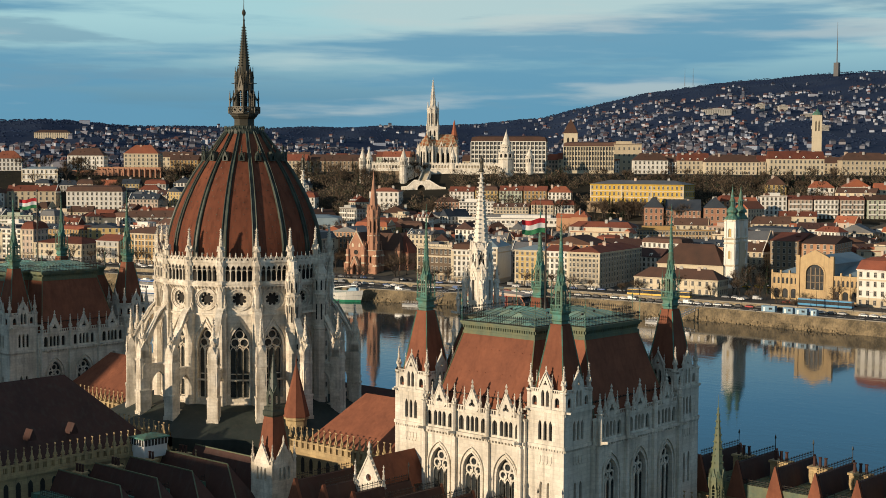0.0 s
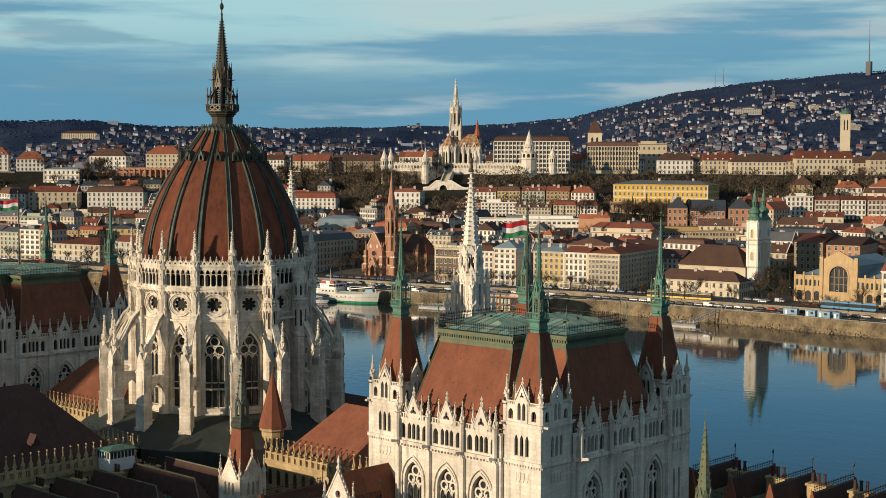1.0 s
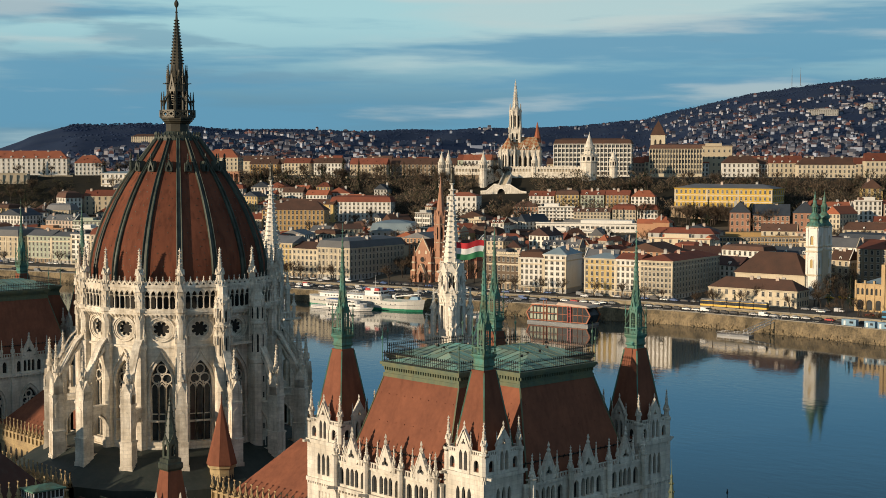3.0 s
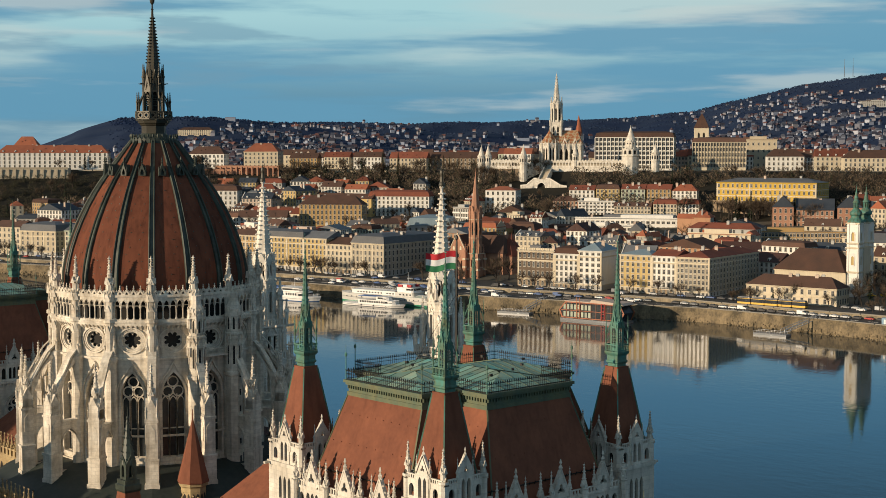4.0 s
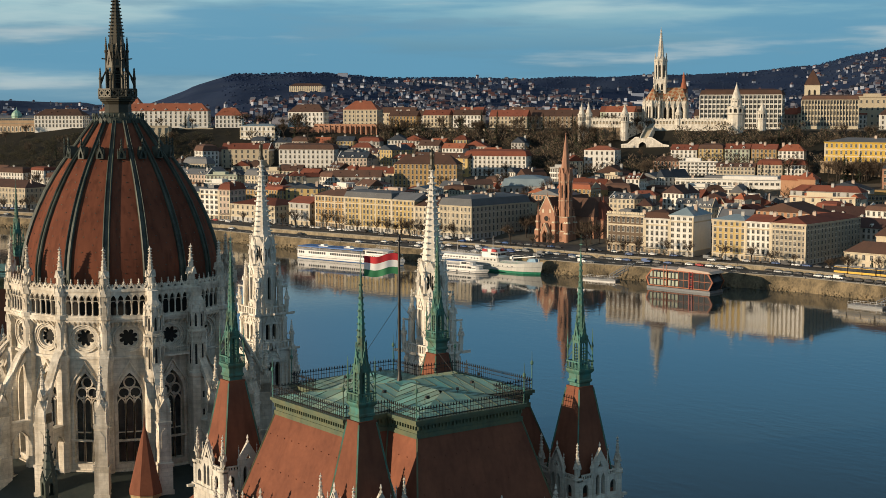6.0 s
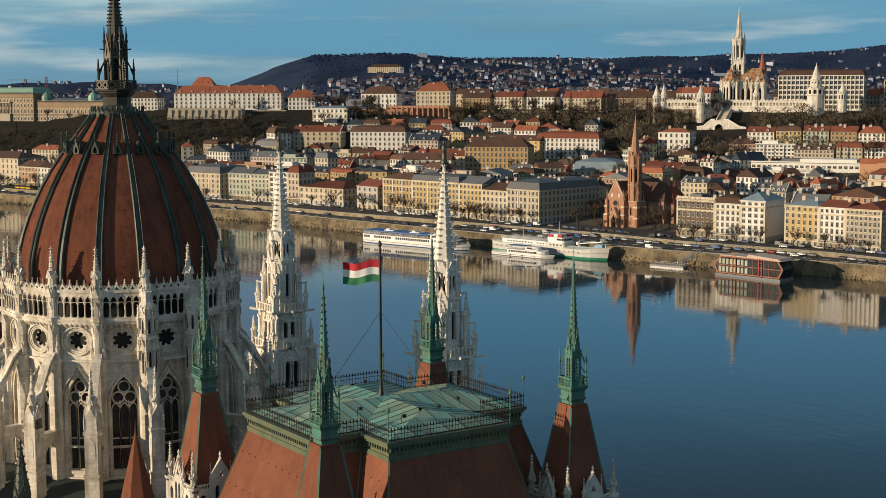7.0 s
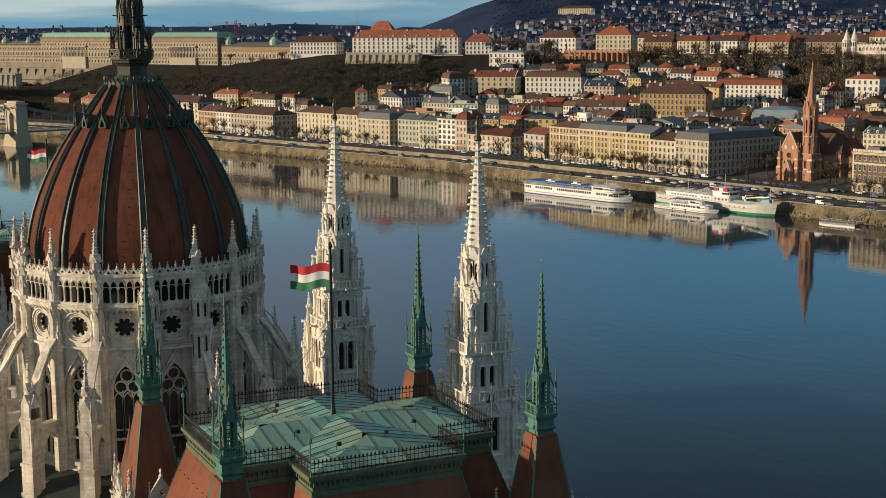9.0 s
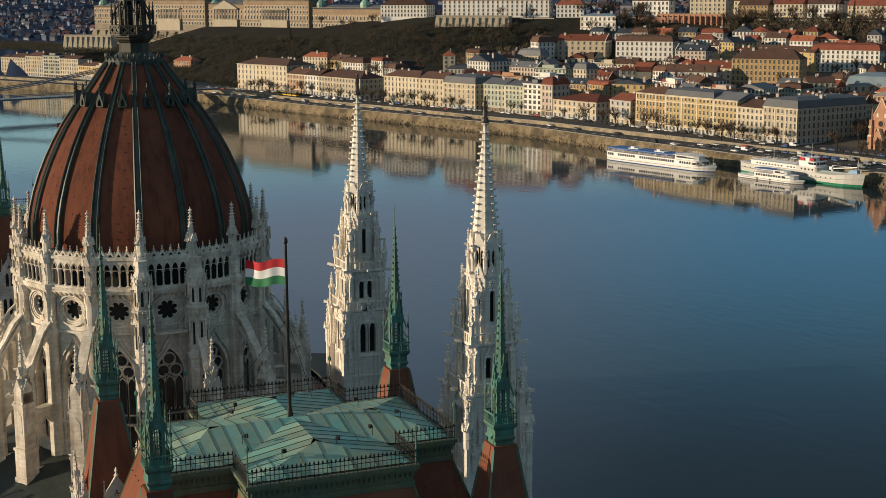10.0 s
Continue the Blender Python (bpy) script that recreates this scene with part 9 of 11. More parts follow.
    for k in range(20):
        a = 2 * math.pi * k / 20
        g.turned(30 + 9 * math.cos(a), 42 + 9 * math.sin(a), [(0.75, 24), (0.65, 37), (0.9, 38)], 6)
    g.turned(30, 42, [(8.5, 10), (8.5, 37), (10, 38), (10, 39.5)], 20)
    g.box(18, 42, 30, 54, 10, 26)
    part("dome_drum", g, PLASTERS["stone"], t, "pale stone drum with columns")
    g = Geo()
    g.turned(30, 42, [(9.2, 39.5), (9.5, 41), (9.2, 43.5), (7.8, 47.5), (5.2, 51), (2.2, 52.5), (1.9, 56), (2.2, 56.5), (0.9, 58), (0.1, 62)], 16)
    part("dome", g, COPPER_ROOF, t, "green copper dome")
    g = Geo()
    g.loft([[(-140, -14, -18), (276, -14, -18), (276, 2, -18), (-140, 2, -18)], [(-140, -10, -6), (276, -10, -6), (276, 2, -6), (-140, 2, -6)]])
    for k in range(27):
        x = -130 + 15 * k
        g.box(x - 1, x + 1, -13, -9, -18, -7)
    g.box(-100, 60, -34, -14, -30, -18)
    part("terrace_wall", g, PALACE_TRIM, t)
    g = Geo()
    g.box(-150, -60, -50, -30, -48, -34)
    g.box(-120, -60, -40, -14, -34, -20)
    for k in range(18):
        g.box(-148 + 5 * k, -146 + 5 * k, -51, -49, -48, -33)
    part("garden_bazaar", g, PLASTERS["stone"], t)


palace()


def crane():
    t = thing("tower_crane", "red and white tower crane behind the palace", "crane", Matrix.Translation((-1543, 494, 38)))
    g = Geo()
    for sx in (-1, 1):
        for sy in (-1, 1):
            g.bar((sx, sy, 0), (sx, sy, 52), 0.35)
    for i in range(18):
        z = i * 2.9
        for a, b in (((-1, -1), (1, -1)), ((1, -1), (1, 1)), ((1, 1), (-1, 1)), ((-1, 1), (-1, -1))):
            g.bar((*a, z), (*b, z + 2.9), 0.2)
    part("mast", g, PAINTS[4], t)
    g = Geo()
    for y in (-0.8, 0.8):
        g.bar((0, y, 47), (-14, y - 44, 47), 0.5)
        g.bar((0, y, 47), (6, y + 18, 47), 0.5)
    g.bar((0, 0, 49.8), (-14, -44, 48.4), 0.4)
    g.box(3.5, 7.5, 14, 18, 44.5, 47)
    for k in range(15):
        u, v = k / 15, (k + 0.5) / 15
        g.bar((-14 * u, -44 * u, 47), (-14 * v, -44 * v, 49.8 - 1.4 * v), 0.25)
    part("jib", g, WHITE, t)


crane()


def mast(x, y, z, h, r, label, name="radio_mast"):
    t = thing(name, label, "mast", Matrix.Translation((x, y, z)))
    g = Geo()
    if r > 6:
        g.box(-r, r, -r * 0.8, r * 0.8, -20, h * 0.2)
        part("tower_block", g, PAINTS[2], t)
        g = Geo()
    g.turned(0, 0, [(r * 0.24, 0), (r * 0.2, h * 0.62), (r * 0.1, h * 0.64), (r * 0.08, h)], 8)
    part("shaft", g, PAINTS[3], t)


mast(-1880, 3990, 342, 158, 8, "tall television mast on a grey block on the ridge", "television_mast")
for dx in (0, 30):
    mast(-2250 + dx, 3700, 300, 55, 4, "thin lattice radio mast on the ridge")
mast(-1085, 470, 57, 38, 3.0, "slender pale lamp and radio mast on the castle hill")

# ---- churches and market by the river ----
def brick_church():
    t = thing("brick_church", "red brick gothic church with a slender spire", "church", Matrix.Translation((-421, 457.5, STREET)) @ spin(14) @ Matrix.Diagonal((1.03, 1.03, 1.02, 1)))
    for k in range(4):
        g = Geo()
        g.m = face_matrix(k, 0)
        panel(g, -3.6, 3.0, 0, 14, [(0, 1.1, 7, 10, 11.2)], 3.0, 3.6)
        g.box(-3.8, 3.8, 3.5, 3.9, 14, 14.5)
        for s in (-1, 1):
            g.box(s * 3.3 - 0.6, s * 3.3 + 0.6, 3.4, 4.6, 0, 11)
            g.prism([(s * 3.3 - 0.6, 11), (s * 3.3 + 0.6, 11), (s * 3.3, 12.6)], 3.4, 4.6)
        hood(g, 0, 1.1, 7, 10, 11.2, 0.25, 3.6, 3.8)
        part("tower_base", g, BRICK, t)
    for k in range(8):
        g = Geo()
        g.m = spin(45 * k)
        h = 3.3 * math.tan(math.pi / 8)
        panel(g, -h, h, 14, 37, [(0, 1.0, 25, 31, 32.4)], 2.8, 3.3)
        g.box(-h, h, 3.2, 3.5, 22.5, 23)
        g.prism([(-h, 36.5), (h, 36.5), (0, 41.5)], 2.9, 3.5)
        g.m = spin(45 * k + 22.5)
        g.box(-0.35, 0.35, 3.2, 3.8, 14, 36)
        for z in (18.5, 27.5):
            g.prism([(-0.35, z), (0.35, z), (0, z + 1.4)], 3.6, 4.1)
        pinnacle(g, 0, 3.6, 35, 7, 0.6, 6, 4)
        part("tower_side", g, BRICK, t)
    g = Geo()
    g.turned(0, 0, [(2.8, 0), (2.8, 37)], 8)
    part("inside", g, DARK, t)
    g = Geo()
    g.turned(0, 0, [(3.1, 36.6), (2.7, 40), (0.18, 60), (0.35, 60.4), (0.06, 61), (0.04, 63)], 8)
    part("spire", g, BRICK, t)
    # nave with gabled river front
    g = Geo()
    g.m = Matrix.Translation((-8, 0, 0))
    panel(g, -6.5, 4.5, 0, 15.5, [(-3.6, 1.1, 5, 9, 10.5), (-1, 2.2, 0, 4, 6.4), (1.8, 1.1, 5, 9, 10.5)], -5.0, -4.2)
    g.prism([(-6.5, 15.5), (4.5, 15.5), (-1, 25.5)], -5.0, -4.2)
    ring = [(math.cos(2 * math.pi * i / 16), math.sin(2 * math.pi * i / 16)) for i in range(16)]
    g.gable_ring([(-1 + 2.0 * x, 13.2 + 2.0 * z) for x, z in ring], [(-1 + 1.5 * x, 13.2 + 1.5 * z) for x, z in ring], -5.25, -4.9)
    for x in (-6.5, 4.5):
        g.box(x - 0.8, x + 0.8, -6.2, -4.2, 0, 15)
        pinnacle(g, x, -5.2, 15, 6, 0.7, 4, 2)
    pinnacle(g, -1, -4.6, 25, 3, 0.4, 4, 2)
    g.m = Matrix()
    g.box(-14.5, -3.5, -4.2, 36, 0, 15.5)
    g.box(-22, 12, 10, 24, 0, 14)
    g.turned(10, 20, [(7.5, 0), (7.5, 12), (7.9, 12.4)], 8)
    g.turned(3, 34, [(8, 0), (8, 12), (8.4, 12.4)], 8)
    for k in range(5):
        g.box(-3.6, -2.4, 2 + 6 * k, 3.4 + 6 * k, 0, 13)
        pinnacle(g, -2.9, 2.7 + 6 * k, 13, 4, 0.45, 4, 1)
    part("nave_wall", g, BRICK, t)
    g = Geo()
    g.prism([(-10.2, 0.2), (-7.8, 0.2), (-7.8, 4), (-9, 6.2), (-10.2, 4)], -4.9, -4.8)
    part("door", g, DARK, t)
    g = Geo()
    g.prism([(-9 + 1.4 * x, 13.2 + 1.4 * z) for x, z in ring], -5.12, -5.02)
    part("rose_window", g, DARK, t)
    for x in (-12.6, -5.4):
        g = Geo()
        g.prism(window_outline(x, 1.1, 5, 9, 10.5), -4.9, -4.8)
        part("lancet_pane", g, DARK, t)
    # pale stone: copings of the gable, caps of the buttresses, bands of the tower, gabled porch
    for a, b in (((-15.0, 15.2), (-9, 26.0)), ((-3.0, 15.2), (-9, 26.0))):
        g = Geo()
        g.bar((a[0], -4.7, a[1]), (b[0], -4.7, b[1]), 0.9, 0.4)
        part("coping", g, PLASTERS["cream"], t, "pale stone coping")
    for x in (-14.5, -3.5):
        for z, w in ((6.5, 1.15), (11.0, 1.0)):
            g = Geo()
            g.prism([(x - w, z), (x + w, z), (x + w * 0.8, z + 0.9), (x - w * 0.8, z + 0.9)], -6.7, -4.9)
            part("buttress_cap", g, PLASTERS["cream"], t)
    for z, r in ((6.2, 3.75), (14.2, 4.0), (23.2, 3.62), (33.6, 3.62)):
        g = Geo()
        if z < 15:
            g.loft([[(-r, -r, q), (r, -r, q), (r, r, q), (-r, r, q)] for q in (z, z + 0.32)])
        else:
            g.turned(0, 0, [(r / math.cos(math.pi / 8), z), (r / math.cos(math.pi / 8), z + 0.3)], 8)
        part("string_course", g, PLASTERS["cream"], t)
    for sx in (-1, 1):
        for sy in (-1, 1):
            for z in (5.0, 10.9):
                g = Geo()
                g.m = Matrix.Translation((sx * 3.35, sy * 3.35, 0))
                g.loft([[(-1.45, -1.45, z), (1.45, -1.45, z), (1.45, 1.45, z), (-1.45, 1.45, z)], [(-1.1, -1.1, z + 1.0), (1.1, -1.1, z + 1.0), (1.1, 1.1, z + 1.0), (-1.1, 1.1, z + 1.0)]])
                part("buttress_cap", g, PLASTERS["cream"], t)
            g = Geo()
            g.box(sx * 3.35 - 1.0, sx * 3.35 + 1.0, sy * 3.35 - 1.0, sy * 3.35 + 1.0, 0, 14)
            pinnacle(g, sx * 3.35, sy * 3.35, 14, 6, 0.75, 4, 2)
            part("corner_buttress", g, BRICK, t)
    g = Geo()
    g.prism([(-11.6, 0), (-10.4, 0), (-10.4, 4.2), (-9, 6.9), (-7.6, 4.2), (-7.6, 0), (-6.4, 0), (-6.4, 5.2), (-9, 10.6), (-11.6, 5.2)], -7.0, -4.9)
    part("porch", g, BRICK, t)
    for a, b in (((-11.8, 5.0), (-9, 10.9)), ((-6.2, 5.0), (-9, 10.9))):
        g = Geo()
        g.bar((a[0], -6.0, a[1]), (b[0], -6.0, b[1]), 2.3, 0.28)
        part("porch_coping", g, PLASTERS["cream"], t)
    for x in (-11.3, -6.7):
        g = Geo()
        g.prism(window_outline(x, 1.3, 16.4, 17.6, 18.6), -5.12, -5.02)
        part("gable_window", g, PLASTERS["cream"], t)
    g = Geo()
    g.box(-18.6, -14.4, -1, 10, 0, 8.5)
    g.box(-19.4, -18.2, -2, -0.6, 0, 6.5)
    g.box(-19.4, -18.2, 4, 5.4, 0, 6.5)
    part("aisle_wall", g, BRICK, t)
    g = Geo()
    g.prism([(-18.9, 8.4), (-14.3, 12.2), (-14.3, 12.5), (-18.9, 8.7)], -1.3, 10)
    part("aisle_roof", g, TILE_BROWN, t)
    g = Geo()
    hip_roof(g, -15, -3, -4.2, 36, 15.5, 25, 0.01, "y")
    hip_roof(g, -22.5, 12.5, 9.5, 24.5, 14, 24, 4, "x")
    part("nave_roof", g, TILE_BROWN, t)
    g = Geo()
    g.turned(10, 20, [(7.9, 12.4), (0.3, 23), (0.05, 26)], 8)
    g.turned(3, 34, [(8.4, 12.4), (0.3, 22), (0.05, 25)], 8)
    part("apse_roof", g, TILE_RED, t, "red tiled apse cones")


brick_church()


def twin_tower_church():
    t = thing("twin_tower_church", "cream baroque church with two green copper spires and brown roof", "church", Matrix.Translation((-212, 528, STREET)) @ spin(8) @ Matrix.Diagonal((0.95, 0.95, 0.87, 1)))
    # the two towers stand beside each other, the fronts look north
    for dy in (-6.2, 6.2):
        g = Geo()
        for k in range(4):
            g.m = Matrix.Translation((0, dy, 0)) @ face_matrix(k, 0)
            panel(g, -3.1, 2.6, 0, 44, [(0, 1.7, 33.2, 37.3, 38.5)], 2.6, 3.1)
            for s in (-1, 1):
                g.box(s * 2.55 - 0.45, s * 2.55 + 0.45, 3.1, 3.45, 0, 43)
                g.box(s * 2.55 - 0.6, s * 2.55 + 0.6, 3.1, 3.6, 41.6, 42.4)
                g.box(s * 2.55 - 0.6, s * 2.55 + 0.6, 3.1, 3.6, 27.4, 28.1)
            hood(g, 0, 1.7, 33.2, 37.3, 38.5, 0.32, 3.05, 3.35)
            hood(g, 0, 1.5, 19.5, 23.6, 24.7, 0.32, 3.05, 3.35)
            g.prism([(-1.5, 25.6), (1.5, 25.6), (0, 26.6)], 3.05, 3.45)
            g.prism([(-1.6, 42.9), (1.6, 42.9), (1.1, 44.4), (0, 45.0), (-1.1, 44.4)], 3.05, 3.7)
            g.s = 1
            g.prism(window_outline(0, 1.5, 19.5, 23.6, 24.7), 3.08, 3.16)
            g.box(-0.85, 0.85, 2.7, 2.8, 33.2, 38.4)
            g.s = 0
        part("tower", g, [PLASTERS["white"], PLASTERS["yellow"]], t)
        for z in (15, 29, 31.6, 43.2):
            g = Geo()
            g.square(0, dy, [(3.2, z - 0.3), (3.65, z), (3.65, z + 0.5), (3.3, z + 0.8)])
            part("tower_cornice", g, PLASTERS["cream"], t)
        g = Geo()
        g.square(0, dy, [(2.6, 0), (2.6, 43)])
        part("tower_inside", g, DARK, t)
        g = Geo()
        g.turned(0, dy, [(4.4, 44), (4.0, 45.0), (2.7, 46.4), (2.5, 47.6), (3.3, 48.6), (3.2, 49.8), (1.9, 51.4), (1.3, 52.2), (1.0, 52.4), (1.0, 55.0), (1.9, 55.3), (1.2, 56.8), (0.95, 57.6), (1.1, 57.9), (0.12, 63.4), (0.35, 63.7), (0.05, 64.2), (0.04, 66)], 12)
        for k in range(8):
            g.m = Matrix.Translation((0, dy, 0)) @ spin(45 * k)
            g.box(-0.16, 0.16, 1.15, 1.5, 52.0, 55.2)
        g.m = Matrix.Identity(4)
        part("copper_spire", g, COPPER, t, "green copper baroque spire")
    g = Geo()
    g.box(-44, -3, -11, 11, 0, 15)
    g.box(-44.3, -3, -11.4, 11.4, 14.4, 15)
    g.box(-4, 4, -4, 4, 0, 30)
    for i in range(6):
        x = -40 + 6.4 * i
        g.prism(window_outline(x, 1.8, 7, 11, 12.2), -11.15, -11.0)
    part("nave_wall", g, PLASTERS["cream"], t)
    g = Geo()
    hip_roof(g, -45, -3, -12, 12, 15, 27.5, 10, "x")
    part("nave_roof", g, TILE_BROWN, t, "brown tiled nave roof")
    p, q = inland(-234, 44), inland(-188, 44)
    house("low cream parsonage with a long brown roof", (p.x, p.y), (q.x, q.y), 14, STREET, 8.4, 2, 12, "cream", TILE_BROWN, "hip", 5, 5, name="parsonage", chimneys=4)


twin_tower_church()


def market_hall():
    p, q = inland(-164, 52), inland(-122, 52)
    m, L = frame_2d((p.x, p.y), (q.x, q.y))
    t = thing("market_hall", "yellow brick market hall with a great arched window", "market hall", m)
    t.location.z = STREET
    y = material("yellow_brickwork", (0.52, 0.38, 0.20), (0.40, 0.28, 0.15), 0.9, scale=0.3, fine=2.0, streaks=0.3)
    g = Geo()
    c = L / 2
    panel(g, c - 9, c + 9, 0, 21, [(c, 9.5, 6, 14, 18.6)], 0, 1.0, 7)
    g.prism([(c - 9, 21), (c + 9, 21), (c + 7, 22.5), (c, 26), (c - 7, 22.5)], 0, 1.0)
    hood(g, c, 9.5, 6, 14, 18.6, 0.7, -0.35, 0, 7)
    for x in (c - 9, c + 9):
        g.box(x - 0.9, x + 0.9, -0.6, 1.2, 0, 23)
    for x0, x1 in ((0, c - 9), (c + 9, L)):
        w = x1 - x0
        panel(g, x0, x1, 0, 13.5, [(x0 + w * (i + 0.5) / 3, w / 3 * 0.66, 1.0, 4.4, 5.8) for i in range(3)], 0, 0.8)
        for z in (7, 13):
            g.box(x0, x1, -0.3, 0.8, z, z + 0.5)
        for i in range(4):
            x = x0 + w * i / 3
            g.box(x - 0.4, x + 0.4, -0.35, 0.8, 0, 15)
        for i in range(6):
            x = x0 + w * (i + 0.5) / 6
            hood(g, x, w / 6 * 0.5, 8.2, 10.6, 11.4, 0.2, -0.15, 0)
    g.box(0, L, 0.85, 40, 0, 13)
    part("front_wall", g, y, t)
    g = Geo()
    g.box(c - 5.5, c + 5.5, 0.55, 0.62, 5, 20)
    for x0, x1 in ((0, c - 9), (c + 9, L)):
        w = x1 - x0
        for i in range(3):
            g.prism(window_outline(x0 + w * (i + 0.5) / 3, w / 3 * 0.64, 1.0, 4.4, 5.7), 0.5, 0.56)
        for i in range(6):
            g.prism(window_outline(x0 + w * (i + 0.5) / 6, w / 6 * 0.5, 8.2, 10.6, 11.4), -0.03, 0.03)
    part("glazing", g, WIN_GLASS, t)
    g = Geo()
    for x in (c - 2.4, c, c + 2.4):
        g.box(x - 0.25, x + 0.25, 0.3, 0.55, 6, 17)
    for z in (9.5, 13):
        g.box(c - 4.7, c + 4.7, 0.3, 0.55, z, z + 0.3)
    part("mullions", g, PLASTERS["brown"], t)
    g = Geo()
    hip_roof(g, -1, L + 1, 8, 42, 13, 17, 8, "x")
    hip_roof(g, c - 9, c + 9, 1, 44, 19, 23, 0.01, "y")
    g.box(c - 8, c + 8, 1, 43, 13, 19)
    part("hall_roof", g, TILE_BLUE, t, "pale blue-grey sheet roof")


market_hall()


def bridge():
    """The end of the chain bridge, with its stone tower in the river."""
    t = thing("chain_bridge", "stone bridge tower with dark chains and a grey deck", "bridge")
    e1, e2 = Vector((-976, 138, 0)), Vector((-1002, 222, 0))
    d = (e2 - e1).normalized()
    n = Vector((-d.y, d.x, 0))
    m = Matrix(((n.x, d.x, 0, e1.x), (n.y, d.y, 0, e1.y), (0, 0, 1, 0), (0, 0, 0, 1)))
    g = Geo()
    g.m = m
    g.loft([[(-11, -8, -14), (11, -8, -14), (11, 8, -14), (-11, 8, -14)], [(-10, -5, 1), (10, -5, 1), (10, 5, 1), (-10, 5, 1)]])
    panel(g, -9, 9, 1, 23, [(0, 7.4, 1.5, 12.5, 16.2)], -4.2, 4.2, 6)
    for z, o in ((17.5, 0.5), (22.2, 1.0)):
        g.box(-9 - o, 9 + o, -4.2 - o, 4.2 + o, z, z + 1.2)
    g.box(-8, 8, -3.6, 3.6, 23.4, 25)
    for s in (-1, 1):
        for s2 in (-1, 1):
            g.box(s * 8.4 - 0.9, s * 8.4 + 0.9, s2 * 4.3 - 0.5, s2 * 4.3 + 0.5, 1, 17.5)
    part("tower", g, PLASTERS["stone"], t)
    g = Geo()
    g.m = m
    g.box(-6.5, 6.5, -260, 96, 0.2, 1.5)
    for s in (-7, 7):
        for k in range(90):
            y = -258 + 3.95 * k
            g.bar((s, y, 1.5), (s, y + 3.95, 3.3), 0.16)
        g.box(s - 0.3, s + 0.3, -260, 96, 3.1, 3.5)
    part("deck", g, PAINTS[3], t)
    g = Geo()
    g.m = m
    for s in (-6.6, 6.6):
        for k in range(12):
            a, b = k / 12, (k + 1) / 12
            for z0 in (0.0, 1.2):
                g.bar((s, 4 + 88 * a, 20 - 16.5 * a ** 0.8 + z0), (s, 4 + 88 * b, 20 - 16.5 * b ** 0.8 + z0), 0.3, 0.7)
            g.bar((s, 4 + 88 * b, 20 - 16.5 * b ** 0.8), (s, 4 + 88 * b, 2), 0.12)
            for sg in (0, 1):
                y0, y1 = -4 - 190 * a, -4 - 190 * b
                z0, z1 = 20 - 17 * (1 - (1 - a) ** 2), 20 - 17 * (1 - (1 - b) ** 2)
                g.bar((s, y0, z0 + sg), (s, y1, z1 + sg), 0.3, 0.6)
            g.bar((s, y1, z1), (s, y1, 2), 0.12)
    part("chain", g, PAINTS[3], t)


bridge()

# ---- trees and woods ----
def bare_tree(seed, h):
    """A leafless tree: tapered trunk, forking limbs and a crown of fine twigs."""
    rnd = random.Random(seed)
    wood, twig = Geo(), Geo()

    def taper(a, b, r0, r1, n=5):
        d = (b - a).normalized()
        u = d.orthogonal().normalized()
        w = d.cross(u)
        wood.loft([[tuple(p + (u * math.cos(2 * math.pi * i / n) + w * math.sin(2 * math.pi * i / n)) * r) for i in range(n)] for p, r in ((a, r0), (b, r1))])

    def grow(p, d, length, r, depth):
        q = p + d * length
        if depth <= 2:
            taper(p, q, r, r * 0.6, 5 if depth == 0 else 3)
        if depth >= 2:
            for _ in range(9):
                o = p.lerp(q, rnd.random())
                e = (d + Vector((rnd.gauss(0, 0.7), rnd.gauss(0, 0.7), rnd.gauss(0.25, 0.5)))).normalized() * rnd.uniform(0.11, 0.24) * h
                s = Vector((rnd.gauss(0, 1), rnd.gauss(0, 1), rnd.gauss(0, 1))).normalized() * 0.0055 * h
                twig.add([tuple(o - s), tuple(o + s), tuple(o + e)], [(0, 1, 2)])
        if depth < 3:
            for _ in range(3 if depth else 5):
                nd = (d * (0.9 if depth else 0.75) + Vector((rnd.gauss(0, 0.55), rnd.gauss(0, 0.55), rnd.uniform(-0.05, 0.4)))).normalized()
                grow(q if rnd.random() < 0.6 else p.lerp(q, rnd.uniform(0.55, 0.95)), nd, length * rnd.uniform(0.6, 0.85), r * 0.55, depth + 1)

    grow(Vector((0, 0, -0.5)), Vector((rnd.gauss(0, 0.04), rnd.gauss(0, 0.04), 1)).normalized(), h * 0.34, h * 0.028, 0)
    return mesh_of("trunk", wood, BARK), mesh_of("crown", twig, TWIG)


def conifer(seed, h):
    rnd = random.Random(seed)
    g, c = Geo(), Geo()
    g.turned(0, 0, [(h * 0.03, -0.5), (h * 0.01, h * 0.9)], 6)
    for i in range(200):
        z = h * (0.08 + 0.9 * rnd.random() ** 0.8)
        r = h * 0.2 * (1 - z / h) + 0.1
        a = rnd.uniform(0, 6.283)
        p, e = Vector((0.3 * r * math.cos(a), 0.3 * r * math.sin(a), z)), Vector((r * math.cos(a), r * math.sin(a), z - r * 0.35))
        s = Vector((-math.sin(a), math.cos(a), 0)) * h * 0.025
        c.add([tuple(p - s), tuple(p + s), tuple(e)], [(0, 1, 2)])
    return mesh_of("trunk", g, BARK), mesh_of("crown", c, EVERGREEN)


TREES = [bare_tree(s, 12.5) for s in range(4)]
FIRS = [conifer(s, 13.0) for s in range(2)]


YARD_TREES = []


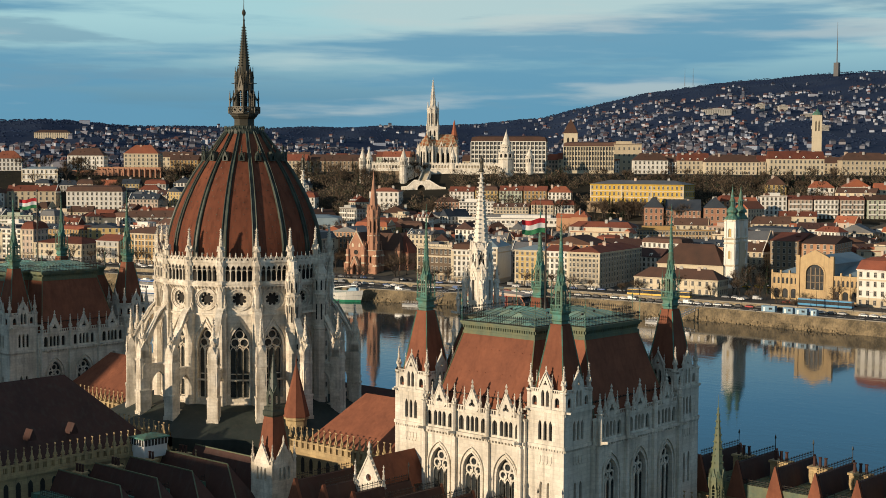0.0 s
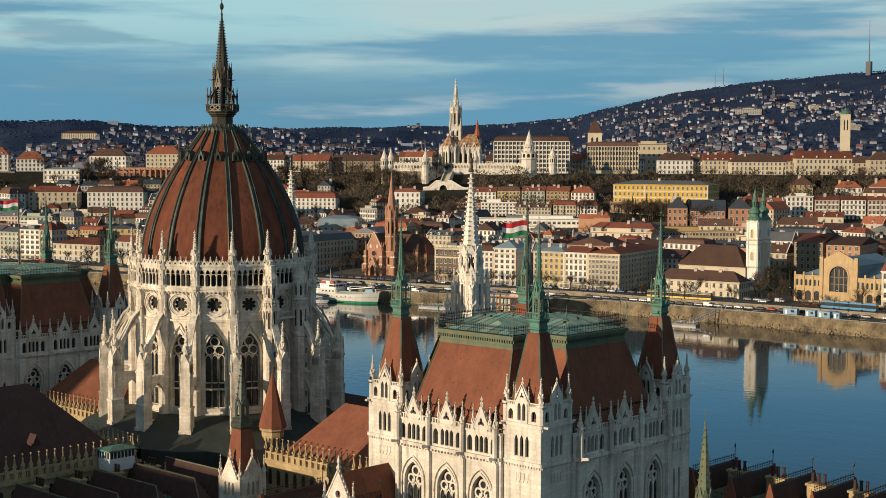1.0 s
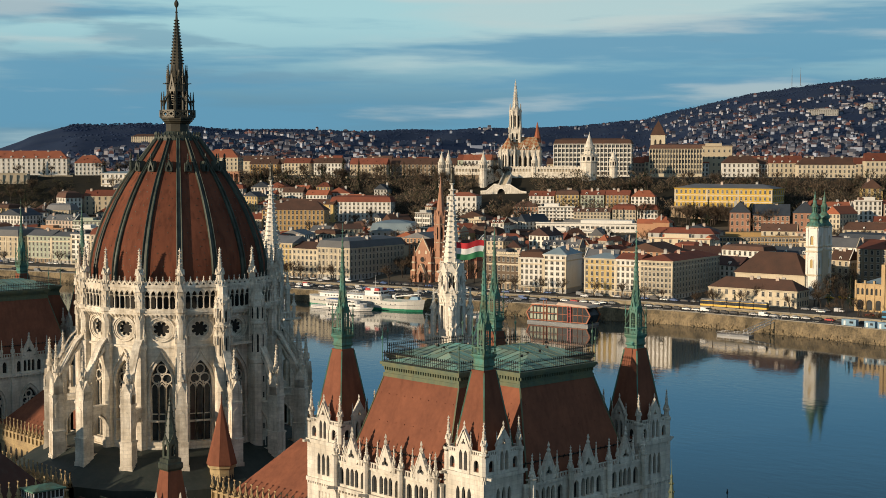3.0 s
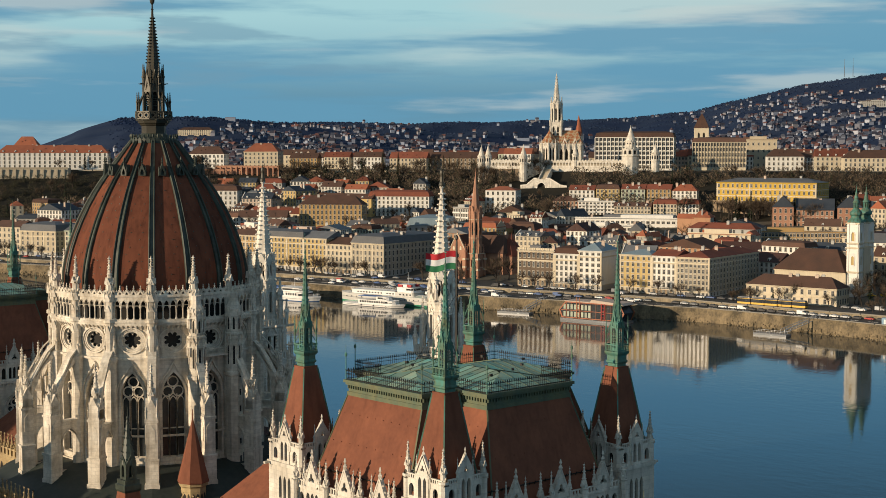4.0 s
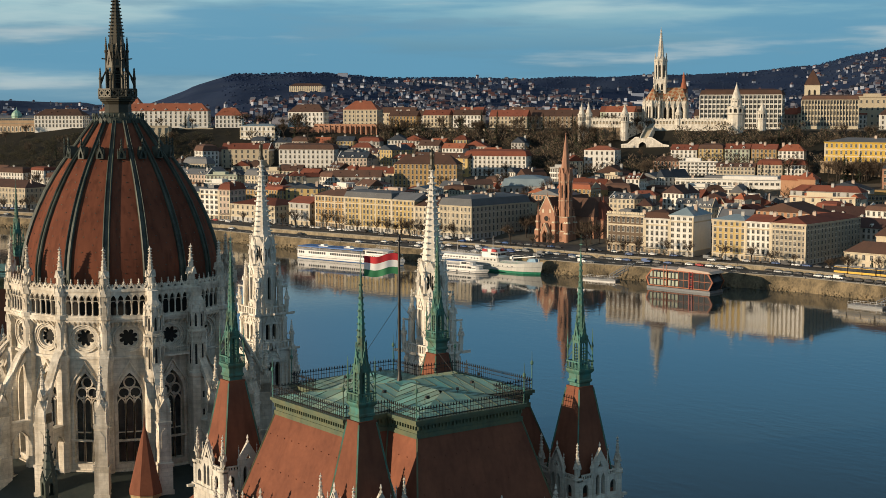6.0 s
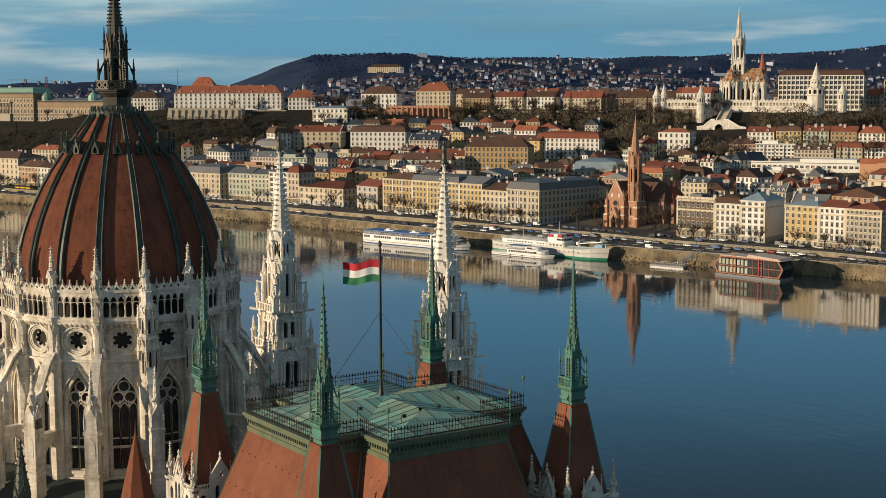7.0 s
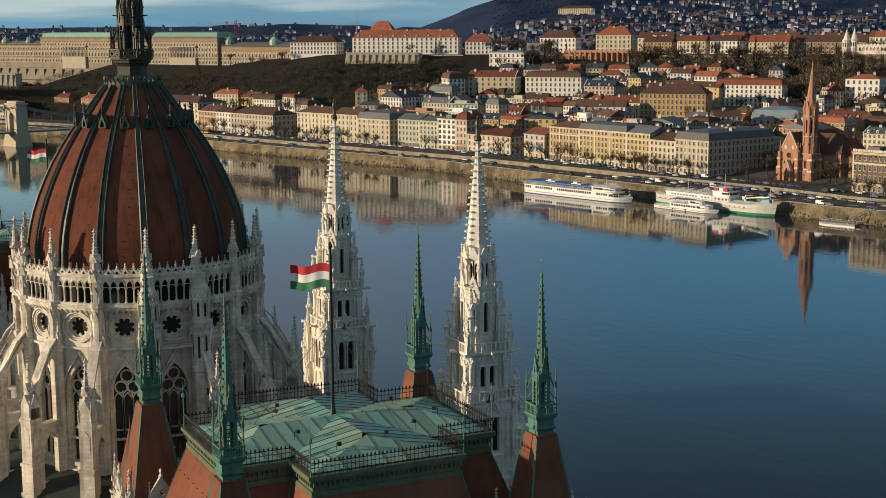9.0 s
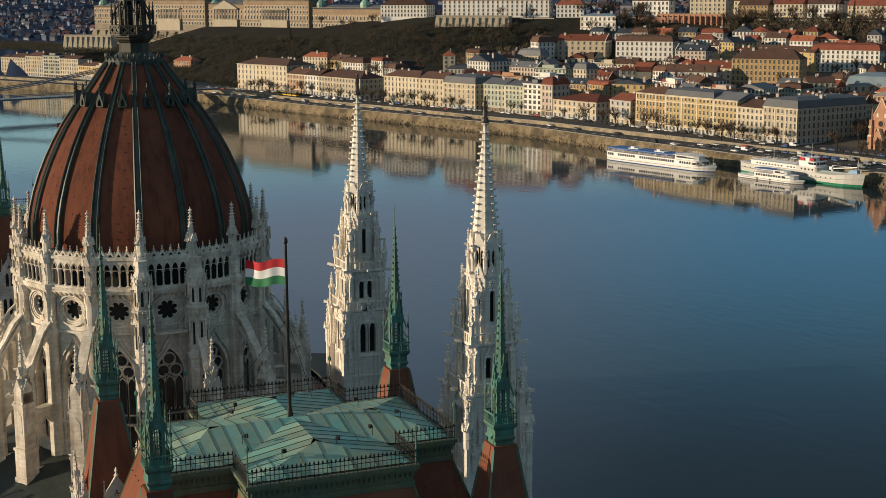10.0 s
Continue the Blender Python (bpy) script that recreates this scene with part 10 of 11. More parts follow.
def plant(x, y, z, scale, kind, rnd, group):
    if math.hypot(x + 622, y - 716) < 24 or (math.hypot(x + 862, y - 596) < 30 and float(behind_front(x, y)) > -34):
        return
    if group != "trees of the quay street" and group != "trees of the square":
        YARD_TREES.append((kind, rnd.randrange(2 if kind else 4), Matrix.Translation((x, y, z)) @ spin(rnd.uniform(0, 360)) @ Matrix.Diagonal((scale, scale, scale * rnd.uniform(0.9, 1.15), 1))))
        return
    tr, cr = (FIRS if kind else TREES)[rnd.randrange(2 if kind else 4)]
    t = thing("tree", "dark evergreen tree among the houses" if kind else "bare brown winter street tree", "tree", Matrix.Translation((x, y, z)) @ spin(rnd.uniform(0, 360)) @ Matrix.Diagonal((scale, scale, scale, 1)), group)
    part("trunk", tr, None, t)
    part("crown", cr, None, t)


def street_trees():
    rnd = random.Random(3)
    x = -1100.0
    while x < 20:
        x += rnd.uniform(9, 17)
        for v in (38 + rnd.uniform(-1, 1), 31):
            if rnd.random() < (0.72 if v > 35 else 0.16):
                p = inland(x, v)
                plant(p.x, p.y, STREET + 0.1, rnd.uniform(0.65, 1.2) * (0.8 if x > -420 else 1.0), 0, rnd, "trees of the quay street")
    for cx, cy, n, r in ((-446, 462, 16, 16), (-440, 490, 10, 20), (-395, 462, 6, 14), (-622, 420, 8, 14), (-238, 486, 9, 24), (-186, 500, 8, 18), (-335, 560, 8, 40), (-560, 560, 10, 50), (-700, 480, 10, 50), (-140, 475, 6, 20)):
        for _ in range(n):
            x, y = cx + rnd.gauss(0, r * 0.6), cy + rnd.gauss(0, r * 0.35)
            plant(x, y, float(ground_height(x, y)), rnd.uniform(0.8, 1.3), 1 if rnd.random() < 0.1 else 0, rnd, "trees of the town")
    for _ in range(22):
        x = rnd.uniform(-482, -386)
        y = 742 + (x + 433) * 0.25 + rnd.uniform(-8, 5)
        plant(x, y, float(ground_height(x, y)), rnd.uniform(1.1, 1.5), 1 if rnd.random() < 0.15 else 0, rnd, "trees of the town")
    for _ in range(64):
        x = rnd.uniform(-540, -250)
        y = float(np.interp(x, [-568, -440, -300, -100], [786, 844, 954, 1174])) - rnd.uniform(4, 40)
        plant(x, y, float(ground_height(x, y)), rnd.uniform(0.8, 1.3), 1 if rnd.random() < 0.3 else 0, rnd, "trees of the castle slope")
    for _ in range(120):
        x = rnd.uniform(-930, -640)
        y = float(np.interp(x, [-930, -820, -695, -568], [560, 650, 722, 792])) - rnd.uniform(2, 34)
        plant(x, y, float(ground_height(x, y)), rnd.uniform(0.9, 1.5), 1 if rnd.random() < 0.35 else 0, rnd, "trees of the castle slope")
    for _ in range(260):
        x = rnd.uniform(-1060, -60)
        p = inland(x, rnd.uniform(90, 360))
        plant(p.x, p.y, float(ground_height(p.x, p.y)), rnd.uniform(0.8, 1.3), 1 if rnd.random() < 0.22 else 0, rnd, "trees of the town")


street_trees()


def yard_trees():
    """The many trees of the yards and the slope, as one stand of trunks and crowns."""
    stand = None
    for kind, stock in ((0, TREES), (1, FIRS)):
        for p, (name, mat) in enumerate((("trunks", BARK), ("crowns", EVERGREEN if kind else TWIG))):
            vs, fs, n = [], [], 0
            for k, i, m in YARD_TREES:
                if k != kind:
                    continue
                me = stock[i][p]
                co = np.empty(len(me.vertices) * 3)
                me.vertices.foreach_get("co", co)
                a = np.array(m)
                vs.append(co.reshape(-1, 3) @ a[:3, :3].T + a[:3, 3])
                fs += [tuple(n + j for j in q.vertices) for q in me.polygons]
                n += len(me.vertices)
            me = bpy.data.meshes.new(name)
            me.from_pydata(np.concatenate(vs).tolist(), [], fs)
            me.materials.append(mat)
            if stand is None:
                stand = tagged(new("yard_trees", me), "bare and evergreen trees in the yards and on the slope", "trees", kind="stuff")
            else:
                ob = new(name, me)
                ob.parent = stand


yard_trees()


def woods():
    """The bare woods on the castle slopes: clumps of fine twigs over the ground."""
    rng = np.random.default_rng(8)
    pts = []
    while len(pts) < 6000:
        x, y = rng.uniform(-1500, 120, 4000), rng.uniform(80, 1300, 4000)
        d = behind_front(x, y)
        lo = np.where(x < -880, -210, np.where(x > -330, -45, np.where(x > -560, -85, np.where((x < -690) & (x > -880), -36, -105))))
        ok = (d > lo) & (d < -12) & (y - bank(x) > np.where(x < -1050, 66, 95))
        ok &= ~((np.hypot(x + 862, y - 596) < 34) & (d > -40)) & ~((x > -1010) & (x < -870) & (y - bank(x) < 140))
        ok &= ~((np.abs(x + 433) < 46) & (np.abs(y - 768) < 16)) & (np.hypot(x + 908, y - 530) > 30) & (np.hypot(x + 622, y - 718) > 30) & (np.hypot(x + 606, y - 700) > 20) & ~((np.abs(x + 530) < 55) & (d > -75) & (d < -30)) & ~((np.abs(x + 905) < 34) & (d > -40))
        pts += list(zip(x[ok], y[ok]))
    pts = np.array(pts[:6000])
    # south of x = -890 plants are lower and take the shade-darkened tones
    for name, south, mat, label in (("slope_wood", False, SLOPE_TWIG, "bare brown winter wood on the castle slopes"), ("slope_scrub", True, SHADE_SCRUB, "low green scrub on the southern slope, shade put into its dark tones")):
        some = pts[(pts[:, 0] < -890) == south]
        z = ground_height(some[:, 0], some[:, 1])
        vs, fs = [], []
        for (x, y), zz in zip(some, z):
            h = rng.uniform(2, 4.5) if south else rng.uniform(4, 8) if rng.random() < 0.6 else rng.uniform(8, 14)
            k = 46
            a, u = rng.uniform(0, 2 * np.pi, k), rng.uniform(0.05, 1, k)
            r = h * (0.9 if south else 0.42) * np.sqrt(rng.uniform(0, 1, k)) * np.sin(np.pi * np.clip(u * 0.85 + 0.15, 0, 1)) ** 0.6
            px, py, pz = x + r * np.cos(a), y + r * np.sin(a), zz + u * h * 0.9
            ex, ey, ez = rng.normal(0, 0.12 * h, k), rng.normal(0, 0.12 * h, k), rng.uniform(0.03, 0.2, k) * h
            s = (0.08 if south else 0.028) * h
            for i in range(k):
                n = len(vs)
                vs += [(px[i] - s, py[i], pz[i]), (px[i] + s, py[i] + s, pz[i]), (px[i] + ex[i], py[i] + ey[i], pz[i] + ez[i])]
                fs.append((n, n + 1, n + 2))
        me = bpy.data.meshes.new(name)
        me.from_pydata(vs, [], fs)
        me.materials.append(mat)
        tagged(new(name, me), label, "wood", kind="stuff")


woods()


def far_woods():
    rng = np.random.default_rng(21)
    n = 30000
    a = np.radians(rng.uniform(96, 172, n))
    r = 1500 + 3200 * rng.uniform(0, 1, n) ** 0.8
    R = np.interp(np.degrees(a), RIDGE_A, RIDGE_R)
    k = r < R * 1.01
    ridge = rng.uniform(0, 1, n) < 0.12
    r = np.where(ridge, R * rng.uniform(0.97, 1.004, n), r)
    k |= ridge
    k &= np.degrees(a) < 151.5
    x, y = 180 + r[k] * np.cos(a[k]), -100 + r[k] * np.sin(a[k])
    z = ground_height(x, y)
    vs, fs = [], []
    for X, Y, Z in zip(x, y, z):
        h = rng.uniform(0.8, 2.6)
        m = len(vs)
        t = rng.uniform(0, 6.28)
        for w, q in ((1.7, -0.25), (1.0, 0.6)):
            vs += [(X + h * w * rng.uniform(0.7, 1.3) * math.cos(t + 1.2566 * i), Y + h * w * rng.uniform(0.7, 1.3) * math.sin(t + 1.2566 * i), Z + h * q * rng.uniform(0.8, 1.2)) for i in range(5)]
        vs.append((X, Y, Z + h))
        for i in range(5):
            j = (i + 1) % 5
            fs += [(m + i, m + j, m + 5 + j, m + 5 + i), (m + 10, m + 5 + i, m + 5 + j)]
    me = bpy.data.meshes.new("hill_wood")
    me.from_pydata(vs, [], fs)
    # the lumps share the ground's haze-blue colour
    me.materials.append(HAZY_WOODS)
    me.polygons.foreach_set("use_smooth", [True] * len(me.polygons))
    tagged(new("hill_wood", me), "winter woods on the far hills, haze blue put into their colour", "wood", kind="stuff")


far_woods()


def far_houses():
    """The villas strewn over the far hills and the streets behind the castle hill."""
    rng = np.random.default_rng(4)
    walls, roofs = Geo(), Geo()
    n = 15000
    a = np.radians(rng.uniform(98, 178, n))
    R = np.interp(np.degrees(a), RIDGE_A, RIDGE_R)
    r = 1480 + (R * 0.985 - 1480) * rng.beta(1.1, 1.75, n)
    x, y = 180 + r * np.cos(a), -100 + r * np.sin(a)
    patch = np.sin(x * 0.004 + 1) + np.sin(y * 0.0047) + 0.8 * np.sin((x + y) * 0.009)
    keep = patch + rng.normal(0, 0.8, n) > -0.3
    # the rocky hill stays bare of houses
    keep &= ~((np.degrees(a) > 148.6) & (np.degrees(a) < 156) & (r > 2500))
    keep &= ~((np.degrees(a) >= 156) & (r < 1750))
    x, y, r = x[keep], y[keep], r[keep]
    z = ground_height(x, y)
    for X, Y, Z, D in zip(x, y, z, r):
        L, W, h = rng.uniform(4.5, 11), rng.uniform(4, 7.5), rng.uniform(3, 6.5)
        if rng.random() < 0.022:
            L, h = rng.uniform(16, 27), rng.uniform(5, 9)
        m = Matrix.Translation((X, Y, Z)) @ Matrix.Rotation(rng.uniform(-0.6, 1.4), 4, "Z")
        walls.m = roofs.m = m
        walls.box(-L / 2, L / 2, -W / 2, W / 2, -6, h)
        if L < 16:
            hip_roof(roofs, -L / 2 - 0.4, L / 2 + 0.4, -W / 2 - 0.4, W / 2 + 0.4, h, h + rng.uniform(2.5, 5), rng.choice([0.1, W * 0.45]), "x")
        else:
            roofs.box(-L / 2, L / 2, -W / 2, W / 2, h, h + 0.6)
    o = solid("far_villas", walls, HAZY_WALLS, "many small pale villas on the far hills, haze blue in their colour", "houses", "stuff")
    part("villa_roofs", roofs, HAZY_ROOFS, o)


far_houses()


def hill_school():
    for x, y, z, L, h, tone, st in ((-2059, 1252, None, 64, 10, "cream", "hip"), (-1512, 2612, None, 62, 11, "grey", "flat"), (-1432, 2708, None, 17, 16, "grey", "flat"), (-1395, 2740, None, 20, 13, "grey", "flat"), (-1103, 2340, None, 30, 9, "grey", "flat"), (-1321, 2709, None, 34, 9, "grey", "flat")):
        z = float(ground_height(x, y))
        house("large pale block on the far hillside", (x, y), (x + L * 0.75, y + L * 0.66), 20, z, h, 4, 16, tone, TILE_BROWN, st, 5, 3, name="hillside_block", single=False, chimneys=0, category="building")


hill_school()

# ---- cars, trams, boats and lamps ----
def car_meshes():
    out = []
    for van in (False, True):
        b = Geo()
        if van:
            b.prism([(-2.4, 0.35), (2.3, 0.35), (2.4, 0.95), (1.6, 1.2), (1.15, 2.0), (-2.4, 2.05)], -0.9, 0.9)
        else:
            b.prism([(-2.1, 0.32), (2.1, 0.32), (2.15, 0.72), (1.9, 0.85), (0.95, 0.95), (-1.9, 0.98), (-2.15, 0.8)], -0.86, 0.86)
            b.loft([[(-1.85, -0.8, 0.95), (1.0, -0.8, 0.93), (1.0, 0.8, 0.93), (-1.85, 0.8, 0.95)], [(-1.25, -0.62, 1.45), (0.3, -0.62, 1.45), (0.3, 0.62, 1.45), (-1.25, 0.62, 1.45)]])
        c = Geo()
        if van:
            c.prism([(1.62, 1.25), (1.2, 1.9), (0.5, 1.9), (0.5, 1.25)], -0.93, 0.93)
        else:
            c.loft([[(-1.7, -0.83, 1.0), (0.95, -0.83, 0.98), (0.95, 0.83, 0.98), (-1.7, 0.83, 1.0)], [(-1.22, -0.66, 1.38), (0.34, -0.66, 1.38), (0.34, 0.66, 1.38), (-1.22, 0.66, 1.38)]])
        out.append((b, mesh_of("window_band", c, WIN_GLASS)))
    w = Geo()
    for x in (-1.3, 1.3):
        for y in (-0.8, 0.8):
            w.m = Matrix.Translation((x, y, 0.32)) @ Matrix.Rotation(math.pi / 2, 4, "X")
            w.turned(0, 0, [(0.32, -0.1), (0.32, 0.1)], 8)
    return out, mesh_of("undercarriage", w, TYRE)


def cars():
    rnd = random.Random(9)
    (kinds), wheel = car_meshes()
    bodies = {}
    names = ["white", "silver", "black", "grey", "red", "blue"]

    def put(p, d, lift=0.0):
        v = 1 if rnd.random() < 0.1 else 0
        c = rnd.choices(range(6), (6, 5, 6, 5, 1, 2))[0]
        if (v, c) not in bodies:
            bodies[v, c] = mesh_of("body", kinds[v][0], PAINTS[c])
        kind = "van" if v else "car"
        t = thing("parked_" + kind, f"{names[c]} {kind} standing on the quay", kind, Matrix.Translation(p) @ Matrix.Rotation(math.atan2(d.y, d.x), 4, "Z"), "cars along the quay")
        part("body", bodies[v, c], None, t)
        part("window_band", kinds[v][1], None, t)
        part("undercarriage", wheel, None, t, "four black wheels")

    x = -1040.0
    while x < 10:
        _, d, _ = bank_frame(x)
        w = wall_line(x)
        if rnd.random() < (0.93 if x > -490 else 0.12):
            put(inland(x, w - 2.2, LOWER + 0.1), d)
        if -500 < x < -250 and rnd.random() < 0.32:
            put(inland(x, w - 8.5, LOWER + 0.1), d)
        if rnd.random() < 0.10:
            put(inland(x, quay_line(x) + 4 + rnd.choice([0, 4]), LOWER + 0.1), d)
        if rnd.random() < 0.6:
            put(inland(x, 40.6, STREET + 0.1), d)
        if rnd.random() < 0.13:
            put(inland(x, 34, STREET + 0.1), -d)
        x += 5.2
    # taxis waiting at the mouth of the side street
    taxi = mesh_of("body", kinds[0][0], TRAM_YELLOW)
    for x, y in ((-205, 528), (-199, 531), (-202, 535), (-193, 533)):
        t = thing("parked_car", "yellow taxi waiting beside the church", "car", Matrix.Translation((x, y, float(ground_height(x, y)))) @ spin(12), "taxis by the church")
        part("body", taxi, None, t)
        part("window_band", kinds[0][1], None, t)
        part("undercarriage", wheel, None, t, "four black wheels")


cars()


def site_cabin(x, length):
    """A blue site cabin with a door and a window, on skids."""
    _, d, _ = bank_frame(x)
    t = thing("site_cabin", "pale blue site cabin standing on the quay", "cabin", Matrix.Translation(inland(x, quay_line(x) + 4.2, LOWER + 0.1)) @ Matrix.Rotation(math.atan2(d.y, d.x), 4, "Z"), "cabins on the quay")
    g = Geo()
    g.box(0, length, -1.2, 1.2, 0.2, 2.8)
    g.box(-0.1, length + 0.1, -1.3, 1.3, 2.8, 2.95)
    for k in range(int(length / 0.5)):
        g.box(0.2 + 0.5 * k, 0.32 + 0.5 * k, -1.24, -1.2, 0.3, 2.7)
    for q in (0.4, length - 0.6):
        g.box(q, q + 0.2, -1.2, 1.2, 0, 0.2)
    part("body", g, CABIN_BLUE, t)
    g = Geo()
    g.box(length * 0.55, length * 0.8, -1.28, -1.22, 1.2, 2.2)
    part("window", g, WIN_GLASS, t)
    g = Geo()
    g.box(length * 0.15, length * 0.15 + 0.9, -1.28, -1.22, 0.25, 2.3)
    part("door", g, PAINTS[0], t)


for x, length in ((-150, 7), (-138.5, 5), (-132, 6), (-124, 3)):
    site_cabin(x, length)


def tram(x0, n, mat, label, name, v, seglen=7.0):
    t = thing(name, label, "tram" if mat is TRAM_YELLOW else "bus")
    for i in range(n):
        a = inland(x0 + i * seglen, v, STREET + 0.1)
        _, d, _ = bank_frame(x0 + i * seglen)
        m = Matrix.Translation(a) @ Matrix.Rotation(math.atan2(d.y, d.x), 4, "Z")
        g = Geo()
        g.m = m
        g.prism([(0.1, 0.4), (seglen - 0.1, 0.4), (seglen - 0.1, 3.2), (seglen - 0.4, 3.45), (0.4, 3.45), (0.1, 3.2)], -1.25, 1.25)
        part("carriage", g, mat, t)
        g = Geo()
        g.m = m
        g.box(0.08, seglen - 0.08, -1.275, 1.275, 1.3, 2.9)
        part("window_band", g, WIN_GLASS, t, "dark glass band")
        g = Geo()
        g.m = m
        g.prism([(0.06, 3.1), (seglen - 0.06, 3.1), (seglen - 0.38, 3.5), (0.38, 3.5)], -1.29, 1.29)
        part("roof", g, PAINTS[2] if mat is TRAM_YELLOW else mat, t)
        g = Geo()
        g.m = m
        g.box(0.5, seglen - 0.5, -1.1, 1.1, 3.5, 3.8)
        part("roof_gear", g, PAINTS[3], t)
        g = Geo()
        g.m = m
        g.box(0.6, seglen - 0.6, -1.15, 1.15, 0.05, 0.4)
        part("bogie", g, PAINTS[2], t)
    return t


tram(-230, 5, TRAM_YELLOW, "yellow articulated tram standing at the stop", "tram", 27)
tram(-940, 4, TRAM_YELLOW, "yellow tram on the quay line", "tram", 29)
tram(-143, 4, BUS_BLUE, "long blue articulated bus standing by the square", "bus", 30)


def hull_ring(L, W, bow, z, sheer, k, rake):
    """One level line of a hull: round stern, full midship, pointed bow that rises with the sheer."""
    side = [(-0.5, 0.42), (-0.485, 0.66), (-0.455, 0.85), (-0.40, 0.97), (-0.3, 1.0), (0.5 - bow, 1.0)] + [(0.5 - bow * (1 - u), 1 - u ** 2.2) for u in (0.25, 0.5, 0.72, 0.88)]
    pts = [(L * x + rake * max(0.0, x + 0.1), -W / 2 * w * (k if x < 0.4 else k * k), z + sheer * max(0.0, abs(x + 0.05) - 0.15) ** 2 * 6) for x, w in side]
    tip = (L * 0.5 + rake * 0.6, 0.0, z + sheer * 0.96)
    return pts + [tip] + [(x, -y, q) for x, y, q in pts[::-1]]


def cabin_ring(x0, x1, w, z, nose=2.5):
    """The plan of a deck house: chamfered stern and a rounded front."""
    pts = [(x0, -w * 0.38), (x0 + 0.8, -w / 2), (x1 - nose, -w / 2), (x1 - nose * 0.45, -w * 0.43), (x1 - nose * 0.12, -w * 0.25)]
    return [(x, y, z) for x, y in pts] + [(x, -y, z) for x, y in pts[::-1]]


SHIP_WINDOWS = {}


def ship_windows(t, spans, step, w, z, h, size=0.72):
    """Single panes along both sides."""
    key = (round(step * size, 2), h)
    if key not in SHIP_WINDOWS:
        g = Geo()
        q = step * size / 2
        g.prism([(-q, 0.08), (-q + 0.1, 0), (q - 0.1, 0), (q, 0.08), (q, h - 0.1), (q - 0.12, h), (-q + 0.12, h), (-q, h - 0.1)], -0.035, 0.035)
        SHIP_WINDOWS[key] = mesh_of("window", g, WIN_GLASS)
    for x0, x1 in spans:
        n = max(1, round((x1 - x0) / step))
        for k in range(n):
            for s in (-1, 1):
                part("window", SHIP_WINDOWS[key], None, t, "", Matrix.Translation((x0 + (x1 - x0) * (k + 0.5) / n, s * w / 2, z)))


def ship_rail(t, x0, x1, w, z, mat, nose=0.0):
    for s in (-w / 2, w / 2):
        g = Geo()
        for q in (0.55, 1.05):
            g.bar((x0, s, z + q), (x1, s * (1 - nose), z + q), 0.06)
        n = int((x1 - x0) / 1.8)
        for k in range(n + 1):
            g.bar((x0 + (x1 - x0) * k / n, s * (1 - nose * k / n), z), (x0 + (x1 - x0) * k / n, s * (1 - nose * k / n), z + 1.05), 0.05)
        part("rail", g, mat, t)


def deck_house(t, x0, x1, w, z, h, mat, nose=2.5, over=0.35):
    g = Geo()
    g.loft([cabin_ring(x0, x1, w, z, nose), cabin_ring(x0, x1 - h * 0.12, w, z + h, nose)])
    part("deck_house", g, mat, t)
    g = Geo()
    g.loft([cabin_ring(x0 - over, x1 + over - h * 0.12, w + 2 * over, z + h, nose), cabin_ring(x0 - over, x1 + over - h * 0.12, w + 2 * over, z + h + 0.16, nose)])
    part("deck_roof", g, SHIP_WHITE, t)


def glass_front(t, x0, x1, w, z, h, nose, lean):
    """A band of bridge windows round the front, with posts between the panes."""
    g = Geo()
    g.loft([cabin_ring(x0, x1 - lean * 0.35, w + 0.08, z, nose), cabin_ring(x0, x1 - lean, w + 0.08, z + h, nose)])
    part("bridge_windows", g, WIN_GLASS, t, "dark band of bridge windows")
    g = Geo()
    for p, q in zip(cabin_ring(x0, x1 - lean * 0.35 + 0.04, w + 0.16, z, nose)[1:-1], cabin_ring(x0, x1 - lean + 0.04, w + 0.16, z + h, nose)[1:-1]):
        g.bar(p, q, 0.14)
    part("window_posts", g, SHIP_WHITE, t)


def ship_base(name, label, a, heading, L, W, bow, free, sheer, mat, boot, boot_h):
    t = thing(name, label, "ship", Matrix.Translation((a[0], a[1], WATER)) @ Matrix.Rotation(radians(heading), 4, "Z"), "moored ships")
    g = Geo()
    g.loft([hull_ring(L, W, bow, -1, 0, 0.86, -3.0), hull_ring(L, W, bow, boot_h, 0, 0.95, -1.6)])
    part("lower_hull", g, boot, t)
    g = Geo()
    g.loft([hull_ring(L, W, bow, boot_h, 0, 0.952, -1.6), hull_ring(L, W, bow, free * 0.6, sheer * 0.5, 0.985, -0.6), hull_ring(L, W, bow, free, sheer, 1.0, 0.4)])
    part("hull", g, mat, t)
    g = Geo()
    g.loft([hull_ring(L, W + 0.24, bow, free * 0.6, sheer * 0.5, 0.985, -0.5), hull_ring(L, W + 0.24, bow, free * 0.6 + 0.14, sheer * 0.5, 0.985, -0.48)])
    part("rubbing_strake", g, PAINTS[3], t)
    return t


def mast(t, x, z, h, r=0.1):
    g = Geo()
    g.turned(x, 0, [(r, z), (r * 0.5, z + h)], 6)
    g.bar((x, -1.0, z + h * 0.72), (x, 1.0, z + h * 0.72), 0.07)
    part("mast", g, WHITE, t)


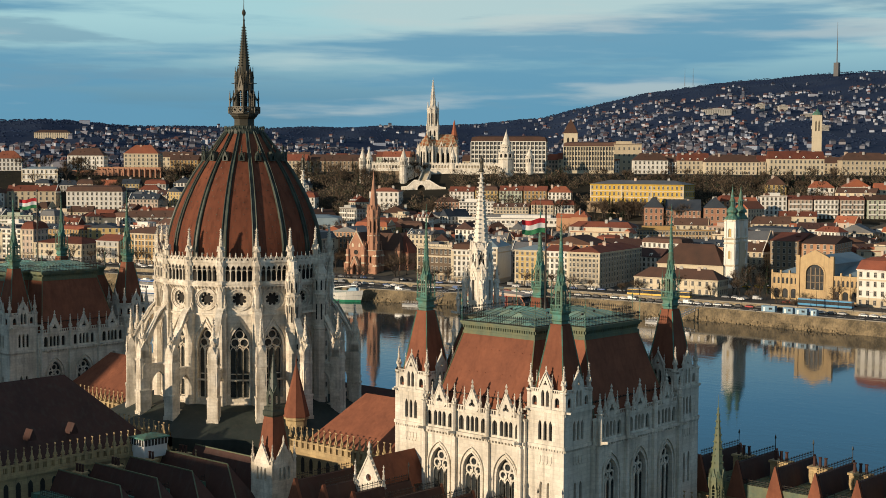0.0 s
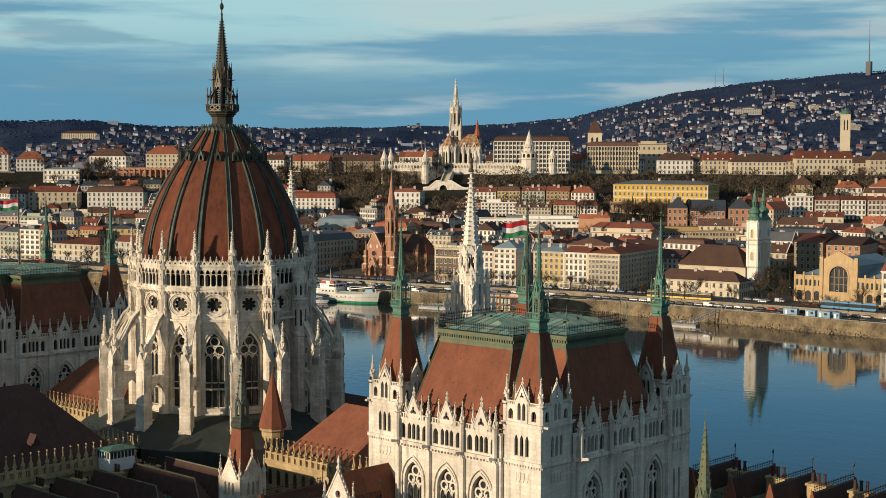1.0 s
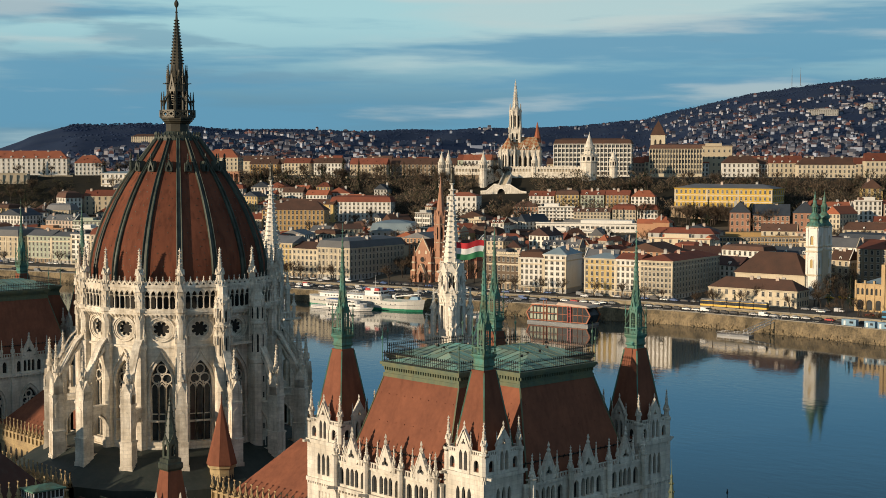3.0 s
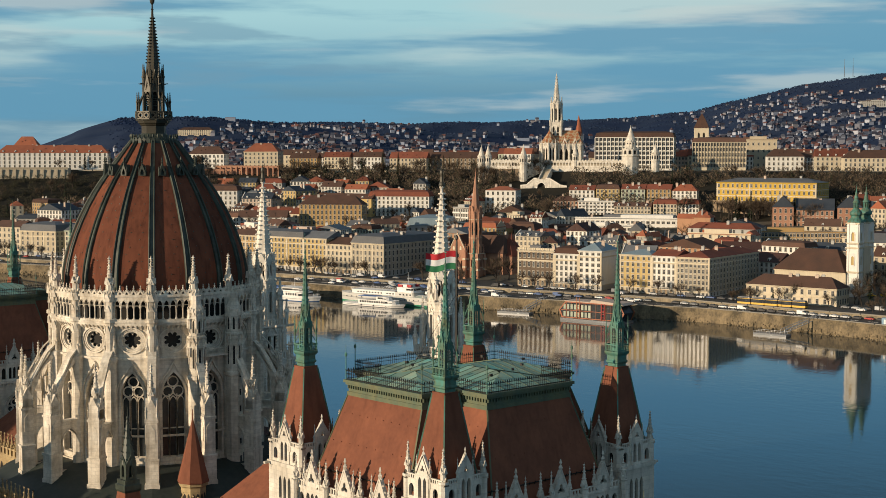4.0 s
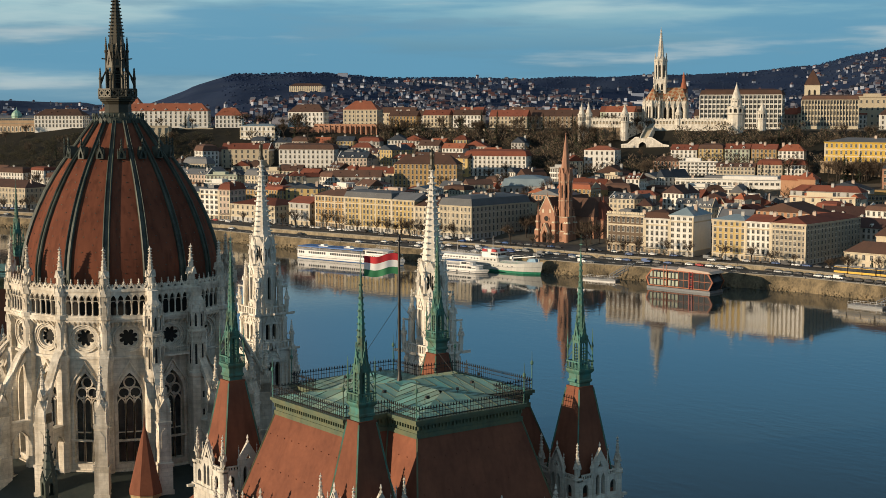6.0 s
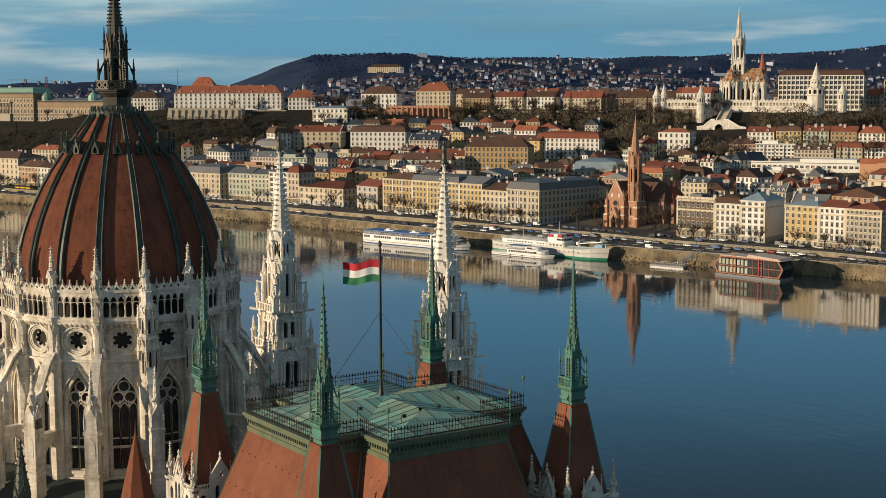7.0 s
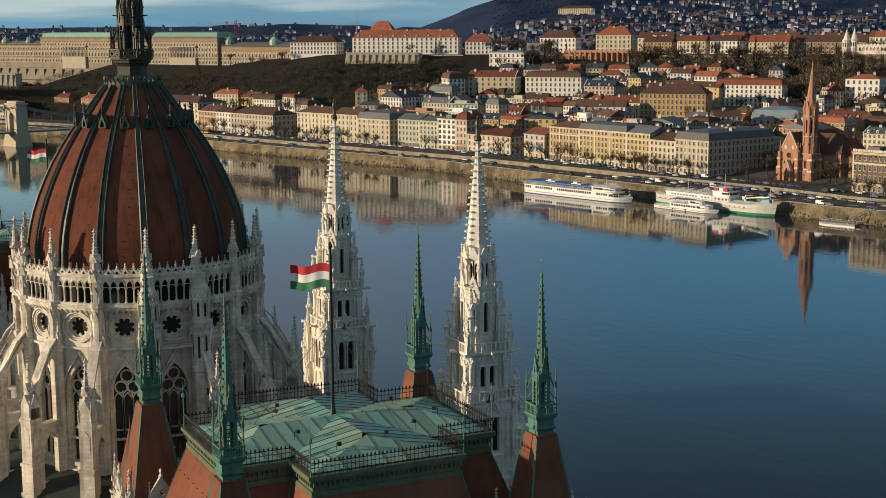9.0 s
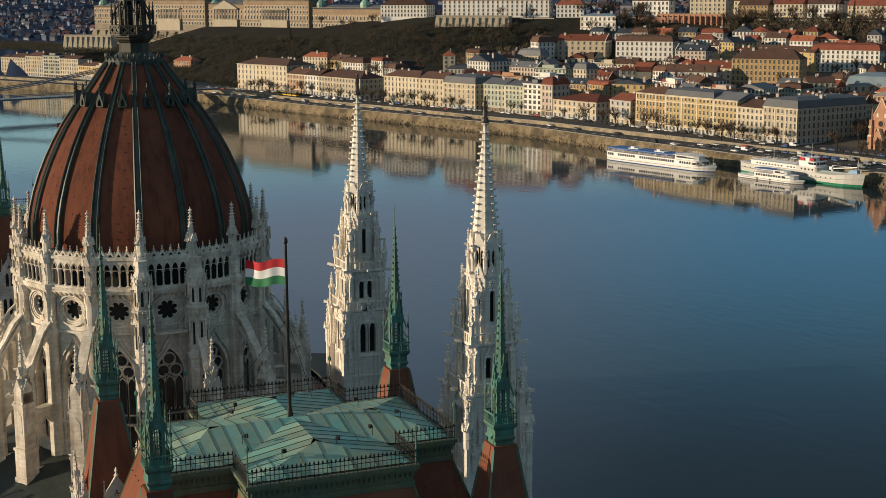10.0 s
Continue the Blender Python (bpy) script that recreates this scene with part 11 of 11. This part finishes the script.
def passenger_ship():
    t = ship_base("passenger_ship", "long white passenger ship with a blue awning", (-475.3, 348.3), 16.0, 76, 11.5, 0.13, 2.0, 0.9, SHIP_WHITE, SHIP_BLUE, 0.3)
    deck_house(t, -36, 31, 10.6, 2.0, 2.75, SHIP_WHITE, 5.0)
    ship_windows(t, ((-34.5, -30), (-27, -14), (-11, 14), (17.5, 25.5)), 1.55, 10.62, 3.05, 1.25)
    glass_front(t, 21, 32.0, 10.4, 2.9, 1.4, 5.2, 1.0)
    deck_house(t, 13, 29, 9.0, 4.95, 2.2, SHIP_WHITE, 6.5, 0.9)
    glass_front(t, 14, 29.2, 9.0, 5.75, 0.95, 6.5, 0.7)
    ship_rail(t, -37, 12, 10.8, 4.95, WHITE)
    ship_rail(t, 14, 24, 9.6, 7.3, WHITE)
    ship_rail(t, 30, 36.5, 8.4, 2.9, WHITE, 0.75)
    g = Geo()
    for s in (-1, 1):
        g.prism([(-35, 7.0), (13, 7.0), (13, 7.12), (-35, 7.12)], min(0, 5.3 * s), max(0, 5.3 * s))
        g.prism([(-35, 6.6), (13, 6.6), (13, 7.0), (-35, 7.0)], 5.3 * s - 0.04, 5.3 * s + 0.04)
    part("awning", g, SHIP_BLUE, t, "blue awning over the upper deck")
    for k in range(13):
        g = Geo()
        for s in (-5.0, 5.0):
            g.bar((-34.5 + 3.9 * k, s, 4.95), (-34.5 + 3.9 * k, s, 7.0), 0.1)
        part("awning_post", g, WHITE, t)
    for x in (-22, -3):
        g = Geo()
        g.box(x, x + 7, -2.4, 2.4, 7.12, 7.5)
        g.box(x + 1, x + 3.4, -1.6, 1.6, 7.5, 8.2)
        part("roof_hatch", g, SHIP_WHITE, t)
    mast(t, 20, 7.3, 4.5)
    mast(t, 36, 3.4, 3.5, 0.07)


def sea_ship():
    t = ship_base("motor_ship", "pale grey sea-going ship with a green waterline and bow crane", (-399.3, 381.5), 12.5, 76, 10.5, 0.22, 4.3, 2.3, SHIP_GREY, SHIP_GREEN, 1.15)
    deck_house(t, -30, 3, 8.4, 4.6, 2.5, SHIP_WHITE, 0.6)
    ship_windows(t, ((-26, -8), (-6, 2)), 1.9, 8.42, 5.6, 0.75, 0.5)
    deck_house(t, 0, 14, 9.6, 4.6, 2.5, SHIP_GREY, 1.5)
    ship_windows(t, ((3, 12),), 2.2, 9.62, 5.6, 0.8, 0.45)
    deck_house(t, 1, 13, 8.4, 7.26, 2.4, SHIP_WHITE, 1.8)
    glass_front(t, 7, 13.1, 8.5, 8.3, 1.0, 1.8, 0.25)
    deck_house(t, 2, 9.5, 6.2, 9.82, 1.4, SHIP_WHITE, 1.5)
    for x, y in ((9.2, -3.0), (3.2, -3.0), (9.2, 3.0)):
        g = Geo()
        g.prism([(x - 1.5, 9.98), (x + 1.5, 9.98), (x + 1.4, 11.1), (x - 1.2, 11.4)], y - 0.7, y + 0.7)
        part("red_screen", g, PAINTS[4], t, "red side lamp screen")
    ship_windows(t, ((-34, -20), (6, 24)), 3.2, 10.36, 3.1, 0.55, 0.2)
    ship_rail(t, 14.5, 30, 9.8, 4.6, SHIP_GREEN, 0.18)
    ship_rail(t, -30, 0, 8.6, 7.26, WHITE)
    ship_rail(t, -36.5, -30.5, 8.0, 5.0, WHITE)
    g = Geo()
    g.turned(19, 0, [(0.7, 4.4), (0.6, 6.4), (0.35, 6.6), (0.3, 8.6)], 8)
    g.bar((19, 0, 7.2), (33.5, 0, 9.0), 0.42)
    g.bar((19, 0, 8.6), (30, 0, 8.9), 0.1)
    g.box(17.6, 19, -0.8, 0.8, 6.6, 8.0)
    part("deck_crane", g, SHIP_WHITE, t, "white cargo crane with a long boom")
    g = Geo()
    g.loft([[(29, -2, 5.6), (35, -1.6, 5.9), (35, 1.6, 5.9), (29, 2, 5.6)], [(30, -1.2, 7.6), (34, -1, 7.8), (34, 1, 7.8), (30, 1.2, 7.6)]])
    part("windlass_cover", g, CABIN_BLUE, t, "pale blue tarpaulin over the windlass")
    g = Geo()
    g.turned(35.8, 0, [(0.35, 6.0), (0.35, 7.6), (0.5, 7.6), (0.5, 7.9)], 8)
    part("deck_vent", g, SHIP_GREY, t)
    mast(t, 34, 5.6, 7.5, 0.12)
    mast(t, 6, 11.3, 6.5, 0.14)
    mast(t, -18, 7.2, 7.0, 0.12)


def excursion_boat():
    t = ship_base("excursion_boat", "small white excursion boat with a blue awning", (-402, 366.5), 14.5, 40, 7.2, 0.2, 1.25, 0.7, SHIP_WHITE, PAINTS[3], 0.2)
    deck_house(t, -9, 15.5, 6.4, 1.25, 2.2, SHIP_WHITE, 4.0)
    ship_windows(t, ((-7.5, 9.5),), 1.55, 6.42, 2.1, 1.05)
    glass_front(t, 8, 15.7, 6.4, 2.1, 1.05, 4.2, 0.7)
    deck_house(t, 2.5, 11, 5.0, 3.6, 1.7, SHIP_WHITE, 3.2)
    glass_front(t, 3.2, 11.1, 5.0, 4.15, 0.95, 3.2, 0.6)
    ship_rail(t, -18.5, -9.5, 6.0, 1.35, WHITE)
    ship_rail(t, -9, 2.5, 6.2, 3.6, WHITE)
    g = Geo()
    g.prism([(-8.5, 5.35), (3, 5.4), (3, 5.6), (-8.5, 5.55)], -2.9, 2.9)
    part("awning", g, SHIP_BLUE, t, "blue awning")
    for x in (-8, -4.4, -0.8):
        g = Geo()
        for y in (-2.7, 2.7):
            g.bar((x, y, 3.6), (x, y, 5.4), 0.09)
        part("awning_post", g, WHITE, t)
    for x, y in ((-6, -3.65), (2, -3.65), (10, -3.4)):
        g = Geo()
        g.m = Matrix.Translation((x, y, 0.75)) @ Matrix.Rotation(math.pi / 2, 4, "X")
        g.turned(0, 0, [(0.2, -0.12), (0.42, -0.1), (0.42, 0.1), (0.2, 0.12)], 10)
        part("fender", g, TYRE, t, "black tyre fender")
    mast(t, 9, 5.3, 2.5, 0.07)


def at_bank(x, v):
    p = inland(x, v)
    _, d, _ = bank_frame(x)
    return (p.x, p.y), math.degrees(math.atan2(d.y, d.x))


passenger_ship()
sea_ship()
excursion_boat()
a, hd = (-273.5, 404), 9.8


def floating_restaurant():
    t = thing("floating_restaurant", "orange-framed two-storey restaurant pontoon with glass walls", "pontoon", Matrix.Translation((a[0], a[1], WATER)) @ Matrix.Rotation(radians(hd), 4, "Z") @ Matrix.Translation((-5.0, 0, 0)) @ Matrix.Diagonal((0.78, 0.9, 1.04, 1)))
    g = Geo()
    g.box(-21, 23.5, -6.0, 6.0, -1, 1.0)
    part("pontoon", g, PAINTS[3], t)
    g = Geo()
    g.prism([(-20, 1.2), (22, 1.2), (24, 5.0), (21, 8.2), (2, 9.2), (2, 8.4), (-17, 8.2), (-21.5, 4.8)], -5.2, 5.2)
    part("glass_body", g, WIN_GLASS, t)
    g = Geo()
    for s in (-5.5, 5.3):
        out = [(-20.4, 1.2), (22.4, 1.2), (25, 5.0), (21.6, 8.9), (-17.6, 8.9), (-22.3, 4.8)]
        inn = [(-19.5, 1.6), (21.6, 1.6), (24.2, 5.0), (21.0, 8.4), (-17.1, 8.4), (-21.5, 4.8)]
        g.gable_ring(out, inn, s, s + 0.35)
        g.box(-21, 24, s, s + 0.3, 4.7, 4.95)
        for k in range(11):
            g.box(-17 + 3.6 * k, -16.8 + 3.6 * k, s + 0.05, s + 0.25, 1.2, 8.6)
    part("orange_frame", g, ORANGE, t)
    g = Geo()
    g.box(-0.8, 0.8, -5.45, -5.25, 0, 2.3)
    panel_mesh = mesh_of("facade_panel", g, PLASTERS["green"])
    for k in range(8):
        for z in (1.9, 5.3):
            part("facade_panel", panel_mesh, None, t, "grey-green facade panel", Matrix.Translation((-18.2 + 2.6 * k, 0, z)))
    g = Geo()
    g.prism([(0, 9.0), (24.5, 8.6), (22, 9.5), (2, 10.4)], -5.9, 5.9)
    g.prism([(-18, 8.9), (0, 8.9), (0, 9.3), (-18, 9.3)], -5.9, 5.9)
    part("roof", g, PLASTERS["pink"], t, "grey-pink sheet roof")
    for x in (-8, 10):
        g = Geo()
        for q in (-1.2, 0.9):
            g.box(x + q, x + q + 0.3, -5.9, -5.5, 1.2, 11 if x < 0 else 8.9)
        for q in range(5):
            g.box(x - 1.2, x + 1.2, -5.85, -5.6, 2.4 + 1.5 * q, 2.6 + 1.5 * q)
        part("sign_tower", g, ORANGE if x < 0 else PAINTS[4], t)


floating_restaurant()


def landing(x, v, L):
    (px, py), h = at_bank(x, v)
    t = thing("landing_stage", "grey landing pontoon with a sloping gangway", "pontoon", Matrix.Translation((px, py, WATER)) @ Matrix.Rotation(radians(h), 4, "Z"), "landing stages")
    g = Geo()
    g.box(-L / 2, L / 2, -2.5, 2.5, -0.6, 0.9)
    part("deck", g, PAINTS[3], t)
    g = Geo()
    for s in (-2.4, 2.4):
        g.bar((-L / 2, s, 1.9), (L / 2, s, 1.9), 0.08)
        for k in range(int(L / 1.6)):
            g.bar((-L / 2 + 1.6 * k, s, 0.9), (-L / 2 + 1.6 * k, s, 1.9), 0.07)
    part("rail", g, PAINTS[1], t)
    g = Geo()
    for s in (-1, 1):
        g.bar((L / 4 + s, 2, 1.2), (L / 4 + 6 + s, 2 - v + 2 + quay_line(x), 6.4), 0.25)
        g.bar((L / 4 + s, 2, 2.6), (L / 4 + 6 + s, 2 - v + 2 + quay_line(x), 7.8), 0.2)
        for k in range(7):
            u = k / 6
            y, z, x2 = 2 + (2 - v + quay_line(x)) * u, 1.2 + 5.2 * u, L / 4 + 6 * u + s
            g.bar((x2, y, z), (x2, y, z + 1.4), 0.15)
    part("gangway", g, PAINTS[1], t, "grey truss gangway")


for x, v, L in ((-192, -14, 16), (-331, -9, 18), (-428, -6, 10)):
    landing(x, v, L)


def street_lamps():
    g, h = Geo(), Geo()
    g.turned(0, 0, [(0.14, 0), (0.07, 9.0)], 6)
    g.bar((0, 0, 9.0), (1.6, 0, 9.4), 0.09)
    h.box(1.3, 2.0, -0.15, 0.15, 9.3, 9.5)
    pm, hm = mesh_of("pole", g, IRON), mesh_of("lamp_head", h, PAINTS[1])
    for x in range(-1040, 20, 26):
        p = inland(x, wall_line(x) + 3.2, STREET + 0.15)
        t = thing("street_lamp", "tall dark street lamp on the quay", "street lamp", Matrix.Translation(p) @ spin(x * 7), "street lamps of the quay")
        part("pole", pm, None, t)
        part("lamp_head", hm, None, t)


street_lamps()
